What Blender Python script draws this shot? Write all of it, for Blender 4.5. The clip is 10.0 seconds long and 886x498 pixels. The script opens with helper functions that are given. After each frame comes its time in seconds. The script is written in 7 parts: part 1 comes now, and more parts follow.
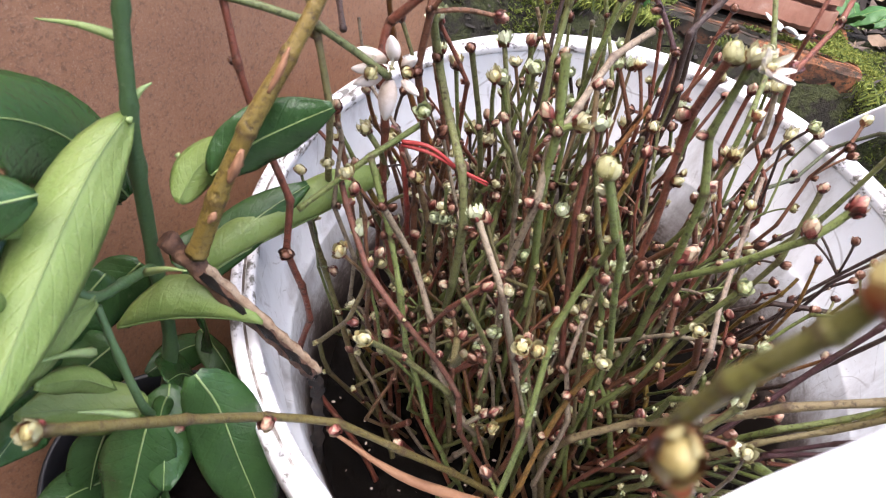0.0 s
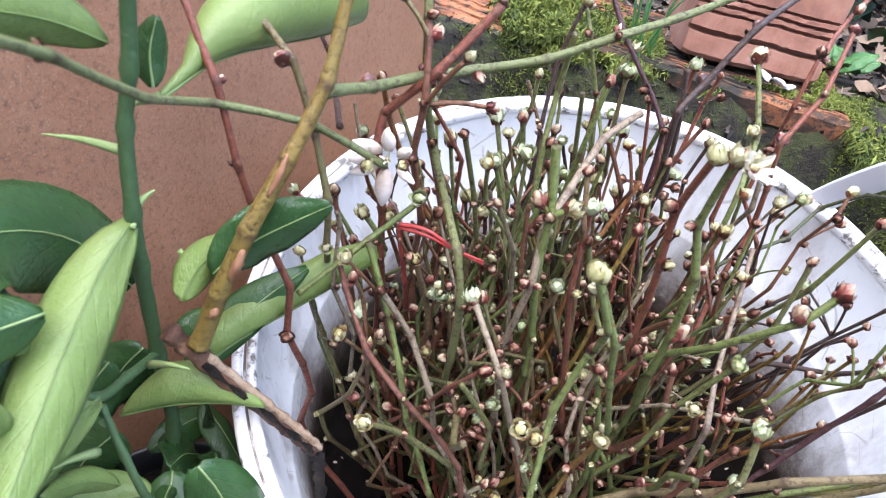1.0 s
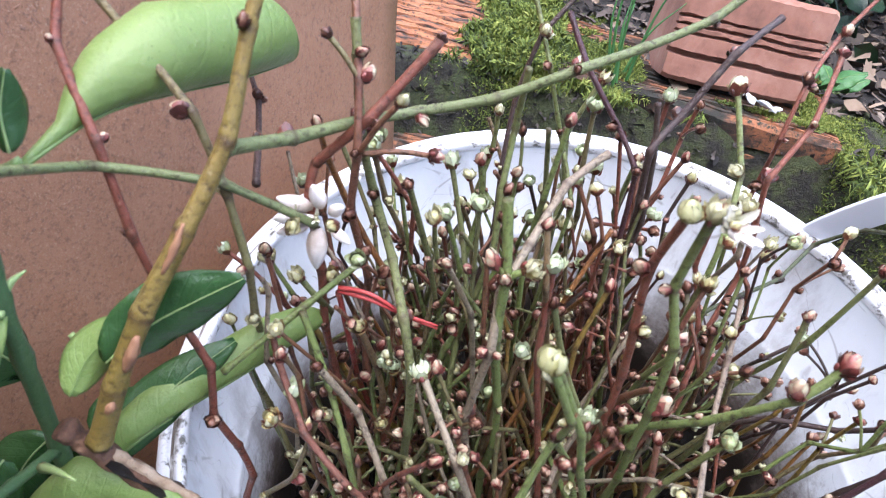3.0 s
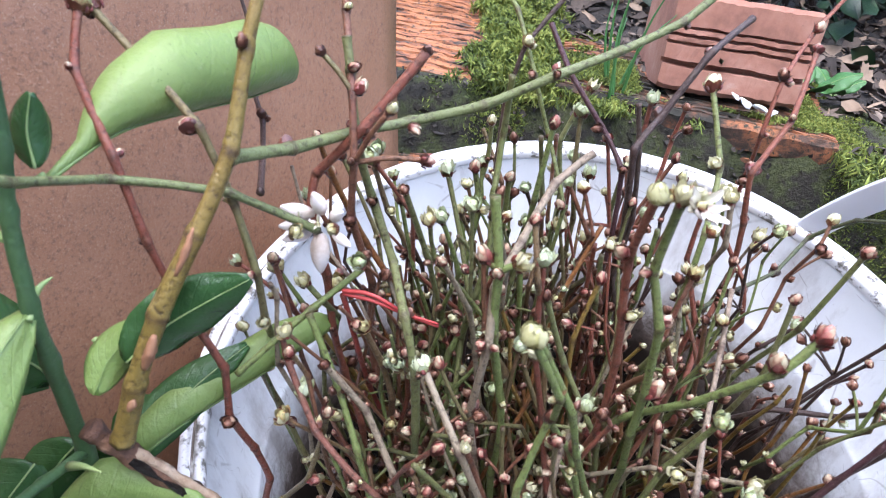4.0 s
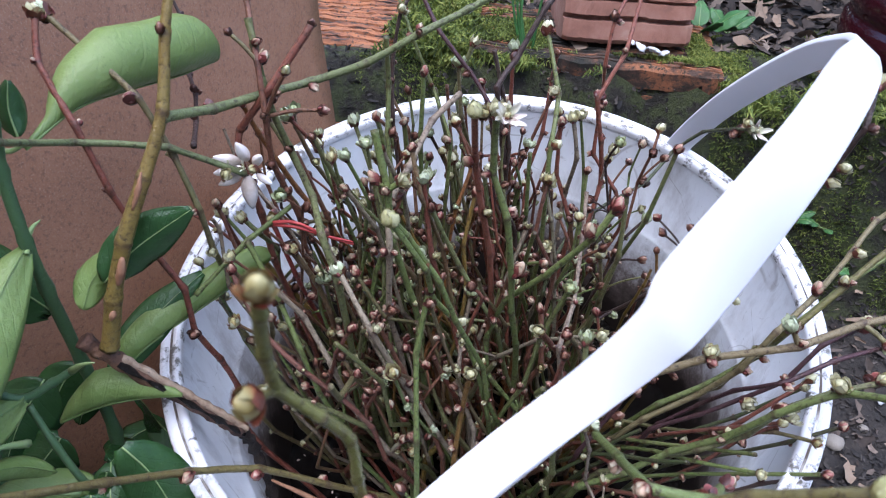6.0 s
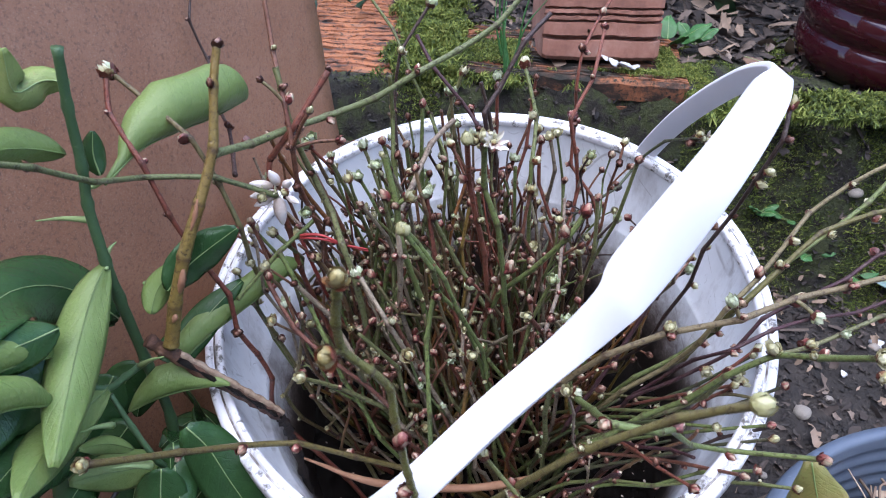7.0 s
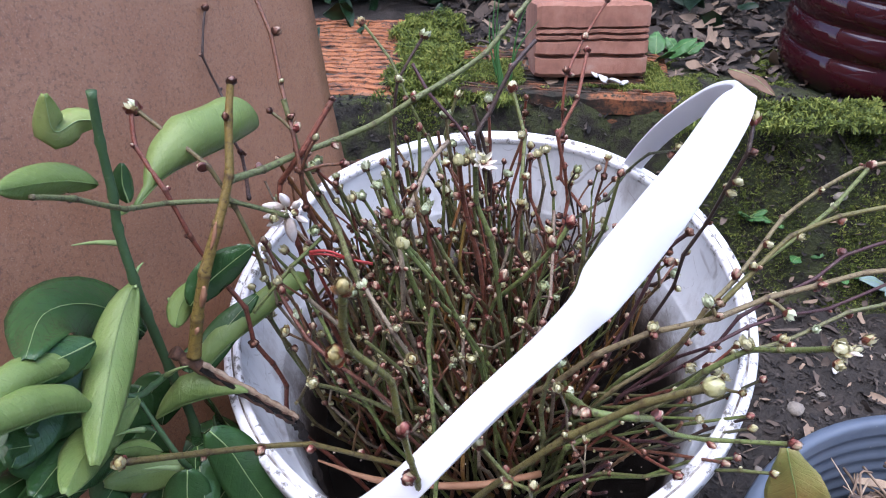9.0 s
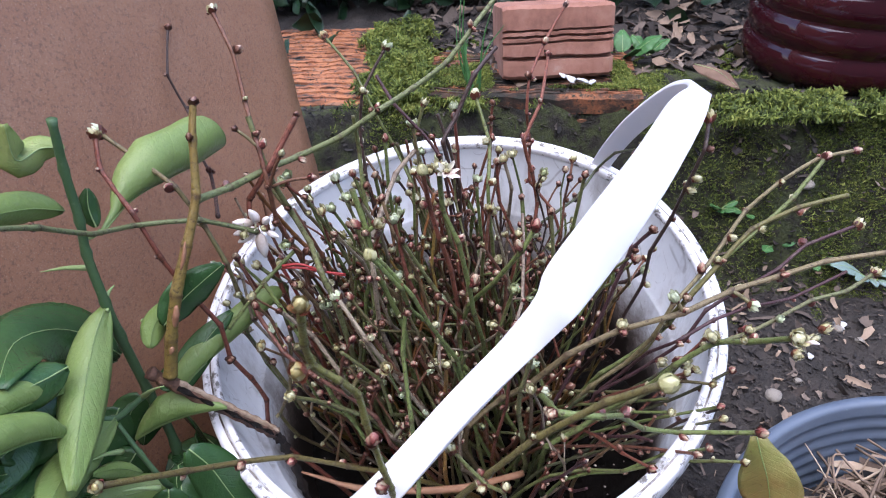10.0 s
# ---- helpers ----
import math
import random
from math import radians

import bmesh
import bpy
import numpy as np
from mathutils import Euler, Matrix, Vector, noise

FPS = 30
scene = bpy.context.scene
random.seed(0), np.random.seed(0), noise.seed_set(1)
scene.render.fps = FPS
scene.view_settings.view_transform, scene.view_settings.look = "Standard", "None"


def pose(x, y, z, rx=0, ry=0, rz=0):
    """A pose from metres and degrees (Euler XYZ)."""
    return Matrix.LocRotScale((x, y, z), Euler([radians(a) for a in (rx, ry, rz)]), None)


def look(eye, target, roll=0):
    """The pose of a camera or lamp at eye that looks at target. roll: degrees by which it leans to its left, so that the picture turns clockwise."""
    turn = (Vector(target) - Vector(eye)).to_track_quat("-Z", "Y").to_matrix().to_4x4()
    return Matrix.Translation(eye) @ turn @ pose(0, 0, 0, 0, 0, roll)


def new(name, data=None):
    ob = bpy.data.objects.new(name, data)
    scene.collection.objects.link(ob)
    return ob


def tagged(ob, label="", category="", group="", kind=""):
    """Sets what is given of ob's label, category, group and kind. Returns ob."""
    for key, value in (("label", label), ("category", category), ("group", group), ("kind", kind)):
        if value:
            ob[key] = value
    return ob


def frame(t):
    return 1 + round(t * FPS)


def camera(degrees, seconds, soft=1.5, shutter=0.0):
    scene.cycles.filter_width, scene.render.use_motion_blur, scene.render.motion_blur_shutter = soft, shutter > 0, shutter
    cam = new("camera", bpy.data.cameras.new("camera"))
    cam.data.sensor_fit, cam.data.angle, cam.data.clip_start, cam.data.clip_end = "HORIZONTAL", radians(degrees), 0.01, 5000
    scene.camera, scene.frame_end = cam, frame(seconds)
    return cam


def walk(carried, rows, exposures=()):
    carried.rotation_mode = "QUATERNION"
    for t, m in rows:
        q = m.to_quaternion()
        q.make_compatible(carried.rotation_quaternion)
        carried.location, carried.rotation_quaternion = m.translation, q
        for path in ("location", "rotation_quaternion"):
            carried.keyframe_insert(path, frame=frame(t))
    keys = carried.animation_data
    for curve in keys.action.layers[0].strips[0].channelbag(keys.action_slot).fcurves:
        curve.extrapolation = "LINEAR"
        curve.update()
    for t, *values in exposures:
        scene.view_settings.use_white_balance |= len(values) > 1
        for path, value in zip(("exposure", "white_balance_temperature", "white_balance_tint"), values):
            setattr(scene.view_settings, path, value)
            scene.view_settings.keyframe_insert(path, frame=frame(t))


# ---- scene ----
cam = camera(67.27, 10.0, soft=1.0)
cam.data.dof.use_dof, cam.data.dof.focus_distance, cam.data.dof.aperture_fstop = True, 0.35, 30.0
PATH = [
    (0, (-0.0711, -0.2034, 0.3798), (-0.0658, 0.0845, 0.1021), 16.08),
    (0.5, (-0.0757, -0.1976, 0.3896), (-0.0666, 0.0986, 0.1210), 16.26),
    (1, (-0.0751, -0.1938, 0.3964), (-0.0735, 0.1039, 0.1293), 14.48),
    (1.5, (-0.0754, -0.1896, 0.3971), (-0.0782, 0.1124, 0.1348), 14.15),
    (2, (-0.0677, -0.1775, 0.3958), (-0.0664, 0.1254, 0.1346), 14.08),
    (2.5, (-0.0649, -0.1650, 0.3857), (-0.0572, 0.1397, 0.1267), 14.72),
    (3, (-0.0629, -0.1626, 0.3901), (-0.0623, 0.1439, 0.1331), 12.62),
    (3.2, (-0.0604, -0.1644, 0.3917), (-0.0629, 0.1443, 0.1374), 11.68),
    (4.3, (-0.0465, -0.1777, 0.3921), (-0.0657, 0.1376, 0.1468), 5.91),
    (4.5, (-0.0335, -0.1783, 0.3950), (-0.0546, 0.1353, 0.1476), 4.06),
    (5, (-0.0347, -0.1900, 0.3993), (-0.0468, 0.1282, 0.1572), 5.12),
    (5.5, (-0.0270, -0.2223, 0.4053), (-0.0361, 0.0900, 0.1556), 5.85),
    (6, (-0.0181, -0.2300, 0.4129), (-0.0234, 0.0781, 0.1578), 3.57),
    (6.2, (-0.0157, -0.2360, 0.4197), (-0.0209, 0.0715, 0.1640), 3.07),
    (7.3, (-0.0212, -0.2733, 0.4478), (-0.0257, 0.0373, 0.1958), 0.16),
    (7.5, (-0.0184, -0.2722, 0.4489), (-0.0258, 0.0371, 0.1953), -1.03),
    (8, (-0.0119, -0.2764, 0.4526), (-0.0233, 0.0344, 0.2010), -2.45),
    (8.5, (-0.0149, -0.2849, 0.4566), (-0.0276, 0.0264, 0.2056), -1.19),
    (9, (-0.0152, -0.2887, 0.4592), (-0.0230, 0.0261, 0.2125), -0.69),
    (9.5, (-0.0122, -0.2911, 0.4605), (-0.0226, 0.0199, 0.2092), -2.14),
    (10, (-0.0067, -0.2903, 0.4640), (-0.0067, 0.0251, 0.2179), -2.50),
]
walk(cam, [(t, look(eye, target, roll)) for t, eye, target, roll in PATH], exposures=[(0.0, 2.21, 6650, 18), (1.0, 2.34, 5980, 15), (2.0, 2.29, 5900, 15), (3.0, 2.27, 5850, 15), (5.0, 2.20, 5700, 15), (6.0, 1.54, 5550, 16), (10.0, 1.64, 5820, 19)])

# ---------------------------------------------------------------- light
Z0 = 0.20                      # height of the bucket's rim centre above the ground below it
world = bpy.data.worlds.new("overcast")
scene.world = world
world.use_nodes = True
wn = world.node_tree
sky = wn.nodes.new("ShaderNodeTexSky")
sky.sky_type, sky.sun_disc = "NISHITA", False
sky.sun_elevation, sky.sun_rotation = radians(76), radians(212)
sky.air_density, sky.dust_density, sky.ozone_density = 1.0, 1.5, 1.0
wn.links.new(sky.outputs[0], wn.nodes["Background"].inputs[0])
wn.nodes["Background"].inputs[1].default_value = 0.15

sun = new("sun", bpy.data.lights.new("sun", "SUN"))
sun.data.energy, sun.data.angle, sun.data.color = 2.1, radians(88), (1.0, 0.96, 0.89)
sun.matrix_world = look((-0.11, -0.28, 1.3), (0, 0, 0))


# ---------------------------------------------------------------- materials
def mat_new(name, rough=0.6):
    m = bpy.data.materials.new(name)
    m.use_nodes = True
    b = m.node_tree.nodes["Principled BSDF"]
    b.inputs["Roughness"].default_value = rough
    return m, m.node_tree, b


def node(nt, kind, **kw):
    n = nt.nodes.new(kind)
    for k, v in kw.items():
        n.inputs[k].default_value = v
    return n


def ramp(nt, fac, stops):
    r = nt.nodes.new("ShaderNodeValToRGB")
    e = r.color_ramp.elements
    while len(e) < len(stops):
        e.new(0.5)
    for el, (p, c) in zip(e, stops):
        el.position, el.color = p, (*c, 1)
    nt.links.new(fac, r.inputs[0])
    return r.outputs[0]


def noise_tex(nt, scale, detail=6, rough=0.6, coord="Object", stretch=None):
    tc = nt.nodes.new("ShaderNodeTexCoord")
    out = tc.outputs[coord]
    if stretch:
        mp = nt.nodes.new("ShaderNodeMapping")
        mp.inputs["Scale"].default_value = stretch
        nt.links.new(out, mp.inputs[0])
        out = mp.outputs[0]
    n = node(nt, "ShaderNodeTexNoise", Scale=scale, Detail=detail, Roughness=rough)
    nt.links.new(out, n.inputs["Vector"])
    return n.outputs["Fac"]


def mix(nt, fac, a, b, blend="MIX"):
    m = nt.nodes.new("ShaderNodeMix")
    m.data_type, m.blend_type = "RGBA", blend
    for sock, v in ((m.inputs[0], fac), (m.inputs[6], a), (m.inputs[7], b)):
        if isinstance(v, (int, float)):
            sock.default_value = v
        elif isinstance(v, tuple):
            sock.default_value = (*v, 1)
        else:
            nt.links.new(v, sock)
    return m.outputs[2]


def step(nt, value, lo, hi):
    m = nt.nodes.new("ShaderNodeMapRange")
    m.inputs["From Min"].default_value, m.inputs["From Max"].default_value = lo, hi
    nt.links.new(value, m.inputs["Value"])
    return m.outputs[0]


def math_node(nt, op, a, b):
    m = nt.nodes.new("ShaderNodeMath")
    m.operation = op
    for sock, v in zip(m.inputs, (a, b)):
        if isinstance(v, (int, float)):
            sock.default_value = v
        else:
            nt.links.new(v, sock)
    return m.outputs[0]


def bump(nt, b, height, strength=0.4, distance=0.001):
    n = nt.nodes.new("ShaderNodeBump")
    n.inputs["Strength"].default_value, n.inputs["Distance"].default_value = strength, distance
    nt.links.new(height, n.inputs["Height"])
    nt.links.new(n.outputs[0], b.inputs["Normal"])


def obj_random(nt):
    return nt.nodes.new("ShaderNodeObjectInfo").outputs["Random"]


def shade(c, k):
    return tuple(x * k for x in c)


def attribute(nt, name):
    a = nt.nodes.new("ShaderNodeAttribute")
    a.attribute_name = name
    return a.outputs["Fac"]


def make_bark(name, stops, rough=0.36, k=0.65):
    """Shoots whose colour differs from shoot to shoot and changes along each one: dusty bloom, dark specks and brown rings at the nodes."""
    m, nt, b = mat_new(name, rough)
    big = noise_tex(nt, 22, 3, 0.6)
    fac = math_node(nt, "ADD", math_node(nt, "MULTIPLY", obj_random(nt), 0.54), math_node(nt, "MULTIPLY", big, 0.40))
    col = ramp(nt, fac, [(p, shade(c, k)) for p, c in stops])
    mid, fine, speck = noise_tex(nt, 150, 5, 0.7), noise_tex(nt, 520, 5, 0.7), noise_tex(nt, 1500, 3, 0.7)
    col = mix(nt, math_node(nt, "MULTIPLY", step(nt, mid, 0.54, 0.74), 0.26), col, shade((0.33, 0.29, 0.19), k))
    col = mix(nt, math_node(nt, "MULTIPLY", step(nt, fine, 0.49, 0.33), 0.85), col, (0.026, 0.013, 0.009))
    col = mix(nt, math_node(nt, "MULTIPLY", step(nt, speck, 0.62, 0.69), 0.38), col, (0.33, 0.26, 0.17))
    ring = math_node(nt, "MULTIPLY", attribute(nt, "node"), step(nt, mid, 0.30, 0.55))
    col = mix(nt, math_node(nt, "MULTIPLY", ring, 0.8), col, (0.050, 0.025, 0.018))
    nt.links.new(col, b.inputs["Base Color"])
    bump(nt, b, math_node(nt, "ADD", fine, math_node(nt, "MULTIPLY", mid, 1.2)), 0.8, 0.0009)
    b.inputs["Specular IOR Level"].default_value = 0.36
    return m


SHOOT = make_bark("shoot_bark", [(0.10, (0.235, 0.275, 0.105)), (0.34, (0.225, 0.225, 0.090)), (0.48, (0.250, 0.190, 0.092)),
                                 (0.60, (0.275, 0.125, 0.068)), (0.74, (0.225, 0.090, 0.058)), (0.88, (0.205, 0.145, 0.085))])
RED_SHOOT = make_bark("red_bark", [(0.1, (0.34, 0.118, 0.072)), (0.5, (0.275, 0.086, 0.056)), (0.9, (0.225, 0.105, 0.074))])
GREEN_SHOOT = make_bark("green_bark", [(0.1, (0.250, 0.325, 0.098)), (0.5, (0.215, 0.270, 0.084)), (0.9, (0.240, 0.230, 0.092))])
PALE_SHOOT = make_bark("pale_bark", [(0.1, (0.40, 0.39, 0.24)), (0.5, (0.41, 0.31, 0.23)), (0.9, (0.34, 0.30, 0.19))])
DARK_SHOOT = make_bark("dark_bark", [(0.1, (0.100, 0.064, 0.058)), (0.5, (0.078, 0.050, 0.045)), (0.9, (0.110, 0.078, 0.062))])
OCHRE = make_bark("ochre_bark", [(0.1, (0.33, 0.25, 0.055)), (0.5, (0.31, 0.155, 0.042)), (0.9, (0.32, 0.105, 0.040))])


def make_bud_mat(name, stops, edge=0.5):
    """Overlapping scales: "tint" runs from the dark outer scales to the pale inner ones, "rim" marks the edge of a scale."""
    m, nt, b = mat_new(name, 0.32)
    n = noise_tex(nt, 4.5, 5, 0.75)
    v = math_node(nt, "ADD", math_node(nt, "MULTIPLY", attribute(nt, "tint"), 0.72), math_node(nt, "MULTIPLY", step(nt, n, 0.3, 0.7), 0.26))
    v = math_node(nt, "ADD", v, math_node(nt, "MULTIPLY", math_node(nt, "SUBTRACT", obj_random(nt), 0.60), 0.26))
    col = ramp(nt, v, stops)
    col = mix(nt, math_node(nt, "MULTIPLY", math_node(nt, "MULTIPLY", attribute(nt, "rim"), step(nt, n, 0.35, 0.6)), edge), col, (0.085, 0.030, 0.020))
    nt.links.new(col, b.inputs["Base Color"])
    bump(nt, b, n, 0.5, 0.0004)
    return m


BUD_RED = make_bud_mat("bud_red", [(0.16, (0.045, 0.013, 0.010)), (0.34, (0.150, 0.032, 0.026)), (0.52, (0.280, 0.090, 0.075)), (0.72, (0.42, 0.28, 0.19)), (1.0, (0.52, 0.47, 0.32))], 0.85)
BUD_BROWN = make_bud_mat("bud_brown", [(0.25, (0.026, 0.011, 0.008)), (0.50, (0.095, 0.036, 0.024)), (0.75, (0.210, 0.095, 0.058)), (0.95, (0.46, 0.31, 0.22))], 0.75)
BUD_PALE = make_bud_mat("bud_pale", [(0.20, (0.085, 0.024, 0.014)), (0.34, (0.230, 0.090, 0.042)), (0.48, (0.400, 0.365, 0.160)), (0.8, (0.62, 0.61, 0.40))], 0.75)
BUD_GREEN = make_bud_mat("bud_green", [(0.20, (0.085, 0.026, 0.014)), (0.34, (0.210, 0.120, 0.045)), (0.47, (0.320, 0.375, 0.170)), (0.8, (0.60, 0.66, 0.46))], 0.65)
BUD_BALL = make_bud_mat("bud_round", [(0.20, (0.13, 0.06, 0.025)), (0.38, (0.220, 0.185, 0.062)), (0.60, (0.310, 0.305, 0.115)), (0.90, (0.42, 0.41, 0.22))], 0.35)
BUD_OCHRE = make_bud_mat("bud_ochre", [(0.14, (0.12, 0.026, 0.014)), (0.30, (0.28, 0.080, 0.040)), (0.48, (0.31, 0.24, 0.085)), (0.90, (0.40, 0.36, 0.17))], 0.5)
PETAL = make_bud_mat("petal", [(0.20, (0.46, 0.46, 0.28)), (0.45, (0.72, 0.69, 0.57)), (0.8, (0.84, 0.82, 0.76))], 0.0)
PETAL_PINK = make_bud_mat("petal_pink", [(0.20, (0.56, 0.46, 0.38)), (0.45, (0.76, 0.69, 0.64)), (0.8, (0.83, 0.79, 0.76))], 0.0)


def make_leaf_mat(name, dark, light, vein, rough=0.35, k=0.72):
    dark, light, vein = shade(dark, k), shade(light, k), shade(vein, k)
    m, nt, b = mat_new(name, rough)
    big, fine = noise_tex(nt, 30, 4), noise_tex(nt, 500, 4)
    col = mix(nt, step(nt, big, 0.3, 0.7), dark, light)
    col = mix(nt, step(nt, fine, 0.62, 0.78), col, vein)
    # side veins run out from the midrib towards the tip
    uv = nt.nodes.new("ShaderNodeTexCoord")
    sp = nt.nodes.new("ShaderNodeSeparateXYZ")
    nt.links.new(uv.outputs["UV"], sp.inputs[0])
    across = math_node(nt, "ABSOLUTE", math_node(nt, "SUBTRACT", sp.outputs[0], 0.5), 0)
    ph = math_node(nt, "ADD", math_node(nt, "SUBTRACT", math_node(nt, "MULTIPLY", sp.outputs[1], 11.0), math_node(nt, "MULTIPLY", across, 5.0)), math_node(nt, "MULTIPLY", big, 1.3))
    line = math_node(nt, "ABSOLUTE", math_node(nt, "SUBTRACT", math_node(nt, "FRACT", ph, 0), 0.5), 0)
    col = mix(nt, math_node(nt, "MULTIPLY", step(nt, line, 0.06, 0.0), 0.08), col, vein)
    pit, blot = noise_tex(nt, 900, 3, 0.6), noise_tex(nt, 85, 5, 0.7)
    col = mix(nt, math_node(nt, "MULTIPLY", step(nt, blot, 0.50, 0.72), 0.35), col, shade(dark, 0.72))
    col = mix(nt, math_node(nt, "MULTIPLY", step(nt, pit, 0.64, 0.70), 0.5), col, shade(dark, 0.5))
    nt.links.new(col, b.inputs["Base Color"])
    b.inputs["Specular IOR Level"].default_value = 0.38
    b.inputs["Transmission Weight"].default_value = 0.0
    b.inputs["Subsurface Weight"].default_value = 0.12
    b.inputs["Subsurface Radius"].default_value = (0.002, 0.004, 0.001)
    bump(nt, b, math_node(nt, "SUBTRACT", fine, math_node(nt, "SUBTRACT", math_node(nt, "MULTIPLY", step(nt, line, 0.10, 0.0), 0.22), math_node(nt, "MULTIPLY", blot, 0.9))), 0.45, 0.0009)
    return m


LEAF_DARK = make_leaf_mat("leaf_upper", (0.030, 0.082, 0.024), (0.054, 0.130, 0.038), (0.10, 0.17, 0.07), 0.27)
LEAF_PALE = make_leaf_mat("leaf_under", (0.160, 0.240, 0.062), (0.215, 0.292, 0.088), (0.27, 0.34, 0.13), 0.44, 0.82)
LEAF_DRY = make_leaf_mat("leaf_dry", (0.13, 0.075, 0.045), (0.25, 0.155, 0.10), (0.09, 0.05, 0.035), 0.7)
LEAF_YELLOW = make_leaf_mat("leaf_yellowing", (0.27, 0.16, 0.045), (0.22, 0.27, 0.075), (0.17, 0.10, 0.04), 0.5, 0.72)
CITRUS = make_leaf_mat("citrus_stem", (0.062, 0.125, 0.050), (0.095, 0.175, 0.072), (0.16, 0.23, 0.12), 0.5)
VEIN = make_leaf_mat("midrib", (0.30, 0.42, 0.15), (0.38, 0.50, 0.22), (0.4, 0.5, 0.25), 0.45)
VEIN_PALE = make_leaf_mat("pale_midrib", (0.175, 0.265, 0.075), (0.225, 0.315, 0.105), (0.25, 0.33, 0.13), 0.45)
# near-black leaves: the shade beyond the bank is put into this colour
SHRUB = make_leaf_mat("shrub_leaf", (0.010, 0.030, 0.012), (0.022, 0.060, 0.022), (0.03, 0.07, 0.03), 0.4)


def make_plastic():
    m, nt, b = mat_new("white_plastic", 0.38)
    stain, fine = noise_tex(nt, 22, 6, 0.62, stretch=(1, 1, 0.5)), noise_tex(nt, 240, 6, 0.7)
    col = mix(nt, step(nt, stain, 0.42, 0.75), (0.75, 0.775, 0.80), (0.62, 0.64, 0.66))
    col = mix(nt, step(nt, fine, 0.66, 0.76), col, (0.40, 0.39, 0.37))
    scr = noise_tex(nt, 13, 8, 0.72)
    col = mix(nt, math_node(nt, "MULTIPLY", step(nt, scr, 0.56, 0.72), 0.45), col, (0.50, 0.48, 0.46))
    # fine curved scratches
    for scale, dark in ((9, 0.55), (17, 0.45), (31, 0.35)):
        line = math_node(nt, "ABSOLUTE", math_node(nt, "SUBTRACT", noise_tex(nt, scale, 1, 0.4), 0.5), 0)
        broken = step(nt, noise_tex(nt, scale * 5, 3, 0.6), 0.48, 0.56)
        col = mix(nt, math_node(nt, "MULTIPLY", math_node(nt, "MULTIPLY", step(nt, line, 0.0045, 0.001), broken), dark), col, (0.28, 0.27, 0.27))
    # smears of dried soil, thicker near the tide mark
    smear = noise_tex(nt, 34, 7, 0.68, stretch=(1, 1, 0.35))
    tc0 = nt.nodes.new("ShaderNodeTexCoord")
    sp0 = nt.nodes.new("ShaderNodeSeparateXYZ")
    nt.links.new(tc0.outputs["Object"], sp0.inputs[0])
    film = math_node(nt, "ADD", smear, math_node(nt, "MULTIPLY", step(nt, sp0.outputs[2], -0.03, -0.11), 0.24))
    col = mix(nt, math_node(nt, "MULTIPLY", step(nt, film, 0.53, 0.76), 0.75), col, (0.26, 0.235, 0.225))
    # dirty tide mark of the wet soil, painted near black for the deep interior shade
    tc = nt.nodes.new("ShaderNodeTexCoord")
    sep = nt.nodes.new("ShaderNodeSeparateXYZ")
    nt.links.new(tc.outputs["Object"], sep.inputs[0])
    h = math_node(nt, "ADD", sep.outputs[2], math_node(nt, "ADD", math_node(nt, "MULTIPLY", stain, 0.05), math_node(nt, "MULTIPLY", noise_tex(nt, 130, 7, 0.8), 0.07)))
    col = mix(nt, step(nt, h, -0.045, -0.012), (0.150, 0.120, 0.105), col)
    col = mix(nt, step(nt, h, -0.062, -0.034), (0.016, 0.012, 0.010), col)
    nt.links.new(col, b.inputs["Base Color"])
    bump(nt, b, fine, 0.12, 0.0005)
    # thin plastic lets some daylight through
    tr = nt.nodes.new("ShaderNodeBsdfTranslucent")
    nt.links.new(col, tr.inputs[0])
    ms = nt.nodes.new("ShaderNodeMixShader")
    ms.inputs[0].default_value = 0.06
    nt.links.new(b.outputs[0], ms.inputs[1])
    nt.links.new(tr.outputs[0], ms.inputs[2])
    nt.links.new(ms.outputs[0], nt.nodes["Material Output"].inputs[0])
    return m


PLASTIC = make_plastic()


def simple(name, stops, scale, rough, bump_s=0.4, bump_d=0.001, fine_scale=None, speck=None, speck_at=0.62, stretch=None, k=0.78):
    stops = [(p, shade(c, k)) for p, c in stops]
    m, nt, b = mat_new(name, rough)
    n = noise_tex(nt, scale, 7, 0.65, stretch=stretch)
    f = noise_tex(nt, fine_scale or scale * 9, 5, 0.7)
    col = ramp(nt, n, stops)
    if speck:
        col = mix(nt, step(nt, f, speck_at, speck_at + 0.1), col, speck)
    nt.links.new(col, b.inputs["Base Color"])
    bump(nt, b, f, bump_s, bump_d)
    return m


RIM_PLASTIC = simple("scuffed_white_plastic", [(0.32, (0.34, 0.33, 0.31)), (0.42, (0.70, 0.70, 0.71)), (0.7, (0.66, 0.665, 0.68))], 42, 0.42, 0.25, 0.0006,
                     fine_scale=150, speck=(0.13, 0.12, 0.105), speck_at=0.525, k=1.02)
GROOVE = simple("dirty_groove", [(0.42, (0.085, 0.065, 0.05)), (0.52, (0.30, 0.28, 0.26)), (0.62, (0.70, 0.70, 0.70))], 75, 0.6, 0.3, 0.0005, k=1.0)
HANDLE = simple("clean_white_plastic", [(0.3, (0.82, 0.82, 0.84)), (0.7, (0.78, 0.78, 0.80))], 20, 0.35, 0.05, 0.0003, k=1.0)
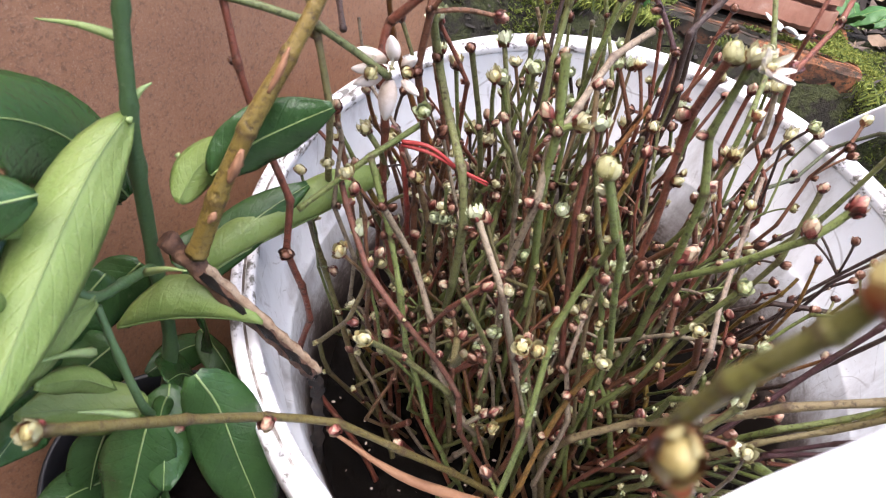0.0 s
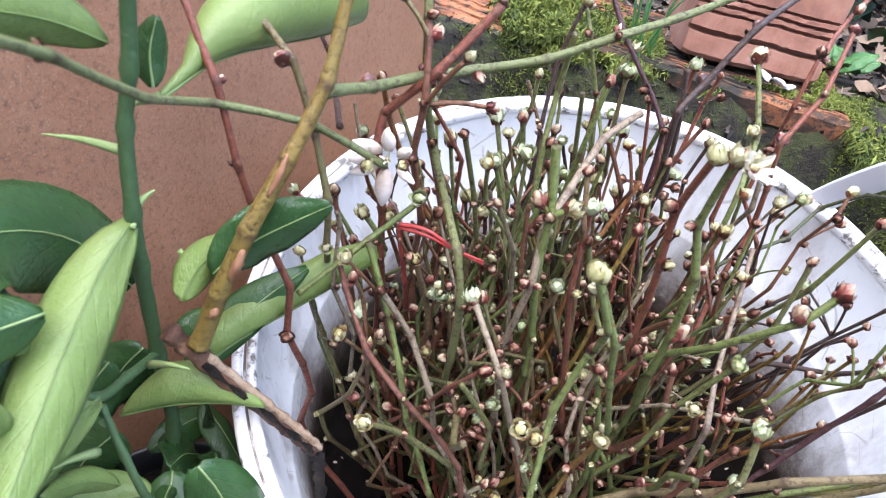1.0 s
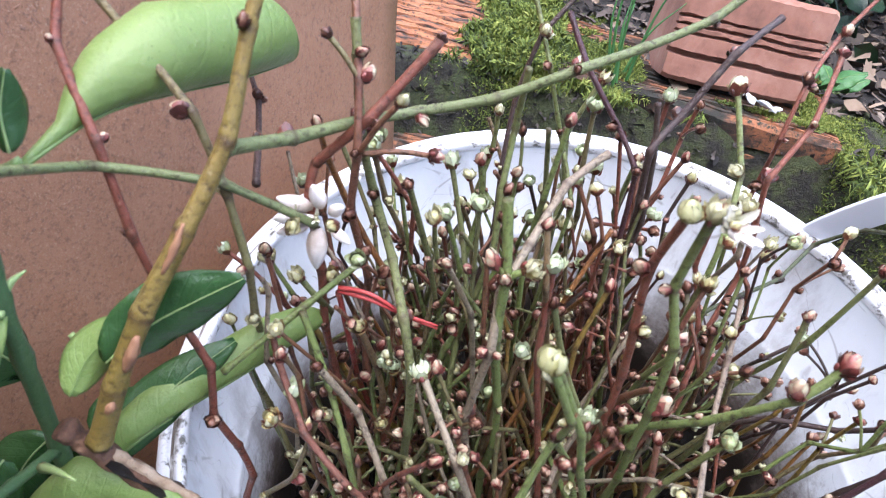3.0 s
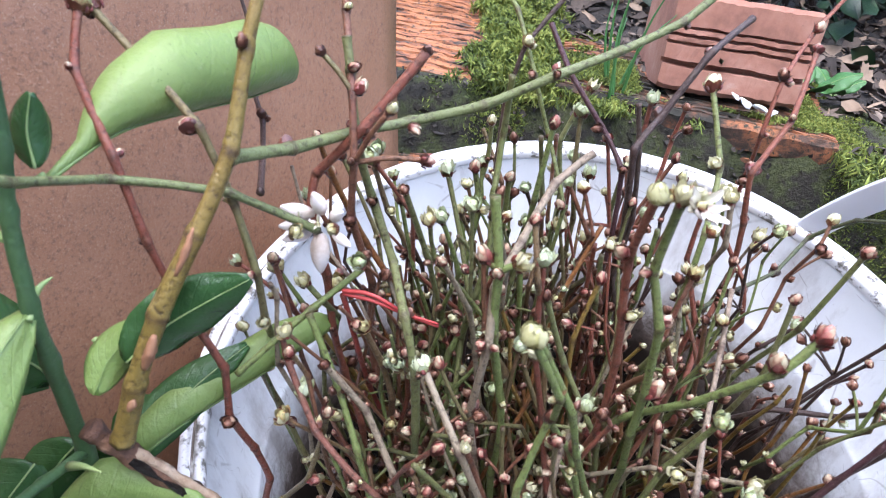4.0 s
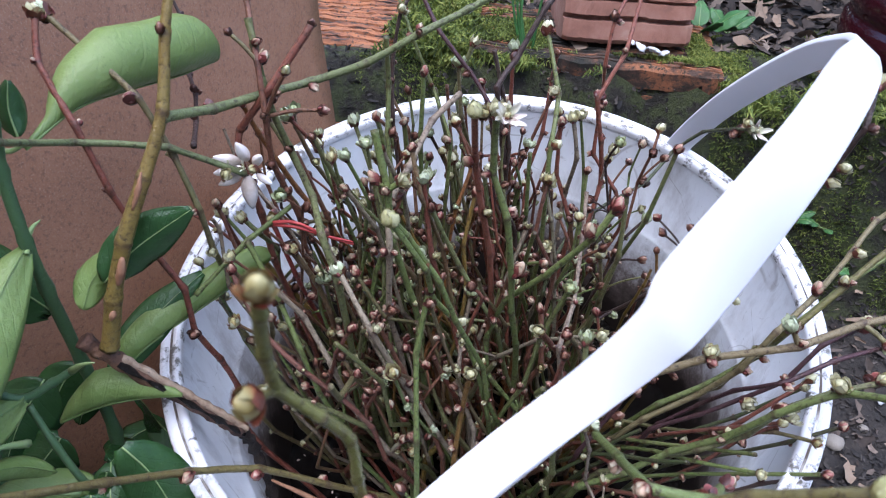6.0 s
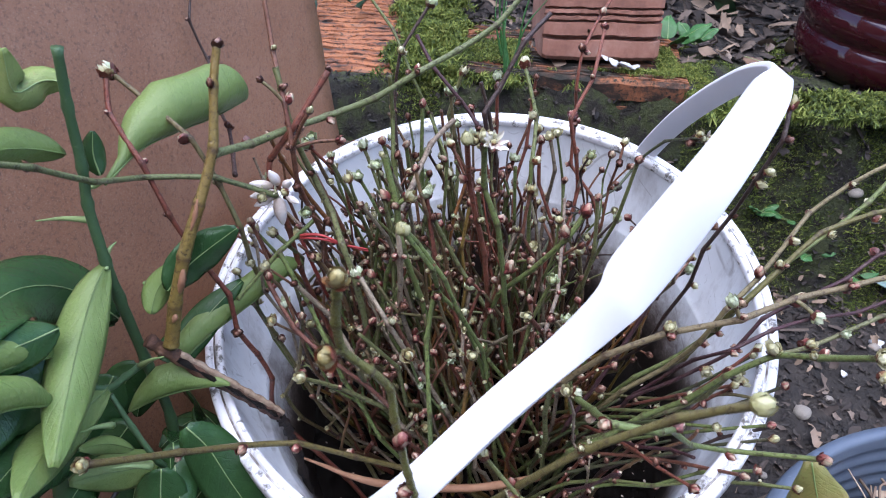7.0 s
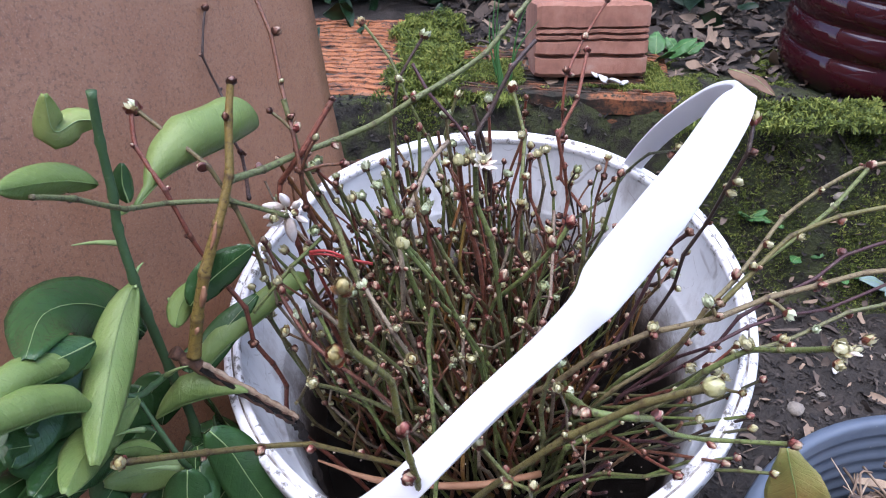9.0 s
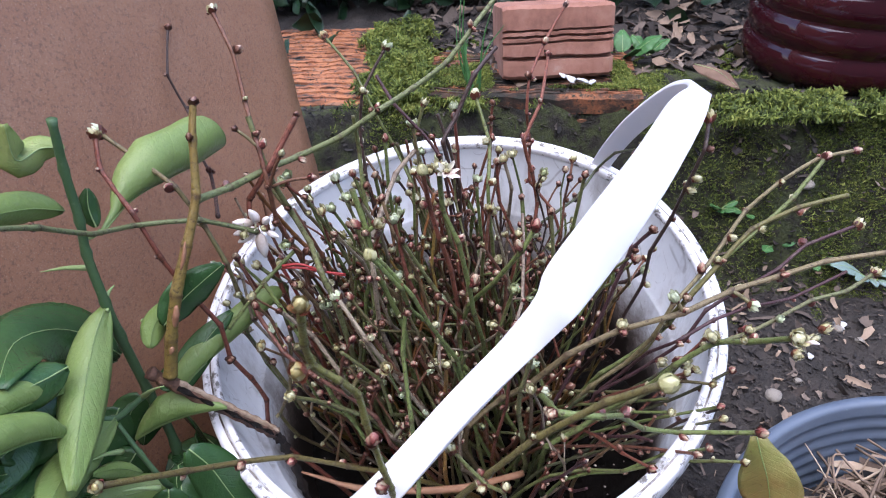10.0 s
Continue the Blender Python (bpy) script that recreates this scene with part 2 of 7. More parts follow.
def let_light_through(m, share, colour):
    """Thin plastic: part of the daylight passes."""
    nt = m.node_tree
    tr = node(nt, "ShaderNodeBsdfTranslucent", Color=(*colour, 1))
    ms = node(nt, "ShaderNodeMixShader", Fac=share)
    nt.links.new(nt.nodes["Principled BSDF"].outputs[0], ms.inputs[1])
    nt.links.new(tr.outputs[0], ms.inputs[2])
    nt.links.new(ms.outputs[0], nt.nodes["Material Output"].inputs[0])


let_light_through(HANDLE, 0.22, (0.85, 0.86, 0.90))


def make_board_mat():
    """Hardboard: a mottled warm brown skin with a sandy grain, pale scuffs and small dents."""
    m, nt, b = mat_new("brown_hardboard", 0.37)
    b.inputs["Specular IOR Level"].default_value = 0.65
    big, mid, grain, fine = noise_tex(nt, 6, 5, 0.65), noise_tex(nt, 45, 6, 0.7), noise_tex(nt, 420, 5, 0.8), noise_tex(nt, 1100, 3, 0.8)
    col = ramp(nt, big, [(0.3, (0.275, 0.128, 0.068)), (0.7, (0.350, 0.182, 0.102))])
    col = mix(nt, math_node(nt, "MULTIPLY", step(nt, mid, 0.46, 0.75), 0.55), col, (0.40, 0.225, 0.135))
    col = mix(nt, math_node(nt, "MULTIPLY", step(nt, grain, 0.50, 0.64), 0.70), col, (0.120, 0.058, 0.036))
    col = mix(nt, math_node(nt, "MULTIPLY", step(nt, fine, 0.56, 0.68), 0.60), col, (0.50, 0.34, 0.235))
    blot = noise_tex(nt, 120, 4, 0.7)
    col = mix(nt, math_node(nt, "MULTIPLY", step(nt, blot, 0.66, 0.72), 0.55), col, (0.16, 0.080, 0.050))
    nt.links.new(col, b.inputs["Base Color"])
    bump(nt, b, math_node(nt, "ADD", grain, math_node(nt, "MULTIPLY", mid, 0.8)), 0.65, 0.0012)
    return m


BOARD = make_board_mat()
CLAY = simple("fired_clay", [(0.30, (0.20, 0.090, 0.062)), (0.48, (0.33, 0.150, 0.100)), (0.64, (0.40, 0.205, 0.145)), (0.80, (0.48, 0.33, 0.26))], 34, 0.85,
              0.5, 0.001, fine_scale=300, speck=(0.20, 0.10, 0.07), speck_at=0.63)
CLAY_OLD = simple("weathered_clay", [(0.39, (0.028, 0.024, 0.018)), (0.46, (0.27, 0.100, 0.045)), (0.56, (0.44, 0.165, 0.062)), (0.65, (0.30, 0.15, 0.085)), (0.73, (0.22, 0.19, 0.15))],
                  70, 0.85, 0.6, 0.0015, fine_scale=300, speck=(0.028, 0.024, 0.018), speck_at=0.535, stretch=(0.34, 1.3, 1))
CLAY_DARK = simple("dark_clay", [(0.40, (0.022, 0.020, 0.014)), (0.48, (0.085, 0.045, 0.028)), (0.57, (0.36, 0.135, 0.055)), (0.68, (0.20, 0.105, 0.060)), (0.76, (0.10, 0.095, 0.060))],
                   42, 0.9, 0.7, 0.0018, fine_scale=260, speck=(0.024, 0.024, 0.014), speck_at=0.53, stretch=(0.55, 1.2, 1))
SOIL = simple("dark_soil", [(0.3, (0.014, 0.012, 0.010)), (0.55, (0.034, 0.027, 0.022)), (0.8, (0.072, 0.058, 0.048))], 38, 0.8,
              0.9, 0.004, fine_scale=170, speck=(0.11, 0.085, 0.07), speck_at=0.66)
WET_SOIL = simple("wet_soil", [(0.3, (0.005, 0.004, 0.003)), (0.7, (0.015, 0.011, 0.009))], 60, 0.20, 1.0, 0.006, fine_scale=230)
WET_SOIL.node_tree.nodes["Principled BSDF"].inputs["Specular IOR Level"].default_value = 0.28
BANK = simple("mossy_earth", [(0.30, (0.014, 0.012, 0.009)), (0.44, (0.036, 0.031, 0.021)), (0.56, (0.074, 0.088, 0.026)), (0.66, (0.060, 0.070, 0.030)), (0.78, (0.085, 0.078, 0.056))],
              55, 0.95, 1.0, 0.006, fine_scale=330, speck=(0.085, 0.085, 0.050), speck_at=0.62)
STONE = simple("pebble", [(0.3, (0.20, 0.17, 0.14)), (0.7, (0.40, 0.36, 0.30))], 60, 0.8, 0.4, 0.001)
CHALK = simple("white_shell", [(0.3, (0.66, 0.66, 0.66)), (0.7, (0.78, 0.78, 0.78))], 60, 0.6, 0.2, 0.0005)
BLACK = simple("black_plastic", [(0.3, (0.010, 0.010, 0.012)), (0.7, (0.020, 0.020, 0.023))], 30, 0.4, 0.15, 0.0005)
JUG = simple("maroon_plastic", [(0.3, (0.030, 0.005, 0.008)), (0.7, (0.048, 0.007, 0.011))], 12, 0.07, 0.05, 0.0005)
POT = simple("grey_plastic", [(0.3, (0.095, 0.122, 0.168)), (0.7, (0.140, 0.172, 0.222))], 25, 0.4, 0.15, 0.0005, fine_scale=220,
             speck=(0.26, 0.27, 0.29), speck_at=0.66)
STRAW = simple("straw", [(0.3, (0.20, 0.14, 0.09)), (0.7, (0.42, 0.32, 0.22))], 50, 0.8, 0.4, 0.0006)
DEADWOOD = simple("peeling_bark", [(0.34, (0.018, 0.010, 0.008)), (0.46, (0.075, 0.034, 0.020)), (0.60, (0.19, 0.095, 0.052)), (0.74, (0.34, 0.22, 0.14))], 85, 0.7,
                  0.9, 0.0016, fine_scale=420, speck=(0.016, 0.009, 0.007), speck_at=0.56, k=1.0)
SPLIT = simple("split_wood", [(0.3, (0.24, 0.10, 0.05)), (0.7, (0.44, 0.24, 0.13))], 60, 0.7, 0.5, 0.0008, fine_scale=400)
PEEL = simple("pale_peeling_bark", [(0.33, (0.20, 0.115, 0.065)), (0.47, (0.46, 0.33, 0.22)), (0.7, (0.60, 0.48, 0.36))], 90, 0.85, 0.8, 0.0012, fine_scale=500,
              speck=(0.06, 0.04, 0.03), speck_at=0.60)
ROT = simple("rotten_wood", [(0.35, (0.014, 0.010, 0.008)), (0.55, (0.045, 0.028, 0.020)), (0.75, (0.10, 0.066, 0.045))], 120, 0.9, 1.0, 0.002, fine_scale=520)
STRIP = simple("red_bark_strip", [(0.3, (0.48, 0.04, 0.04)), (0.7, (0.60, 0.10, 0.09))], 90, 0.5, 0.3, 0.0005)
WEED = make_leaf_mat("weed_leaf", (0.050, 0.155, 0.040), (0.090, 0.235, 0.068), (0.16, 0.29, 0.11), 0.42)
SUCC = make_leaf_mat("succulent_leaf", (0.20, 0.30, 0.27), (0.30, 0.40, 0.36), (0.35, 0.45, 0.4), 0.5)


# ---------------------------------------------------------------- building helpers
def mesh_from(name, verts, faces, smooth=True):
    me = bpy.data.meshes.new(name)
    me.from_pydata([tuple(v) for v in verts], [], faces)
    me.validate()
    if smooth:
        me.polygons.foreach_set("use_smooth", [True] * len(me.polygons))
    return me


def part_mesh(name, me, material, parent=None, label="", m=None):
    if material and not me.materials:
        me.materials.append(material)
    ob = new(name, me)
    if parent:
        ob.parent = parent
    if m is not None:
        ob.matrix_basis = m
    return tagged(ob, label) if label else ob


def part(name, bm, material, parent=None, label="", smooth=True, m=None):
    me = bpy.data.meshes.new(name)
    bm.to_mesh(me)
    bm.free()
    if smooth:
        me.polygons.foreach_set("use_smooth", [True] * len(me.polygons))
    return part_mesh(name, me, material, parent, label, m)


def thing(name, label, category, group="", kind="", at=None):
    ob = new(name)
    ob.empty_display_size = 0.01
    if at is not None:
        ob.matrix_basis = Matrix.Translation(at)
    return tagged(ob, label, category, group, kind)


def W(x, y, z):
    """A place given from the bucket's rim centre."""
    return Vector((x, y, z + Z0))


RIM_N = Vector((-0.0683, -0.1698, 0.9831)).normalized()
TILT = Vector((0, 0, 1)).rotation_difference(RIM_N).to_matrix().to_4x4()
BUCKET = Matrix.Translation((0, 0, Z0)) @ TILT


def smooth_path(pts, n=6, tension=0.5):
    """A Catmull-Rom line through pts."""
    pts = [Vector(p) for p in pts]
    if len(pts) < 3:
        return [pts[0].lerp(pts[1], i / n) for i in range(n + 1)]
    ext = [pts[0] * 2 - pts[1], *pts, pts[-1] * 2 - pts[-2]]
    out = []
    for i in range(1, len(ext) - 2):
        a, b, c, d = ext[i - 1:i + 3]
        ta, tb = (c - a) * tension, (d - b) * tension
        for k in range(n):
            t = k / n
            out.append(b * (2 * t**3 - 3 * t**2 + 1) + ta * (t**3 - 2 * t**2 + t) + c * (3 * t**2 - 2 * t**3) + tb * (t**3 - t**2))
    return out + [pts[-1]]


def frames(path):
    """Tangent and two cross directions along a line, with no twist."""
    out, side = [], None
    for i, p in enumerate(path):
        t = (path[min(i + 1, len(path) - 1)] - path[max(i - 1, 0)]).normalized()
        if side is None:
            side = t.orthogonal().normalized()
        side = (side - t * side.dot(t)).normalized()
        out.append((t, side, t.cross(side)))
    return out


def tube(path, radii, sides=7, wobble=0.0, rng=None):
    verts, faces = [], []
    fr = frames(path)
    for p, (t, u, v), r in zip(path, fr, radii):
        for k in range(sides):
            a = 2 * math.pi * k / sides
            rr = r * (1 + (rng.uniform(-wobble, wobble) if rng else 0))
            verts.append(p + (u * math.cos(a) + v * math.sin(a)) * rr)
    n = len(path)
    for i in range(n - 1):
        for k in range(sides):
            a, b = i * sides + k, i * sides + (k + 1) % sides
            faces.append((a, b, b + sides, a + sides))
    faces.append(tuple(range(sides))[::-1])
    faces.append(tuple(range((n - 1) * sides, n * sides)))
    return verts, faces


def lathe(profile, seg=48):
    """A closed ring of revolution round z from (radius, height) pairs; open ends stay open."""
    verts, faces = [], []
    for r, z in profile:
        for k in range(seg):
            a = 2 * math.pi * k / seg
            verts.append((r * math.cos(a), r * math.sin(a), z))
    for i in range(len(profile) - 1):
        for k in range(seg):
            a, b = i * seg + k, i * seg + (k + 1) % seg
            faces.append((a, b, b + seg, a + seg))
    return verts, faces


def aim(p, d, s=1.0, spin=0.0):
    """A pose at p whose z points along d."""
    return Matrix.Translation(p) @ Vector(d).to_track_quat("Z", "Y").to_matrix().to_4x4() @ Matrix.Rotation(spin, 4, "Z") @ Matrix.Scale(s, 4)


# ---------------------------------------------------------------- ground and bank
def slope(x, y):
    return -0.203 + 0.069 * max(min(x, 0.6), -0.6) + 0.173 * max(min(y, 0.3), -0.6)


def edge_y(x):
    return 0.245 if x < 0.12 else 0.245 - 0.15 * (min(x, 0.5) - 0.12)


def ground_z(x, y):
    e = edge_y(x) + 0.012 * noise.noise((x * 18, 3.1, 0.2))
    k = max(0.0, min(1.0, (y - (e - 0.055)) / 0.060))
    k = k * k * (3 - 2 * k)
    top = 0.0 - 0.010 * max(0.0, min(1.0, (y - e) * 4)) + 0.006 * noise.noise((x * 25, y * 25, 1.7))
    low = slope(x, y) + 0.006 * noise.noise((x * 20, y * 20, 0.3)) + 0.0035 * noise.noise((x * 70, y * 70, 4.3))
    top += 0.012 * math.exp(-((x - 0.095) / 0.07) ** 2 - ((y - 0.30) / 0.05) ** 2)
    lump = 0.010 * noise.noise((x * 40, y * 40, 7.7)) * (4 * k * (1 - k)) + 0.003 * noise.noise((x * 110, y * 110, 2.2)) * k
    return low * (1 - k) + top * k + lump


def make_ground():
    n = 190
    near, far = 0.55, 60.0
    axis = []
    for i in range(-n // 2, n // 2 + 1):
        s = i / (n // 2)
        axis.append(math.copysign(abs(s) * near * 1.2 + far * abs(s) ** 14, s))
    verts = [(x + 0.1, y + 0.05, ground_z(x + 0.1, y + 0.05) + Z0) for y in axis for x in axis]
    c = len(axis)
    faces = [(j * c + i, j * c + i + 1, (j + 1) * c + i + 1, (j + 1) * c + i) for j in range(c - 1) for i in range(c - 1)]
    me = mesh_from("ground", verts, faces)
    me.materials.append(SOIL)
    me.materials.append(BANK)
    for p in me.polygons:
        x, y = p.center[0], p.center[1]
        bank = y > edge_y(x) - 0.06 + 0.015 * noise.noise((x * 30, y * 30, 0)) and y < edge_y(x) + 0.10 + 0.03 * noise.noise((x * 12, y * 12, 5))
        p.material_index = 1 if bank else 0
    ob = new("ground", me)
    tagged(ob, "dark bare soil with a low mossy earth bank behind the bucket", "ground", kind="structure")


make_ground()


def make_board():
    """The tall panel that leans beside the bucket: 12 mm thick, one worn edge towards the bank."""
    foot, lean, along = Vector((-0.0858, 0.1536, 0.0)), Vector((-0.119, 0.1735, 1.0)), Vector((0.370, 0.929, 0.0))
    nrm = along.cross(lean).normalized()
    length, n, rows = 0.95, 60, 60
    z_lo, z_hi, th = -0.06, 0.62, 0.012
    bm = bmesh.new()
    grid = []
    for side in (0, 1):
        g = []
        for j in range(rows + 1):
            row = []
            for i in range(n + 1):
                s, z = (i / n - 1) * length, z_lo + (z_hi - z_lo) * j / rows
                wear = 0.0012 * noise.noise((0, z * 40, 3)) if i == n else 0
                p = foot + lean * z + along * (s + wear) - nrm * (th * side) + nrm * (0.0012 * noise.noise((s * 9, z * 9, side * 5)))
                row.append(bm.verts.new(p))
            g.append(row)
        grid.append(g)
    f, b = grid
    for j in range(rows):
        for i in range(n):
            bm.faces.new((f[j][i], f[j][i + 1], f[j + 1][i + 1], f[j + 1][i]))
            bm.faces.new((b[j][i + 1], b[j][i], b[j + 1][i], b[j + 1][i + 1]))
        bm.faces.new((f[j][n], b[j][n], b[j + 1][n], f[j + 1][n]))
        bm.faces.new((b[j][0], f[j][0], f[j + 1][0], b[j + 1][0]))
    for i in range(n):
        bm.faces.new((f[rows][i], f[rows][i + 1], b[rows][i + 1], b[rows][i]))
        bm.faces.new((b[0][i], b[0][i + 1], f[0][i + 1], f[0][i]))
    bmesh.ops.recalc_face_normals(bm, faces=bm.faces)
    ob = part("board", bm, BOARD)
    tagged(ob, "tall brown hardboard panel leaning upright beside the bucket", "board")


make_board()


def light_block_wall(name, x0, y0, x1, y1, h):
    """A plain rendered wall, added unseen behind the viewer to cut low daylight."""
    a, c = Vector((x0, y0, 0)), Vector((x1, y1, 0))
    side = (c - a).normalized().cross(Vector((0, 0, 1))) * 0.12
    bm = bmesh.new()
    q = [bm.verts.new(p + Vector((0, 0, z))) for z in (-0.6, h) for p in (a, c, c + side, a + side)]
    for f in ((0, 1, 5, 4), (1, 2, 6, 5), (2, 3, 7, 6), (3, 0, 4, 7), (4, 5, 6, 7), (3, 2, 1, 0)):
        bm.faces.new([q[k] for k in f])
    bmesh.ops.recalc_face_normals(bm, faces=bm.faces)
    bmesh.ops.bevel(bm, geom=bm.edges[:], offset=0.01, segments=2, affect="EDGES")
    tagged(part(name, bm, RENDERED, smooth=False), "plain grey wall added out of view to block low daylight", "wall", kind="structure")


RENDERED = simple("grey_render", [(0.3, (0.20, 0.19, 0.175)), (0.7, (0.30, 0.285, 0.26))], 4, 0.9, 0.4, 0.002, fine_scale=120)
light_block_wall("light_block_south", -2.0, -1.7, 2.6, -1.7, 2.3)


def grooved_block(name, w, d, h, grooves, material, seed=0, chip=0.0012):
    """A hollow clay brick: a section with grooves in its faces, drawn along x, with worn edges. grooves: (place 0..1, width, depth) rows for front and top."""
    rng = random.Random(seed)
    prof = []

    def side(a, b, inward, rows):
        a, b, inward = Vector(a), Vector(b), Vector(inward)
        ln = (b - a).length
        prof.append(a + (b - a) * (0.003 / ln))
        for c, gw, gd in rows:
            for off, dep in ((-gw / 2, 0), (-gw / 2 + 0.0008, gd), (gw / 2 - 0.0008, gd), (gw / 2, 0)):
                prof.append(a + (b - a) * (c + off / ln) + inward * dep)
        prof.append(b - (b - a) * (0.003 / ln))

    front, top = grooves
    side((0, 0), (0, h), (1, 0), front)
    side((0, h), (d, h), (0, -1), top)
    side((d, h), (d, 0), (-1, 0), [])
    side((d, 0), (0, 0), (0, 1), [])
    nx = 26
    verts, faces = [], []
    for i in range(nx + 1):
        x = w * i / nx
        inset = 0.0025 if i in (0, nx) else 0
        for k, p in enumerate(prof):
            q = Vector((x, p.x, p.y))
            c = Vector((x, d / 2, h / 2))
            q += (c - q).normalized() * inset
            q += Vector((0, rng.uniform(-1, 1), rng.uniform(-1, 1))) * chip * 0.35
            q += chip * 0.8 * Vector((0, 1, 1)) * noise.noise((x * 45 + seed, p.x * 30, p.y * 30))
            verts.append(q)
    m = len(prof)
    for i in range(nx):
        for k in range(m):
            a, b = i * m + k, i * m + (k + 1) % m
            faces.append((a, a + m, b + m, b))
    faces.append(tuple(range(m)))
    faces.append(tuple(range(nx * m, nx * m + m))[::-1])
    me = mesh_from(name, verts, faces, smooth=False)
    me.materials.append(material)
    bm = bmesh.new()
    bm.from_mesh(me)
    bmesh.ops.recalc_face_normals(bm, faces=bm.faces)
    bm.to_mesh(me)
    bm.free()
    return new(name, me)


# the clean brick on the bank
FRONT = [(0.29, 0.0042, 0.0070), (0.50, 0.0026, 0.0045), (0.58, 0.0026, 0.0045), (0.66, 0.0024, 0.0040)]
ob = grooved_block("clay_brick", 0.0975, 0.080, 0.062, (FRONT, []), CLAY, 3, 0.0011)
ob.matrix_basis = Matrix.Translation(W(0.0535, 0.2655, 0.016)) @ pose(0, 0, 0, -15, 0, 1.5)
tagged(ob, "red hollow clay brick with grooved face lying on the mossy bank", "brick")
# weathered bricks let into the bank
TOPG = [(0.05 + 0.056 * i, 0.0034, 0.003) for i in range(17)]
for name, x, y, z, w, d, h, mt, rz, seed in (("clay_brick", -0.190, 0.272, -0.040, 0.125, 0.19, 0.042, CLAY_OLD, -3, 5),
                                              ("clay_brick", -0.022, 0.259, -0.030, 0.195, 0.10, 0.040, CLAY_DARK, -7, 8),
                                              ("clay_brick", -0.138, 0.214, -0.090, 0.240, 0.10, 0.044, CLAY_DARK, 1, 9)):
    ob = grooved_block(name, w, d, h, ([(0.5, 0.006, 0.004)], TOPG), mt, seed, 0.002)
    ob.matrix_basis = Matrix.Translation(W(x, y, z)) @ pose(0, 0, 0, 0, 0, rz)
    tagged(ob, "weathered orange hollow clay brick overgrown with moss in the bank", "brick", group="bricks of the bank")


# ---------------------------------------------------------------- bucket
R = 0.1465
bucket = thing("bucket", "white plastic bucket with scuffed rim and strap handle holding branches", "bucket")
bucket.matrix_basis = BUCKET
HB = 0.215
prof = [(0.0, -HB + 0.004), (R * 0.78, -HB + 0.004), (R * 0.80, -HB + 0.010), (R * 0.905, -0.062), (R * 0.912, -0.060), (R * 0.928, -0.0585), (R * 0.962, -0.004),
        (R * 0.966, -0.001), (R * 0.975, -0.001), (R * 0.978, -0.026), (R * 0.972, -0.031), (R * 0.835, -HB + 0.003), (R * 0.82, -HB), (0.0, -HB)]
v, f = lathe(prof, 96)
part_mesh("body", mesh_from("body", v, f), PLASTIC, bucket, "white plastic wall, stained low down inside with shade painted over")
rim = [(R * 0.960, -0.003), (R * 0.958, 0.000), (R * 0.964, 0.0022), (R * 0.982, 0.0022), (R * 0.985, 0.0006), (R * 0.992, 0.0006), (R * 0.995, 0.0020), (R * 1.018, 0.0018),
       (R * 1.024, -0.0005), (R * 1.026, -0.013), (R * 1.022, -0.0145), (R * 1.010, -0.0145), (R * 1.008, -0.004), (R * 0.98, -0.0035), (R * 0.960, -0.003)]
v, f = lathe(rim, 120)
part_mesh("rim", mesh_from("rim", v, f), RIM_PLASTIC, bucket, "scuffed white lip with a dirty groove")
v, f = lathe([(R * 0.9855, 0.0010), (R * 0.9885, 0.0013), (R * 0.9920, 0.0010)], 120)
part_mesh("rim_groove", mesh_from("rim_groove", v, f), GROOVE, bucket, "groove of the lip packed with dark dirt")
for z in (-0.034, -0.050):
    rr = R * (0.972 - 0.14 * (abs(z) - 0.03) / 0.18)
    v, f = lathe([(rr - 0.001, z - 0.003), (rr + 0.004, z - 0.0025), (rr + 0.0045, z), (rr + 0.004, z + 0.0025), (rr - 0.001, z + 0.003)], 96)
    part_mesh("rib", mesh_from("rib", v, f), PLASTIC, bucket)


def strap(edge_a, edge_b, thick, n=7):
    """A flat strap between two edge lines, with softened edges."""
    pa, pb = smooth_path(edge_a, n), smooth_path(edge_b, n)
    verts, faces = [], []
    for i, (a, b) in enumerate(zip(pa, pb)):
        k0, k1 = max(i - 1, 0), min(i + 1, len(pa) - 1)
        t = ((pa[k1] + pb[k1]) - (pa[k0] + pb[k0])).normalized()
        side, c, w = (b - a).normalized(), (a + b) * 0.5, (b - a).length
        nn = side.cross(t).normalized()
        for u, v in ((-0.5, 0.30), (-0.485, 0.45), (-0.455, 0.5), (0.455, 0.5), (0.485, 0.45), (0.5, 0.30), (0.5, -0.30), (0.485, -0.45), (0.455, -0.5), (-0.455, -0.5), (-0.485, -0.45), (-0.5, -0.30)):
            verts.append(c + side * (u * w) + nn * (v * thick))
    for i in range(len(pa) - 1):
        for k in range(12):
            a, b = i * 12 + k, i * 12 + (k + 1) % 12
            faces.append((a, b, b + 12, a + 12))
    faces += [tuple(range(12))[::-1], tuple(range((len(pa) - 1) * 12, len(pa) * 12))]
    return verts, faces


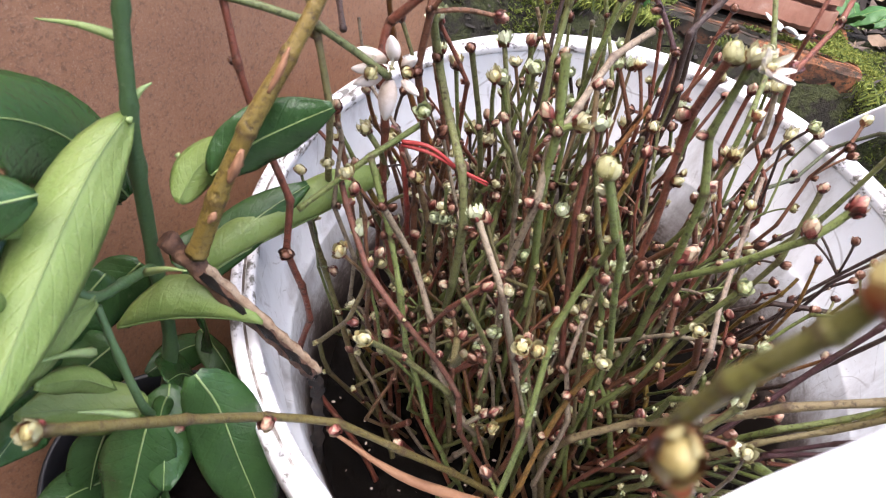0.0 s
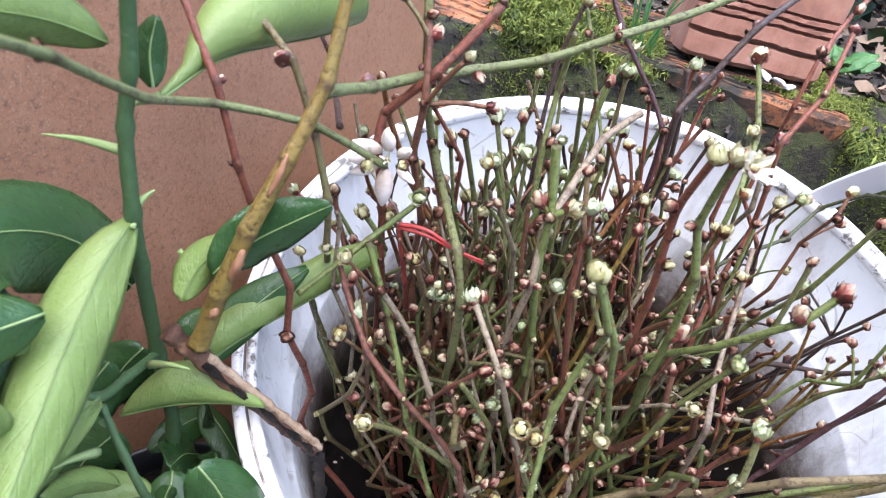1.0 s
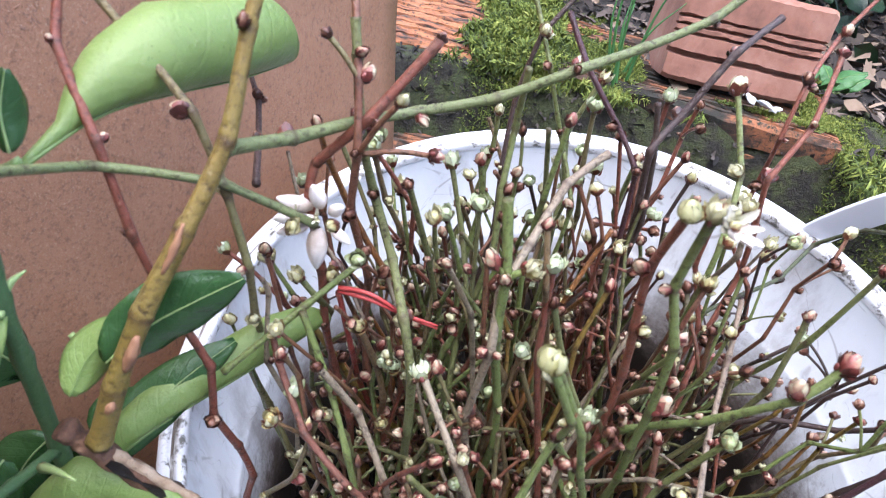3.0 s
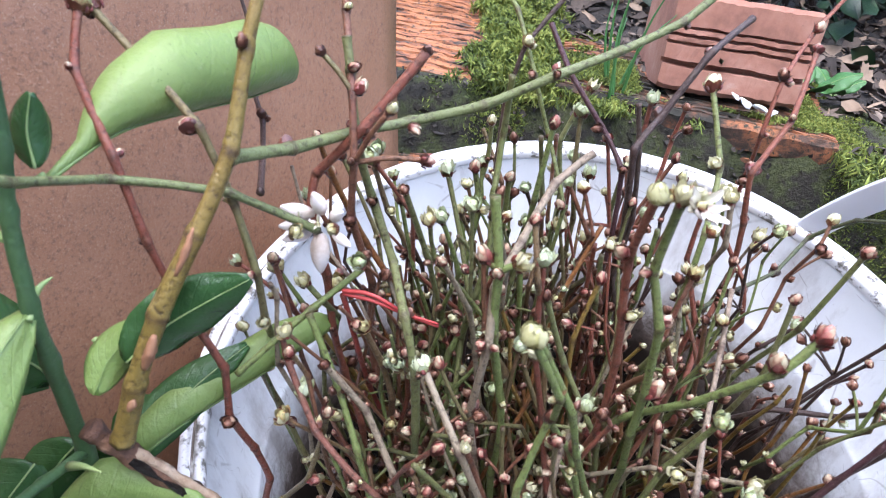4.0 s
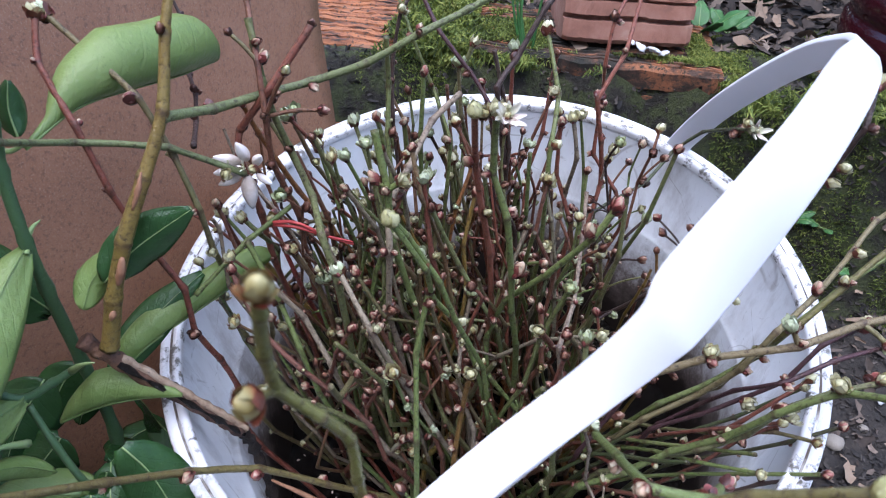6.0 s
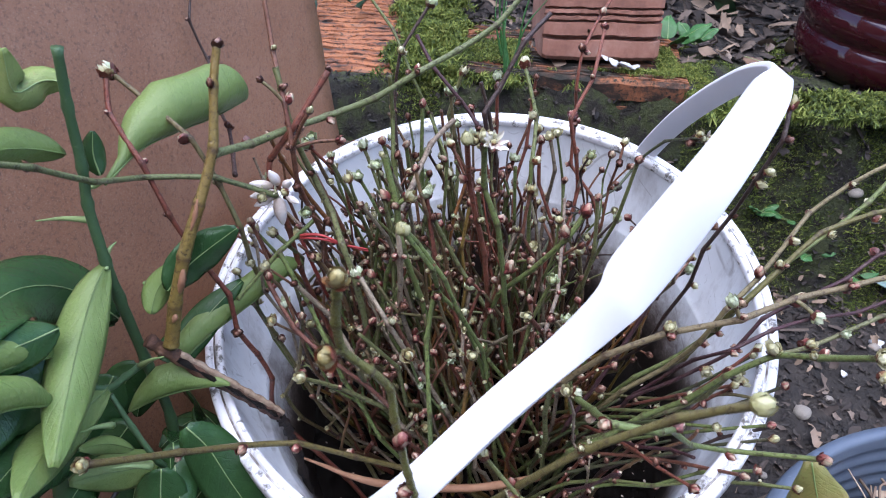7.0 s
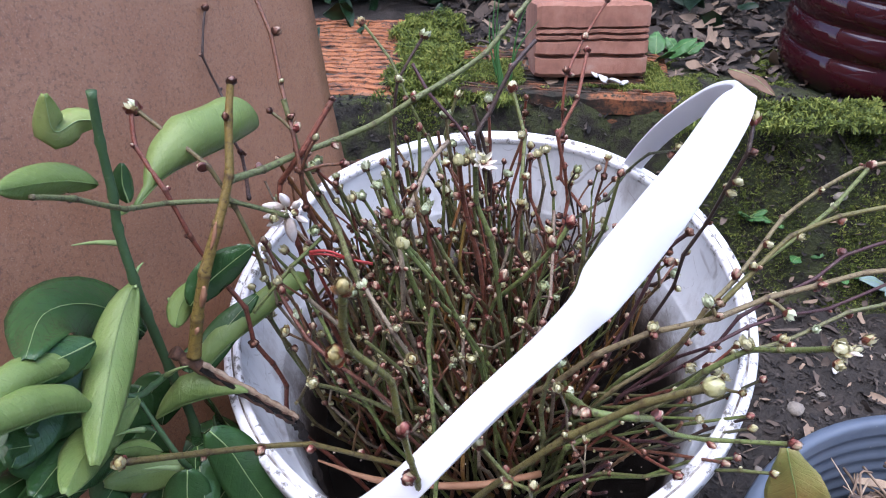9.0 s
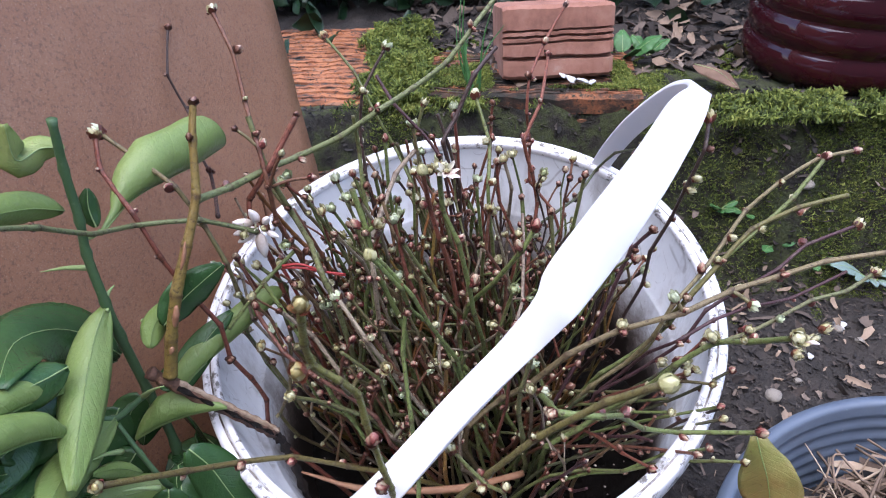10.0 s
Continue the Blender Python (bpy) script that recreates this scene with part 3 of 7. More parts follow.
# inner and outer edge of the strap, from its far pivot over the bend and the grip to the near pivot
HE = [W(0.0965, 0.1130, 0.0040), W(0.0986, 0.1033, 0.0288), W(0.1036, 0.0813, 0.0621), W(0.1080, 0.0556, 0.0906), W(0.1117, 0.0281, 0.1151), W(0.1112, 0.0030, 0.1290), W(0.1051, -0.0160, 0.1348),
      W(0.0904, -0.0367, 0.1391), W(0.0694, -0.0670, 0.1339), W(0.0476, -0.0954, 0.1283), W(0.0290, -0.1168, 0.1195), W(0.0215, -0.1262, 0.1095), W(-0.0055, -0.1365, 0.0803), W(-0.0477, -0.1590, 0.0471),
      W(-0.0860, -0.1530, 0.0130), W(-0.1080, -0.1340, -0.0260)]
WD = Vector((0.80, -0.35, -0.49))
HO = [*(p + WD * 0.0125 for p in HE[:6]), W(0.1152, -0.0175, 0.1278), W(0.1026, -0.0426, 0.1283), W(0.0820, -0.0721, 0.1194), W(0.0600, -0.0985, 0.1090), W(0.0400, -0.1218, 0.1030), W(0.0310, -0.1290, 0.0995),
      W(0.0005, -0.1465, 0.0776), W(-0.0380, -0.1640, 0.0400), W(-0.0770, -0.1610, 0.0080), W(-0.0990, -0.1440, -0.0290)]
v, f = strap([BUCKET.inverted() @ p for p in HE], [BUCKET.inverted() @ p for p in HO], 0.0030)
part_mesh("handle", mesh_from("handle", v, f), HANDLE, bucket, "smooth bright white strap handle with a wider grip")
HPATH = [(HE[0] + HO[0]) * 0.5, (HE[-1] + HO[-1]) * 0.5]
for p in (HPATH[0], HPATH[-1]):
    q = BUCKET.inverted() @ p
    bm = bmesh.new()
    bmesh.ops.create_cone(bm, cap_ends=True, segments=20, radius1=0.010, radius2=0.009, depth=0.010)
    bmesh.ops.bevel(bm, geom=[e for e in bm.edges if e.calc_face_angle(0) > 1], offset=0.0015, segments=2, affect="EDGES")
    part("pivot", bm, HANDLE, bucket, m=aim(Vector((q.x, q.y, -0.012)).normalized() * 0 + Vector((q.x, q.y, -0.014)), (q.x, q.y, 0)))

SOIL_D = -0.150
soil = thing("potting_soil", "dark wet potting soil inside the bucket", "soil")
soil.matrix_basis = BUCKET
verts, faces = [], []
rng = random.Random(4)
rings, seg = 26, 72
for i in range(rings + 1):
    for k in range(seg):
        r, a = R * 0.845 * i / rings, 2 * math.pi * k / seg
        x, y = r * math.cos(a), r * math.sin(a)
        verts.append((x, y, SOIL_D + 0.006 * noise.noise((x * 50, y * 50, 0)) + 0.004 * noise.noise((x * 160, y * 160, 3))))
for i in range(rings):
    for k in range(seg):
        a, b = i * seg + k, i * seg + (k + 1) % seg
        faces.append((a, b, b + seg, a + seg))
part_mesh("surface", mesh_from("surface", verts, faces), WET_SOIL, soil)

# pale flecks that stand in for wet glints and dropped bits on the soil
rng = random.Random(19)
verts, faces = [], []
for _ in range(150):
    a, q = rng.uniform(0, 6.283), R * 0.80 * math.sqrt(rng.random())
    c = Vector((q * math.cos(a), q * math.sin(a), SOIL_D + rng.uniform(0.004, 0.008)))
    m = Matrix.Translation(c) @ pose(0, 0, 0, rng.gauss(0, 25), rng.gauss(0, 25), rng.uniform(0, 360)) @ Matrix.Scale(rng.uniform(0.0004, 0.0015), 4)
    o = len(verts)
    verts += [m @ Vector((math.cos(k * 1.0472) * rng.uniform(0.7, 1.3), math.sin(k * 1.0472) * rng.uniform(0.4, 0.9), rng.uniform(0, 0.35))) for k in range(6)]
    faces.append(tuple(range(o, o + 6)))
ob = part_mesh("dropped_scales", mesh_from("dropped_scales", verts, faces), PETAL_PINK, None, "", BUCKET)
tagged(ob, "pale flecks standing in for glints and dropped bits on the wet soil", "litter", kind="stuff")

for _ in range(26):
    a, q = rng.uniform(0, 6.283), R * 0.72 * math.sqrt(rng.random())
    bm = bmesh.new()
    bmesh.ops.create_icosphere(bm, subdivisions=2, radius=1)
    s = rng.uniform(0.003, 0.008)
    for vert in bm.verts:
        vert.co *= s * (1 + 0.5 * noise.noise(vert.co * 1.7 + Vector((q * 900, a, 0))))
        vert.co.z *= 0.6
    part("clod", bm, WET_SOIL, soil, m=Matrix.Translation((q * math.cos(a), q * math.sin(a), SOIL_D + 0.001)))


# ---------------------------------------------------------------- buds and flowers
def with_values(me, name, values):
    me.attributes.new(name, "FLOAT", "POINT").data.foreach_set("value", values)
    return me


def core_r(z):
    return 0.40 * max(0.0, math.sin(math.pi * max(0.02, min(0.985, 0.16 + 0.80 * z)))) ** 0.75


def bud_shape(kind, seed):
    """A bud: a small core wrapped in tiers of curved scales, shut and pointed, or splayed into a ragged rosette."""
    rng = random.Random(seed)
    verts, faces, tint, rim = [], [], [], []
    top = 0.62 if kind == "open" else 0.95
    for i in range(6):
        z = top * i / 5
        for k in range(7):
            a = 6.283 * k / 7
            r = core_r(z) * (0.85 if kind == "open" else 0.92 if kind == "scaly" else 1.0)
            verts.append((r * math.cos(a), r * math.sin(a), z))
            tint.append(0.35 + 0.5 * z)
            rim.append(0.0)
    for i in range(5):
        for k in range(7):
            a, b = i * 7 + k, i * 7 + (k + 1) % 7
            faces.append((a, b, b + 7, a + 7))
    faces.append(tuple(range(35, 42)))
    if kind == "open":
        tiers = [(3, -0.06, 0.42, 1.0, 0.10, 0.0, 0.20), (4, 0.06, 0.60, 0.80, 0.20, 0.35, 0.75), (5, 0.22, 0.66, 0.62, 0.16, 0.60, 1.0), (4, 0.38, 0.55, 0.55, 0.02, 0.8, 1.0)]
    elif kind == "ball":
        tiers = [(3, 0.00, 0.52, 1.0, 0.02, 0.15, 0.7), (3, 0.10, 0.84, 1.15, -0.02, 0.55, 0.95), (3, 0.28, 0.84, 1.1, -0.03, 0.75, 1.0)]
    else:
        tiers = [(3, -0.06, 0.58, 0.95, 0.11, 0.0, 0.16), (3, 0.10, 0.60, 0.80, 0.10, 0.05, 0.60), (4, 0.28, 0.72, 0.70, 0.04, 0.42, 1.25)]
    for n, z0, h, wa, flare, t0, t1 in tiers:
        a0 = rng.uniform(0, 6.283)
        for c in range(n):
            az = a0 + 6.283 * c / n + rng.uniform(-0.25, 0.25)
            hh, fl, zz = h * rng.uniform(0.72, 1.25), flare + rng.uniform(-0.03, 0.11), z0 + rng.uniform(-0.07, 0.07)
            o, own = len(verts), rng.gauss(0, 0.17)
            for i in range(5):
                s = i / 4
                ww = wa * (1 - 0.85 * s ** 2.2) * (0.75 + 0.25 * min(1, s * 4))
                for k in range(5):
                    u = k / 2 - 1
                    z = zz + hh * s - 0.10 * hh * abs(u) * s
                    lift = 0.035 + fl * s ** 1.6 + 0.02 * abs(u) + rng.uniform(-0.012, 0.012)
                    r = max(core_r(z), 0.05) + lift
                    a = az + ww * u
                    verts.append((r * math.cos(a), r * math.sin(a), z))
                    tint.append(t0 + (t1 - t0) * s + own)
                    rim.append(1.0 if s == 1 or abs(u) == 1 else 0.15)
            # the foot of the scale grows from the core
            k0 = int(az / 6.283 * 7) % 7
            row = 7 * max(0, min(4, int(zz / top * 5)))
            faces.append((o + 1, o + 2, row + k0))
            for i in range(4):
                for k in range(4):
                    faces.append((o + i * 5 + k, o + i * 5 + k + 1, o + (i + 1) * 5 + k + 1, o + (i + 1) * 5 + k))
    # a slight crook
    bx, by = rng.uniform(-0.18, 0.18), rng.uniform(-0.18, 0.18)
    verts = [(x + bx * z * z, y + by * z * z, z) for x, y, z in verts]
    return verts, faces, tint, rim


def petal_fan(count, lean, length, width, seed, cup=0.25, base=0.15):
    """Cupped petals or scales round an axis, in one shape."""
    rng = random.Random(seed)
    verts, faces = [], []
    for c in range(count):
        a = 2 * math.pi * (c / count) + rng.uniform(-0.2, 0.2)
        ln, le = length * rng.uniform(0.8, 1.15), lean * rng.uniform(0.75, 1.25)
        rot = Matrix.Rotation(a, 3, "Z") @ Matrix.Rotation(le, 3, "Y")
        o = len(verts)
        nu, nv = 5, 4
        for lay in (0, 1):
            for i in range(nu + 1):
                s = i / nu
                w = width * (math.sin(math.pi * (0.12 + 0.84 * s)) ** 0.7)
                for k in range(nv + 1):
                    u = k / nv - 0.5
                    p = Vector((base - cup * (4 * u * u) * w * 0.8 + 0.12 * math.sin(s * 3) - 0.04 * lay, u * w, s * ln))
                    verts.append(rot @ p)
        for lay in (0, 1):
            q = o + lay * (nu + 1) * (nv + 1)
            for i in range(nu):
                for k in range(nv):
                    f = (q + i * (nv + 1) + k, q + i * (nv + 1) + k + 1, q + (i + 1) * (nv + 1) + k + 1, q + (i + 1) * (nv + 1) + k)
                    faces.append(f if lay == 0 else f[::-1])
    return verts, faces


def bud_mesh(name, kind, seed):
    v, f, tint, rim = bud_shape(kind, seed)
    return with_values(with_values(mesh_from(name, v, f), "tint", tint), "rim", rim)


BUDS = {}
for key, kind, mt in (("red", "scaly", BUD_RED), ("brown", "scaly", BUD_BROWN), ("pale", "scaly", BUD_PALE), ("green", "open", BUD_GREEN), ("cream", "open", BUD_PALE), ("ball", "ball", BUD_BALL), ("ochre", "scaly", BUD_OCHRE)):
    BUDS[key] = []
    for s in range(5):
        me = bud_mesh("bud", kind, s + 11 + 10 * len(BUDS))
        me.materials.append(mt)
        BUDS[key].append(me)
SCALES = []
for s in range(3):
    v, f = petal_fan(1, 0.0, 0.85, 0.5, s + 40, 0.35, 0.0)
    me = with_values(mesh_from("bud_scale", v, f), "tint", [(0.7, 0.7, 0.1)[s] + 0.3 * min(1, p[2]) for p in v])
    me.materials.append((BUD_PALE, BUD_GREEN, BUD_RED)[s])
    SCALES.append(me)
PETALS = []
for s in range(3):
    v, f = petal_fan(1, 0.0, 1.0, 0.34, s + 70, 0.5, 0.05)
    rng = random.Random(s)
    v = [Vector((p[0] + 0.10 * p[2] * p[2], p[1] + 0.03 * math.sin(p[2] * 7 + s), p[2])) for p in v]
    me = with_values(mesh_from("petal", v, f), "tint", [p[2] for p in v])
    me.materials.append((PETAL, PETAL_PINK, PETAL)[s])
    PETALS.append(me)

BLABEL = {"red": "pinkish red scaly bud", "brown": "dark brown scaly bud", "pale": "plump pale green bud", "green": "opening green bud", "cream": "opening cream bud", "ball": "smooth round yellow-green bud", "ochre": "plump ochre bud on red-brown scales"}


def add_bud(parent, p, d, size, kind, rng):
    size = min(size, 0.0046) * 0.88 + max(0.0, size - 0.0046) * 0.55
    squash = Matrix.Diagonal((rng.uniform(0.82, 1.08), rng.uniform(0.82, 1.08), rng.uniform(0.85, 1.25), 1))
    if kind == "ball":
        squash = Matrix.Diagonal((1.08, 1.08, 0.86, 1))
    ob = part_mesh("bud", rng.choice(BUDS[kind]), None, parent, BLABEL[kind], aim(p, d, size, rng.uniform(0, 6)) @ squash)
    if kind in ("pale", "red", "cream", "green") and size > 0.0046:
        for k in range(3):
            m = Matrix.Rotation(6.283 * k / 3 + rng.uniform(-0.4, 0.4), 4, "Z") @ Matrix.Translation((0.40, 0, -0.04)) @ Matrix.Rotation(rng.uniform(0.1, 0.5), 4, "Y") @ Matrix.Scale(rng.uniform(0.45, 0.65), 4)
            part_mesh("bud_scale", SCALES[2], None, ob, "dark red-brown bud scale", m)
    return ob


def add_flower(parent, p, d, size, rng, petals=6, spread=0.9):
    """An open blossom: a small green heart with separate white petals."""
    root = part_mesh("flower", rng.choice(BUDS["pale"]), None, parent, "open white blossom", aim(p, d, size * 0.5))
    for k in range(petals):
        a = 2 * math.pi * k / petals + rng.uniform(-0.25, 0.25)
        m = Matrix.Rotation(a, 4, "Z") @ Matrix.Rotation(spread * rng.uniform(0.6, 1.3), 4, "Y") @ Matrix.Translation((0.15, 0, 0.1)) @ Matrix.Scale(2.4 * rng.uniform(0.8, 1.15), 4)
        part_mesh("petal", rng.choice(PETALS), None, root, "", m)
    return root


# ---------------------------------------------------------------- cut branches
def zigzag(pts, rng, gap=0.022, amount=0.0022):
    """Nodes along a line, each a little aside of it, as shoots grow from bud to bud."""
    line = smooth_path(pts, 8)
    out, run, sign = [line[0]], 0.0, 1
    for a, b in zip(line, line[1:]):
        run += (b - a).length
        if run > gap:
            t = (b - a).normalized()
            s = t.orthogonal().normalized()
            s.rotate(Matrix.Rotation(rng.uniform(0, 6.28), 3, t))
            out.append(b + s * amount * sign * rng.uniform(0.4, 1.3))
            run, sign = 0.0, -sign
    if (out[-1] - line[-1]).length < gap * 0.4:
        out[-1] = line[-1]
    else:
        out.append(line[-1])
    return out


def shoot_tube(nodes, r0, r1, rng, sides=8, knob=1.0):
    """A shoot swollen at its nodes."""
    path, rad, ring = [], [], []
    n = len(nodes) - 1
    for i in range(n):
        a, b = nodes[i], nodes[i + 1]
        ra, rb = r0 + (r1 - r0) * i / n, r0 + (r1 - r0) * (i + 1) / n
        for t, sw in ((0.0, 1.32), (0.07, 1.14), (0.15, 0.98), (0.5, 0.92), (0.86, 0.95), (0.94, 1.10)):
            p = a.lerp(b, t)
            if 0 < t < 1:
                prev = nodes[i - 1] if i else a
                nxt = nodes[i + 2] if i + 2 <= n else b
                p = p + ((a - prev) - (nxt - b)) * (0.03 * math.sin(math.pi * t))
            path.append(p)
            rad.append((ra + (rb - ra) * t) * (1 + (sw - 1) * knob))
            ring.append(1.0 if t == 0 else 0.35 if t in (0.06, 0.94) else 0.0)
    path.append(nodes[-1])
    rad.append(r1 * 1.05)
    ring.append(1.0)
    v, f = tube(path, rad, sides, 0.09, rng)
    return v, f, [q for q in ring for _ in range(sides)]


STOUT = 0.79


def branch(pts, r0, r1, bark, seed, label, buds=("red", "brown", "pale"), size=0.0042, tip=None, gap=0.022, amount=0.0022, group="cut branches in the bucket",
           skip=0.06, name="cut_branch", every=0.85, twigs=(), knob=0.62):
    """One cut shoot as a thing: its stem, side twigs and buds."""
    rng = random.Random(seed)
    pts = [Vector(p) for p in pts]
    r0, r1 = r0 * STOUT, r1 * STOUT
    root = thing(name, label, "branch", group)
    base = pts[0]
    root.matrix_basis = Matrix.Translation(base)
    nodes = zigzag([p - base for p in pts], rng, gap, amount)
    v, f, ring = shoot_tube(nodes, r0, r1, rng, 8 if r0 < 0.0024 else 14, knob)
    part_mesh("stem", with_values(mesh_from("stem", v, f), "node", ring), bark, root)
    n = len(nodes) - 1
    run = 0.0
    for i in range(1, n):
        run += (nodes[i] - nodes[i - 1]).length
        if run < skip or rng.random() > every:
            continue
        t = (nodes[i + 1] - nodes[i - 1]).normalized()
        s = t.orthogonal().normalized()
        s.rotate(Matrix.Rotation(rng.uniform(0, 6.28), 3, t))
        r = r0 + (r1 - r0) * i / n
        k = rng.choice(buds)
        big = size * rng.choice((0.55, 0.7, 0.85, 1.0, 1.25))
        add_bud(root, nodes[i] + s * r * 0.7, (s + t * rng.uniform(0.3, 1.2)).normalized(), big, k, rng)
        if rng.random() < 0.25:
            s.rotate(Matrix.Rotation(rng.uniform(1.2, 3.0), 3, t))
            add_bud(root, nodes[i] + s * r * 0.7, (s + t * rng.uniform(0.2, 0.9)).normalized(), big * 0.75, rng.choice(buds), rng)
    t = (nodes[-1] - nodes[-2]).normalized()
    if tip:
        kind, sz = tip
        add_bud(root, nodes[-1] - t * r1 * 0.5, t, sz, kind, rng)
    for where, d, ln, kind, sz in twigs:
        i = max(1, min(n - 1, int(where * n)))
        d = Vector(d).normalized()
        p0 = nodes[i]
        tw = [p0, p0 + d * ln * 0.5 + Vector((0, 0, ln * 0.06)), p0 + d * ln]
        tv, tf = tube(smooth_path(tw, 4), [r1 * 0.75] * 9, 6)
        part_mesh("side_twig", mesh_from("side_twig", tv, tf), bark, root)
        add_bud(root, tw[-1] - d * 0.0005, d, sz, kind, rng)
    return root


def bundle():
    """The crowd of shoots that stands in the soil, leaning and crossing, tips at and above the rim."""
    rng = random.Random(21)
    count = 0
    labels = {SHOOT: "olive and reddish leafless shoot with small buds standing in the bucket", RED_SHOOT: "reddish leafless shoot with small buds standing in the bucket",
              GREEN_SHOOT: "green leafless shoot with swelling buds standing in the bucket", PALE_SHOOT: "pale tan leafless shoot with buds standing in the bucket",
              DARK_SHOOT: "dark brown leafless shoot with buds standing in the bucket", OCHRE: "ochre leafless shoot standing in the bucket"}
    while count < 138:
        a, q = rng.uniform(0, 6.283), math.sqrt(rng.random())
        bx, by = -0.016 + 0.070 * q * math.cos(a), 0.000 + 0.066 * q * math.sin(a)
        wild = 0.046 if rng.random() < 0.38 else 0.021
        tx = -0.028 + (bx + 0.016) * 1.28 + rng.gauss(0, wild)
        ty = 0.010 + by * 1.10 + rng.gauss(0, wild * 0.9)
        tz = rng.triangular(-0.03, 0.115, 0.045)
        if tz > 0.06 and ty < -0.03:
            tz -= 0.03
        bend = Vector((rng.gauss(0, 0.017), rng.gauss(0, 0.017), 0))
        p0, p3 = Vector((bx, by, SOIL_D - 0.004)), Vector((tx, ty, tz))
        if math.hypot(tx, ty) > 0.118:
            continue
        p1, p2 = p0.lerp(p3, 0.35) + bend, p0.lerp(p3, 0.7) + bend * 0.6
        bark = rng.choices((SHOOT, RED_SHOOT, GREEN_SHOOT, PALE_SHOOT, DARK_SHOOT, OCHRE), (38, 14, 24, 8, 4, 13))[0]
        r = rng.uniform(0.0009, 0.0018)
        kinds = rng.choice((("red", "brown", "cream"), ("red", "red", "brown"), ("brown", "cream", "brown"), ("cream", "green", "red"), ("brown", "brown", "red")))
        tip = rng.choice((("red", 0.0050), ("red", 0.0044), ("cream", 0.0062), ("cream", 0.0070), ("green", 0.0076), ("brown", 0.0044), None, None))
        tw = []
        for _ in range(rng.choice((0, 1, 2, 2))):
            tw.append((rng.uniform(0.5, 0.9), (rng.gauss(0, 0.6), rng.gauss(0, 0.6), rng.uniform(0.4, 1)), rng.uniform(0.006, 0.020), rng.choice(kinds), rng.uniform(0.004, 0.0058)))
        branch([BUCKET @ p for p in (p0, p1, p2, p3)], r * 1.2, r * 0.85, bark, 1000 + count, labels[bark], kinds, rng.uniform(0.0032, 0.0050), tip,
               rng.uniform(0.018, 0.034), rng.uniform(0.0028, 0.0066), twigs=tw, skip=0.085, every=0.68)
        count += 1


def back_rows():
    """Shoots crowded along the far inner wall, leaning and crossing, forked near their tips."""
    rng = random.Random(37)
    made = 0
    while made < 70:
        a, q = rng.uniform(0.1, 3.5), rng.uniform(0.40, 1.0)
        bx, by = -0.018 + 0.085 * q * math.cos(a), -0.005 + 0.075 * q * math.sin(a)
        tx, ty, tz = bx * 1.12 + rng.gauss(-0.004, 0.040), by * 1.15 + rng.gauss(0.006, 0.022), rng.triangular(-0.02, 0.085, 0.035)
        if math.hypot(tx, ty) > 0.124:
            continue
        p0, p3 = Vector((bx, by, SOIL_D - 0.004)), Vector((tx, ty, tz))
        bend = Vector((rng.gauss(0, 0.012), rng.gauss(0, 0.010), 0))
        bark, lab = rng.choices(((SHOOT, "olive"), (RED_SHOOT, "rosy brown"), (GREEN_SHOOT, "green"), (DARK_SHOOT, "dark brown"), (PALE_SHOOT, "pale grey")), (34, 14, 26, 12, 14))[0]
        kinds = rng.choice((("brown", "red", "pale"), ("brown", "brown", "cream"), ("red", "green", "brown")))
        tw = [(rng.uniform(0.55, 0.92), (rng.gauss(0, 0.8), rng.gauss(0, 0.5), rng.uniform(0.4, 1)), rng.uniform(0.010, 0.026), rng.choice(kinds), rng.uniform(0.0042, 0.0056)) for _ in range(rng.choice((1, 2, 2, 3)))]
        r = rng.uniform(0.0008, 0.0015)
        branch([BUCKET @ v for v in (p0, p0.lerp(p3, 0.35) + bend, p0.lerp(p3, 0.72) + bend * 0.5, p3)], r * 1.2, r * 0.85, bark, 9000 + made, lab + " leafless forked shoot standing against the bucket wall", kinds,
               rng.uniform(0.0034, 0.0050), rng.choice((("red", 0.0050), ("pale", 0.0056), ("brown", 0.0046), ("green", 0.0058), None)), rng.uniform(0.018, 0.030), rng.uniform(0.0030, 0.0068), twigs=tw, skip=0.09, every=0.7)
        made += 1


def inner_stubs():
    """Short cut ends and low shoots deep inside the bundle."""
    rng = random.Random(63)
    made = 0
    while made < 62:
        a, q = rng.uniform(0, 6.283), math.sqrt(rng.random())
        bx, by = -0.012 + 0.080 * q * math.cos(a), 0.002 + 0.070 * q * math.sin(a)
        tx, ty, tz = bx * 1.05 + rng.gauss(0, 0.022), by + rng.gauss(0.004, 0.020), rng.uniform(-0.105, -0.030)
        if math.hypot(tx, ty) > 0.115:
            continue
        bark = rng.choices((RED_SHOOT, OCHRE, DARK_SHOOT, SHOOT, GREEN_SHOOT), (28, 36, 12, 14, 10))[0]
        r = rng.uniform(0.0012, 0.0021)
        p0, p3 = Vector((bx, by, SOIL_D - 0.004)), Vector((tx, ty, tz))
        branch([BUCKET @ p for p in (p0, p0.lerp(p3, 0.5) + Vector((rng.gauss(0, 0.006), rng.gauss(0, 0.006), 0)), p3)], r * 1.15, r, bark, 7000 + made,
               "short cut shoot deep among the other branches", ("red", "pale", "brown"), 0.0034, rng.choice((None, ("red", 0.004), ("pale", 0.0044))), 0.018, 0.0016, skip=0.04)
        made += 1


bundle()
back_rows()
inner_stubs()


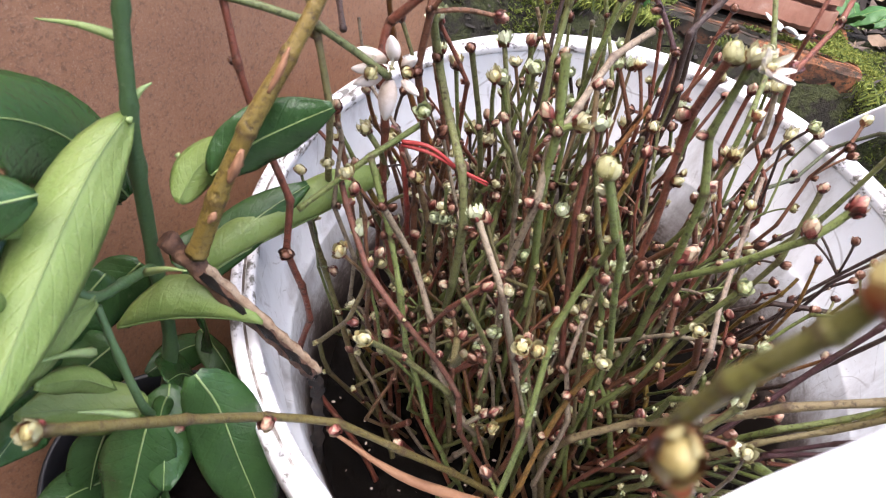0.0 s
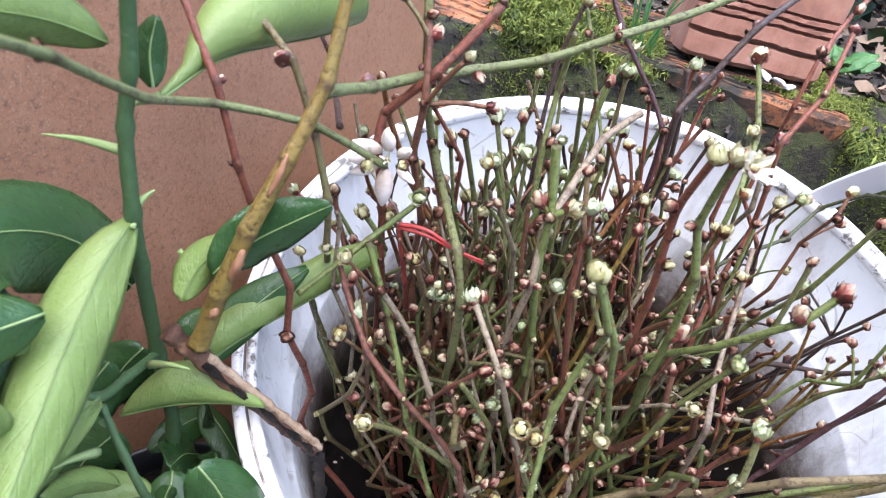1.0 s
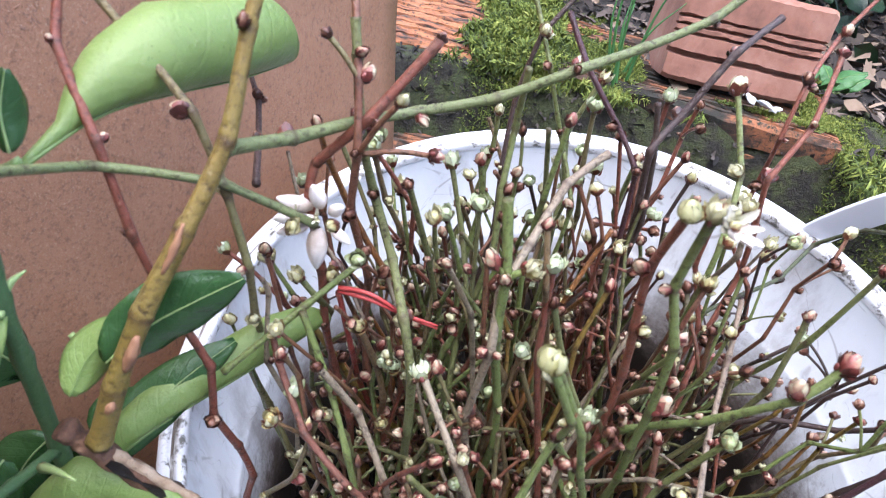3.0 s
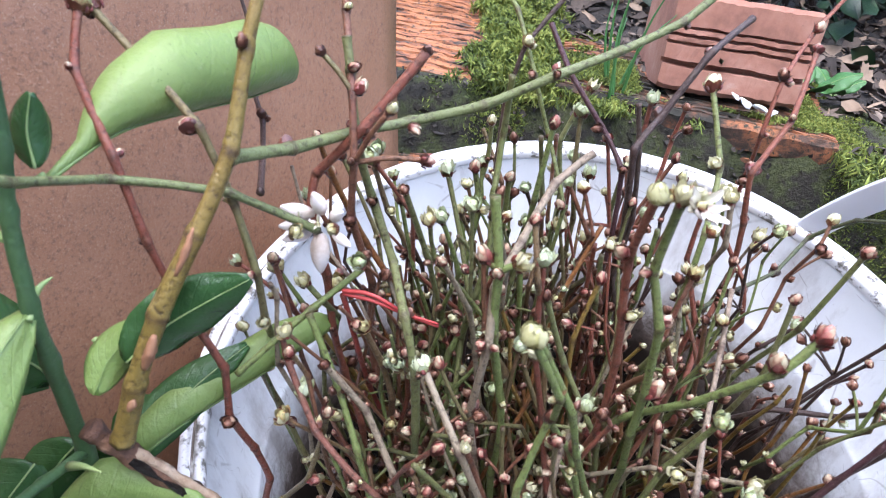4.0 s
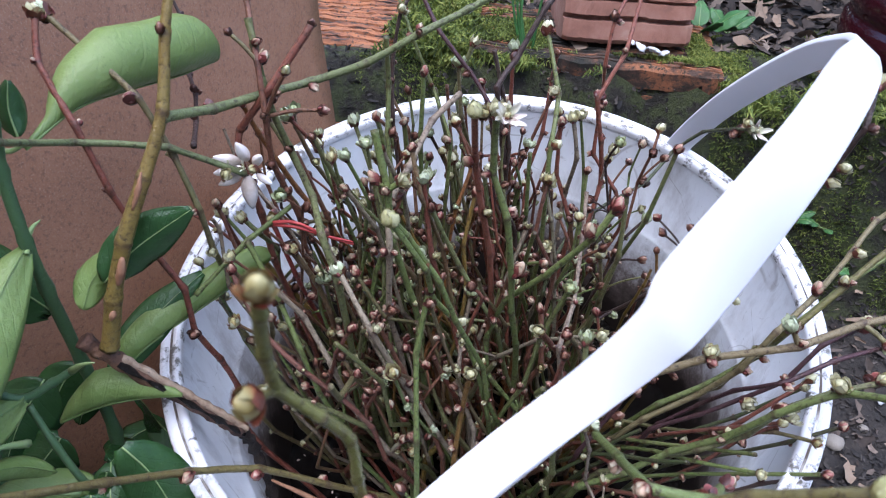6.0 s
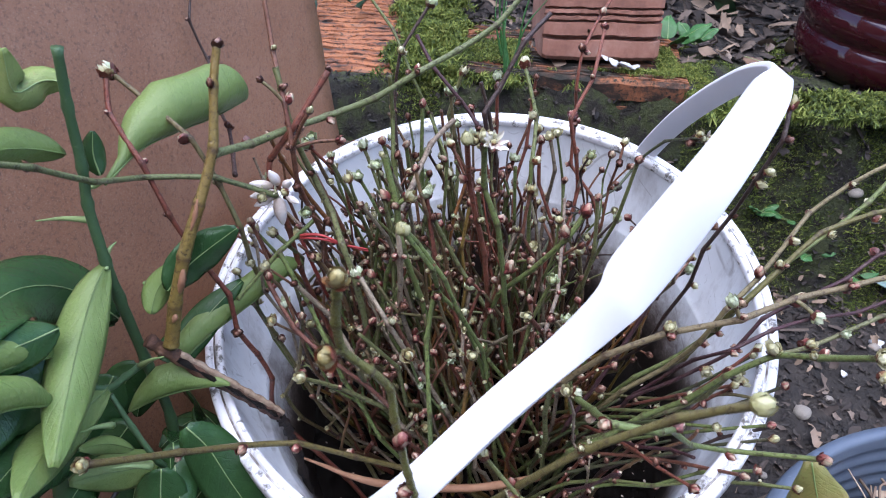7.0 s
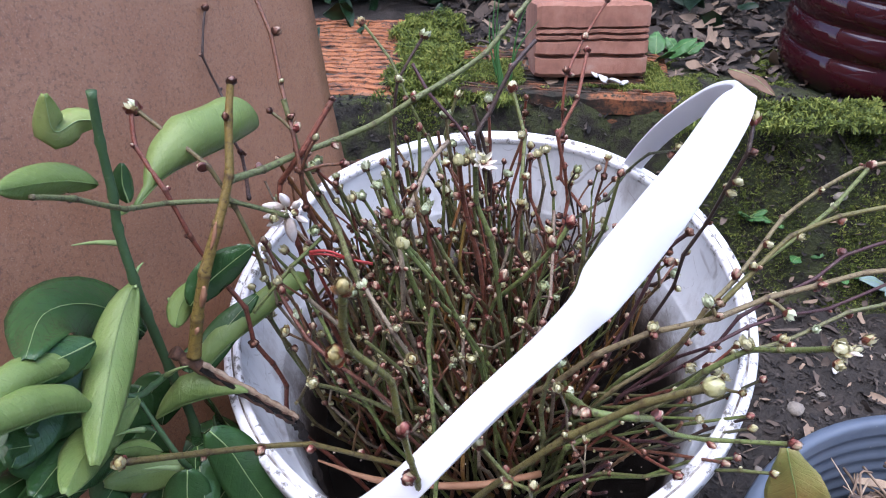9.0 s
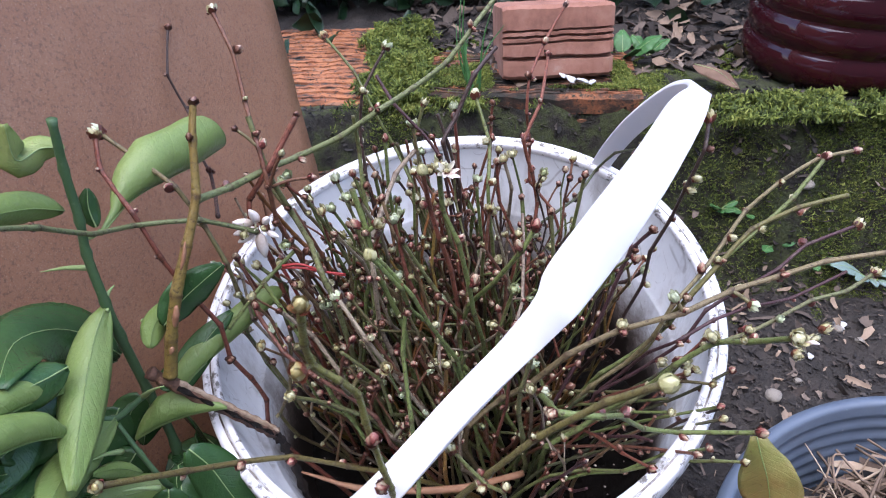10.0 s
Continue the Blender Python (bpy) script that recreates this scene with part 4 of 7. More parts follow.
# ---------------------------------------------------------------- single branches that stand out of the bundle
OCHRE_THICK = make_bark("ochre_scarred_bark", [(0.1, (0.30, 0.255, 0.075)), (0.47, (0.31, 0.230, 0.058)), (0.50, (0.13, 0.060, 0.030)), (0.53, (0.30, 0.205, 0.052)), (0.66, (0.31, 0.235, 0.060)), (0.68, (0.13, 0.060, 0.030)), (0.71, (0.30, 0.22, 0.06))])
RED_BRIGHT = make_bark("bright_red_bark", [(0.1, (0.42, 0.07, 0.045)), (0.9, (0.33, 0.06, 0.05))])
DARK_GREEN = make_bark("dark_green_bark", [(0.1, (0.090, 0.125, 0.045)), (0.9, (0.110, 0.100, 0.055))])
PURPLE = make_bark("purple_bark", [(0.1, (0.110, 0.045, 0.055)), (0.9, (0.085, 0.040, 0.045))])
PALE_GREEN = make_bark("grey_green_bark", [(0.1, (0.235, 0.275, 0.115)), (0.5, (0.20, 0.235, 0.090)), (0.9, (0.22, 0.20, 0.10))])
OLIVE_STOUT = make_bark("olive_stout_bark", [(0.1, (0.22, 0.22, 0.060)), (0.5, (0.20, 0.19, 0.055)), (0.9, (0.21, 0.17, 0.065))])
OLIVE_PALE = make_bark("pale_olive_bark", [(0.1, (0.29, 0.27, 0.115)), (0.5, (0.30, 0.24, 0.12)), (0.9, (0.27, 0.20, 0.11))])
OCHRE_G = make_bark("ochre_green_bark", [(0.1, (0.20, 0.165, 0.05)), (0.9, (0.17, 0.115, 0.05))])
branch([W(-0.1395, -0.0730, 0.0250), W(-0.134, -0.0690, 0.046), W(-0.1275, -0.0630, 0.067), W(-0.121, -0.053, 0.087), W(-0.1150, -0.0425, 0.1040), W(-0.1140, -0.0360, 0.115), W(-0.1120, -0.0220, 0.140)],
       0.0040, 0.0019, OCHRE_THICK, 300, "thick ochre-green branch stub with a forked side shoot and long scars", buds=("brown",), size=0.004, gap=0.022, amount=0.0008, skip=0.03, every=0.6, tip=("brown", 0.006), knob=0.35)
branch([W(-0.1150, -0.0425, 0.1040), W(-0.102, -0.016, 0.097), W(-0.087, 0.008, 0.091), W(-0.069, 0.012, 0.097), W(-0.045, 0.018, 0.107), W(-0.029, 0.024, 0.116), W(-0.010, 0.032, 0.126), W(0.002, 0.038, 0.134), W(0.014, 0.046, 0.145), W(0.029, 0.057, 0.159)],
       0.0024, 0.0015, PALE_GREEN, 301, "long green side shoot arching over the bucket with tiny buds", buds=("red", "brown", "red"), size=0.004, gap=0.021, amount=0.0012, skip=0.02)
branch([W(-0.068, -0.035, -0.163), W(-0.115, -0.039, -0.066), W(-0.111, -0.040, -0.026), W(-0.120, -0.047, 0.007), W(-0.117, -0.046, 0.024), W(-0.128, -0.049, 0.048), W(-0.135, -0.051, 0.067), W(-0.141, -0.049, 0.095), W(-0.153, -0.036, 0.112), W(-0.158, -0.024, 0.127)],
       0.0019, 0.0014, RED_SHOOT, 302, "reddish shoot with pink buds passing in front of the board", buds=("red", "brown"), size=0.0048, tip=("cream", 0.0075), skip=0.14)
branch([W(-0.062, -0.022, -0.161), W(-0.116, -0.014, -0.031), W(-0.112, -0.024, 0.024), W(-0.113, -0.036, 0.061), W(-0.118, -0.031, 0.085), W(-0.124, -0.030, 0.099), W(-0.127, -0.029, 0.108), W(-0.144, -0.023, 0.114), W(-0.159, -0.016, 0.124)],
       0.0019, 0.0014, SHOOT, 303, "olive shoot with opening buds leaning towards the board", buds=("cream", "pale", "red"), size=0.0056, tip=("green", 0.008), skip=0.16)
branch([W(-0.064, -0.002, -0.157), W(-0.103, -0.010, 0.059), W(-0.105, -0.007, 0.074), W(-0.094, -0.006, 0.087), W(-0.082, -0.005, 0.106), W(-0.075, 0.005, 0.119)],
       0.0019, 0.0019, RED_SHOOT, 304, "dark reddish shoot with a cut tip behind the bundle", buds=("brown", "red"), size=0.0036, skip=0.15, tip=("brown", 0.004))
branch([W(-0.059, 0.011, -0.155), W(-0.089, -0.005, 0.054), W(-0.089, -0.013, 0.091), W(-0.095, 0.002, 0.111), W(-0.102, 0.016, 0.129), W(-0.104, 0.029, 0.145), W(-0.114, 0.040, 0.159)],
       0.0021, 0.0014, SHOOT, 305, "tall brown shoot with pinkish buds before the board", buds=("red", "pale", "brown"), size=0.005, tip=("cream", 0.0068), skip=0.15, twigs=((0.80, (-0.5, 0.1, 0.5), 0.013, "brown", 0.004), (0.74, (0.9, 0.2, 0.1), 0.020, "red", 0.006), (0.70, (0.3, -0.1, 0.6), 0.022, "pale", 0.0045)))
branch([W(-0.099, -0.020, 0.069), W(-0.112, -0.028, 0.080), W(-0.128, -0.040, 0.092), W(-0.1414, -0.0483, 0.0949), W(-0.1440, -0.0680, 0.1060), W(-0.1420, -0.0979, 0.1310), W(-0.1420, -0.1250, 0.1500)],
       0.0016, 0.0012, PALE_GREEN, 306, "slender grey-green shoot reaching sideways across the board", buds=("brown", "pale"), size=0.003, gap=0.03, amount=0.001, skip=0.01, every=0.5)
branch([W(-0.118, -0.044, 0.026), W(-0.110, -0.038, 0.032), W(-0.101, -0.030, 0.041), W(-0.095, -0.014, 0.041), W(-0.087, 0.002, 0.041)],
       0.0013, 0.0015, GREEN_SHOOT, 307, "pale green twig crossing a rolled leaf", buds=("brown",), size=0.003, gap=0.03, amount=0.0006, every=0.3)
branch([W(-0.005, -0.033, -0.159), W(-0.039, -0.057, -0.058), W(-0.056, -0.053, -0.025), W(-0.073, -0.055, -0.002), W(-0.086, -0.052, 0.005), W(-0.094, -0.047, 0.014), W(-0.103, -0.037, 0.025), W(-0.108, -0.030, 0.032)],
       0.0015, 0.0014, RED_SHOOT, 308, "red-brown shoot with a shredded cut end leaning over the soil", buds=("red", "pale"), size=0.004, skip=0.15)
branch([W(-0.020, -0.033, -0.160), W(-0.050, -0.053, -0.074), W(-0.067, -0.048, -0.034), W(-0.079, -0.044, 0.004), W(-0.089, -0.037, 0.024), W(-0.099, -0.030, 0.044)],
       0.0015, 0.0015, GREEN_SHOOT, 309, "long straight green shoot with small nodes", buds=("brown",), size=0.003, skip=0.16, every=0.5)
branch([W(-0.039, -0.013, -0.158), W(-0.071, 0.002, -0.056), W(-0.081, -0.010, -0.009), W(-0.086, -0.023, 0.028), W(-0.091, -0.019, 0.044)],
       0.0013, 0.0013, RED_BRIGHT, 310, "bright red thin shoot stripped of bark", buds=("red",), size=0.003, skip=0.2)
branch([W(0.017, -0.019, -0.155), W(-0.012, -0.049, -0.060), W(-0.032, -0.053, -0.013), W(-0.041, -0.058, 0.020), W(-0.054, -0.052, 0.030), W(-0.060, -0.042, 0.041)],
       0.0015, 0.0015, PALE_SHOOT, 311, "pale tan zigzag shoot with opening buds", buds=("cream", "red"), size=0.0055, skip=0.15, tip=("green", 0.0085), gap=0.035, amount=0.0005)
branch([W(0.017, 0.007, -0.150), W(0.005, -0.023, -0.054), W(0.001, -0.022, -0.018), W(0.002, -0.025, 0.010), W(0.011, -0.036, 0.036), W(0.021, -0.043, 0.053), W(0.029, -0.050, 0.069), W(0.035, -0.048, 0.084)],
       0.0015, 0.0016, GREEN_SHOOT, 312, "green shoot reaching out sideways to a pink tip bud", buds=("red", "red"), size=0.005, skip=0.15, tip=("red", 0.0075), gap=0.03, amount=0.001)
branch([W(0.028, 0.063, -0.140), W(0.043, 0.014, -0.025), W(0.045, 0.026, -0.002), W(0.048, 0.036, 0.019), W(0.052, 0.044, 0.037), W(0.046, 0.043, 0.057), W(0.042, 0.041, 0.077), W(0.051, 0.057, 0.095), W(0.058, 0.075, 0.115)],
       0.0019, 0.0013, RED_SHOOT, 313, "tall red shoot with pale buds at the back of the bucket", buds=("red", "pale"), size=0.005, skip=0.15, tip=("red", 0.005))
branch([W(0.031, 0.054, -0.141), W(0.028, 0.014, -0.016), W(0.037, 0.032, -0.001), W(0.050, 0.048, 0.011), W(0.078, 0.064, 0.021), W(0.099, 0.086, 0.038), W(0.107, 0.065, 0.059), W(0.112, 0.044, 0.069)],
       0.0014, 0.0011, DARK_GREEN, 314, "dark green shoot hanging out over the rim with brown buds", buds=("brown", "brown"), size=0.005, skip=0.14, tip=("pale", 0.005))
branch([W(0.047, -0.014, -0.152), W(0.042, -0.038, -0.054), W(0.034, -0.044, -0.018), W(0.026, -0.054, 0.019), W(0.032, -0.036, 0.018), W(0.037, -0.019, 0.019), W(0.038, -0.007, 0.032), W(0.038, 0.010, 0.052)],
       0.0016, 0.0012, PALE_SHOOT, 315, "pale green shoot with pink side buds", buds=("red", "red"), size=0.005, skip=0.12, gap=0.03, amount=0.001)
branch([W(0.052, -0.001, -0.149), W(0.061, -0.040, -0.053), W(0.093, -0.045, -0.006), W(0.110, -0.048, 0.037), W(0.132, -0.024, 0.045), W(0.154, -0.001, 0.054), W(0.176, 0.007, 0.065), W(0.200, 0.016, 0.076), W(0.216, 0.018, 0.078)],
       0.0019, 0.0013, OLIVE_PALE, 316, "thin shoot with pink buds spreading out beyond the rim", buds=("red", "pale"), size=0.0045, skip=0.17, tip=("red", 0.006))
branch([W(0.060, 0.007, -0.147), W(0.069, -0.033, -0.052), W(0.103, -0.039, 0.000), W(0.120, -0.043, 0.043), W(0.141, -0.032, 0.058), W(0.158, -0.026, 0.067), W(0.169, -0.021, 0.073), W(0.184, -0.008, 0.090)],
       0.0019, 0.0014, GREEN_SHOOT, 317, "green shoot with cream buds spreading out beyond the rim", buds=("red", "cream"), size=0.005, skip=0.17, tip=("red", 0.006))
branch([W(0.053, 0.010, -0.147), W(0.076, -0.030, -0.051), W(0.103, -0.039, -0.004), W(0.117, -0.047, 0.039), W(0.138, -0.033, 0.057), W(0.164, -0.022, 0.071), W(0.180, -0.020, 0.075), W(0.195, -0.019, 0.075)],
       0.0019, 0.0015, OLIVE_STOUT, 318, "olive shoot bare at the tip leaning out over the rim", buds=("red", "pale"), size=0.0045, skip=0.19)
branch([W(0.022, -0.033, -0.157), W(0.001, -0.045, -0.069), W(0.026, -0.052, -0.026), W(0.053, -0.066, 0.016), W(0.067, -0.065, 0.027), W(0.099, -0.069, 0.044), W(0.141, -0.051, 0.049), W(0.179, -0.039, 0.050), W(0.213, -0.037, 0.052)],
       0.0023, 0.0017, OLIVE_PALE, 319, "long ochre shoot reaching far out over the rim", buds=("red", "cream", "red"), size=0.0058, skip=0.12, gap=0.027, twigs=((0.72, (-0.3, 0.1, 0.5), 0.008, "green", 0.0075), (0.76, (0.5, -0.4, -0.2), 0.010, "green", 0.0078)))
branch([W(0.056, -0.011, -0.150), W(0.074, -0.041, -0.053), W(0.090, -0.055, -0.004), W(0.103, -0.075, 0.037), W(0.140, -0.059, 0.039), W(0.176, -0.047, 0.040), W(0.193, -0.042, 0.045)],
       0.0014, 0.0010, PURPLE, 320, "slender dark purple shoot lying across the rim", buds=("red",), size=0.0035, skip=0.18)
branch([W(0.054, -0.033, -0.154), W(0.046, -0.060, -0.068), W(0.080, -0.068, -0.015), W(0.102, -0.078, 0.023), W(0.115, -0.087, 0.049), W(0.121, -0.103, 0.066), W(0.124, -0.118, 0.080)],
       0.0023, 0.0016, GREEN_SHOOT, 321, "green shoot ending in a white blossom outside the rim", buds=("cream", "red"), size=0.0062, skip=0.15, tip=("cream", 0.008))
branch([W(0.050, -0.020, -0.152), W(0.070, -0.045, -0.050), W(0.101, -0.058, 0.004), W(0.118, -0.060, 0.034), W(0.146, -0.046, 0.046), W(0.172, -0.034, 0.058), W(0.197, -0.030, 0.064)],
       0.0015, 0.0011, PURPLE, 333, "slender purple shoot with cream buds spreading out beyond the rim", buds=("cream", "red"), size=0.0058, skip=0.17, gap=0.018, tip=("cream", 0.0070))
branch([W(0.040, -0.028, -0.156), W(0.058, -0.056, -0.058), W(0.094, -0.074, 0.000), W(0.112, -0.078, 0.030), W(0.142, -0.068, 0.038), W(0.172, -0.060, 0.042), W(0.200, -0.050, 0.050)],
       0.0017, 0.0012, PALE_GREEN, 334, "grey-green shoot with opening buds spreading out beyond the rim", buds=("cream", "green", "red"), size=0.0062, skip=0.15, gap=0.016, tip=("cream", 0.0072))
branch([W(0.013, -0.063, -0.163), W(-0.010, -0.140, 0.012), W(0.004, -0.143, 0.036), W(0.019, -0.149, 0.065), W(0.031, -0.156, 0.089), W(0.039, -0.160, 0.098), W(0.047, -0.165, 0.107), W(0.053, -0.169, 0.118)],
       0.0019, 0.0016, OLIVE_STOUT, 322, "olive shoot ending in a heavy round pale bud", buds=("red", "pale"), size=0.0055, skip=0.16, gap=0.035, amount=0.0008, tip=("ball", 0.0080))
branch([W(0.036, -0.091, 0.020), W(0.031, -0.156, 0.089), W(0.064, -0.124, 0.043), W(0.088, -0.108, 0.008), W(0.113, -0.105, 0.013), W(0.122, -0.121, 0.027)],
       0.0018, 0.0013, GREEN_SHOOT, 323, "green shoot with red tip bud and a hanging spent leaf", buds=("red", "red"), size=0.005, skip=0.03, gap=0.03, amount=0.001, tip=("red", 0.006))
branch([W(0.055, -0.064, -0.160), W(0.013, -0.155, 0.038), W(0.007, -0.151, 0.044), W(0.003, -0.149, 0.046), W(-0.006, -0.145, 0.057)],
       0.0011, 0.0010, GREEN_SHOOT, 324, "short twig with three round buds low in the bucket", buds=("pale", "pale"), size=0.0055, skip=0.12, tip=("pale", 0.006))
branch([W(0.000, -0.066, -0.162), W(-0.022, -0.140, 0.000), W(-0.0270, -0.1570, 0.040), W(-0.0289, -0.1602, 0.0648), W(-0.0325, -0.1605, 0.090), W(-0.0340, -0.1600, 0.1105), W(-0.0390, -0.1625, 0.1190), W(-0.0445, -0.1645, 0.1285), W(-0.0440, -0.1675, 0.1415), W(-0.0423, -0.1698, 0.1535)],
       0.0018, 0.0014, OLIVE_STOUT, 325, "stout green shoot with swollen pale buds on red scales", buds=("red", "pale"), size=0.005, skip=0.27, gap=0.011, amount=0.0003, every=0.0, tip=("ochre", 0.0072), twigs=((0.87, (-0.25, -0.70, 0.50), 0.006, "ochre", 0.0075), (0.72, (0.05, -0.2, 0.9), 0.003, "red", 0.0070), (0.62, (-0.5, -0.3, 0.6), 0.003, "red", 0.006)))
branch([W(0.013, -0.037, -0.158), W(-0.020, -0.060, -0.095), W(-0.0600, -0.0780, -0.0480), W(-0.0840, -0.0880, -0.0240), W(-0.0995, -0.0985, -0.0070), W(-0.1080, -0.1050, -0.0010), W(-0.1214, -0.1214, 0.0180), W(-0.1300, -0.1360, 0.0350), W(-0.1363, -0.1477, 0.0495)],
       0.0020, 0.0017, OCHRE_G, 326, "crooked olive twig over the rim with a pale end bud", buds=("red", "red"), size=0.0052, skip=0.13, gap=0.03, amount=0.0008, tip=("cream", 0.0075))
branch([W(0.043, -0.005, -0.150), W(0.048, -0.046, -0.066), W(0.065, -0.038, -0.016), W(0.076, -0.035, 0.017), W(0.083, -0.033, 0.051), W(0.094, -0.035, 0.070)],
       0.0016, 0.0013, PURPLE, 327, "dark reddish shoot behind the handle with a brown bud", buds=("red", "brown"), size=0.005, skip=0.13, tip=("brown", 0.005))
branch([W(0.070, 0.037, -0.141), W(0.098, -0.015, -0.006), W(0.103, -0.021, 0.052), W(0.105, -0.028, 0.083), W(0.108, -0.036, 0.107), W(0.114, -0.025, 0.122)],
       0.0014, 0.0012, DARK_SHOOT, 328, "dark shoot with pale tip buds half hidden by the handle", buds=("brown", "pale"), size=0.005, skip=0.15, tip=("cream", 0.0075), twigs=((0.86, (0.3, -0.2, 0.6), 0.006, "pale", 0.006),))
branch([W(-0.032, 0.052, -0.146), W(-0.021, 0.030, 0.032), W(-0.031, 0.041, 0.076), W(-0.042, 0.045, 0.101), W(-0.052, 0.058, 0.117), W(-0.066, 0.070, 0.133)],
       0.0012, 0.0010, GREEN_SHOOT, 329, "thin green shoot with a pink tip bud", buds=("red", "brown"), size=0.004, skip=0.2, tip=("cream", 0.0065))
branch([W(-0.051, 0.045, -0.148), W(-0.047, 0.035, 0.038), W(-0.050, 0.043, 0.080), W(-0.046, 0.048, 0.108), W(-0.041, 0.050, 0.125), W(-0.033, 0.055, 0.131)],
       0.0013, 0.0010, DARK_SHOOT, 330, "grey twig with green buds at the back of the bundle", buds=("pale", "brown"), size=0.004, skip=0.2, tip=("green", 0.0068))
branch([W(0.030, 0.085, -0.136), W(0.067, 0.050, 0.004), W(0.055, 0.056, 0.031), W(0.046, 0.063, 0.062), W(0.047, 0.055, 0.095), W(0.049, 0.070, 0.114), W(0.068, 0.089, 0.138)],
       0.0015, 0.0010, RED_SHOOT, 331, "red shoot standing tall at the back of the bucket", buds=("red", "brown"), size=0.004, skip=0.18, tip=("brown", 0.004))
branch([W(-0.113, -0.028, 0.085), W(-0.136, 0.030, 0.080), W(-0.150, 0.066, 0.082), W(-0.1590, 0.0880, 0.0915), W(-0.1668, 0.0875, 0.1139), W(-0.1678, 0.0884, 0.1214), W(-0.1633, 0.1035, 0.1297)],
       0.0013, 0.0009, DARK_SHOOT, 332, "crooked dark twig leaning on the board", buds=("brown",), size=0.004, skip=0.02, tip=("brown", 0.0055))
branch([W(-0.046, 0.005, -0.155), W(-0.064, -0.034, 0.028), W(-0.078, -0.005, 0.047), W(-0.088, 0.003, 0.067), W(-0.091, 0.000, 0.097), W(-0.098, 0.005, 0.120)],
       0.0021, 0.0019, SHOOT, 333, "brown shoot with clustered buds rising behind the red strip", buds=("red", "brown"), size=0.004, skip=0.12)
branch([W(-0.011, -0.003, -0.154), W(-0.041, -0.025, 0.046), W(-0.046, -0.021, 0.073), W(-0.049, -0.020, 0.092)],
       0.0019, 0.0019, GREEN_SHOOT, 334, "green shoot topped by two opening buds inside the bundle", buds=("red", "pale"), size=0.004, skip=0.16, twigs=((0.96, (0.6, 0.0, 0.5), 0.006, "cream", 0.0075), (0.96, (-0.6, 0.0, 0.6), 0.005, "red", 0.007)))
branch([W(0.037, -0.017, -0.153), W(-0.013, -0.060, 0.040), W(-0.025, -0.065, 0.067), W(-0.036, -0.073, 0.092)],
       0.0014, 0.0013, GREEN_SHOOT, 335, "olive shoot with a round pale bud standing upright", buds=("pale", "brown"), size=0.0045, skip=0.14, tip=("ball", 0.0068))
branch([W(0.032, -0.030, -0.156), W(-0.011, -0.050, 0.016), W(-0.025, -0.062, 0.054), W(-0.033, -0.076, 0.088), W(-0.037, -0.073, 0.092)],
       0.0015, 0.0013, GREEN_SHOOT, 336, "green shoot with a yellow-green bud inside the bundle", buds=("pale",), size=0.0045, skip=0.14, tip=("ball", 0.007))
branch([W(0.030, 0.001, -0.150), W(0.002, -0.040, 0.059), W(-0.005, -0.035, 0.086), W(-0.007, -0.038, 0.102), W(-0.007, -0.040, 0.112)],
       0.0018, 0.0016, GREEN_SHOOT, 337, "green shoot crowned with white blossom and buds", buds=("pale", "red"), size=0.0065, skip=0.16, tip=("cream", 0.008))
branch([W(0.017, 0.007, -0.150), W(-0.004, -0.030, 0.045), W(-0.010, -0.033, 0.074), W(-0.012, -0.038, 0.098), W(-0.014, -0.044, 0.114)],
       0.0019, 0.0015, RED_SHOOT, 338, "reddish shoot with fat pale buds high in the bundle", buds=("pale", "red"), size=0.006, skip=0.16, tip=("ball", 0.0068))
branch([W(-0.020, -0.007, -0.155), W(-0.045, -0.030, 0.043), W(-0.041, -0.016, 0.057), W(-0.035, 0.000, 0.072), W(-0.026, 0.012, 0.083), W(-0.019, 0.020, 0.089)],
       0.0019, 0.0017, PALE_SHOOT, 339, "long greyish shoot cut off square at the tip", buds=("brown", "red"), size=0.0045, skip=0.16)
branch([W(0.015, 0.069, -0.140), W(-0.005, 0.030, 0.067), W(-0.014, 0.039, 0.090), W(-0.025, 0.040, 0.097), W(-0.034, 0.051, 0.110), W(-0.039, 0.056, 0.116)],
       0.0014, 0.0012, PURPLE, 340, "purple grey forked twig at the back of the bundle", buds=("brown",), size=0.004, skip=0.18)
branch([W(0.044, 0.048, -0.141), W(0.017, 0.000, 0.061), W(0.019, 0.010, 0.077), W(0.019, 0.024, 0.100), W(0.014, 0.033, 0.111)],
       0.0016, 0.0012, GREEN_SHOOT, 341, "green shoot with buds rising behind the bundle", buds=("pale", "cream"), size=0.0065, skip=0.17, tip=("pale", 0.0085))
branch([W(0.028, 0.063, -0.140), W(-0.002, 0.030, 0.075), W(0.001, 0.039, 0.094), W(0.009, 0.045, 0.108), W(0.027, 0.061, 0.127)],
       0.0019, 0.0015, DARK_SHOOT, 342, "dark twig with rough bark leaning outwards", buds=("brown", "red"), size=0.0045, skip=0.18)
# the peeled piece of old wood that lies over the rim
rng = random.Random(77)
log = thing("dead_branch", "peeling dead branch piece leaning over the bucket rim", "branch")
ends = (W(-0.1490, -0.0730, 0.0280), W(-0.1400, -0.0715, 0.0160), W(-0.1250, -0.0680, -0.0045), W(-0.1110, -0.0650, -0.0235), W(-0.1025, -0.0634, -0.0351))
v, f = tube(smooth_path(ends, 8), [0.0031 + 0.0004 * math.sin(i * 1.7) for i in range(33)], 12, 0.12, rng)
part_mesh("wood", mesh_from("wood", v, f), DEADWOOD, log)
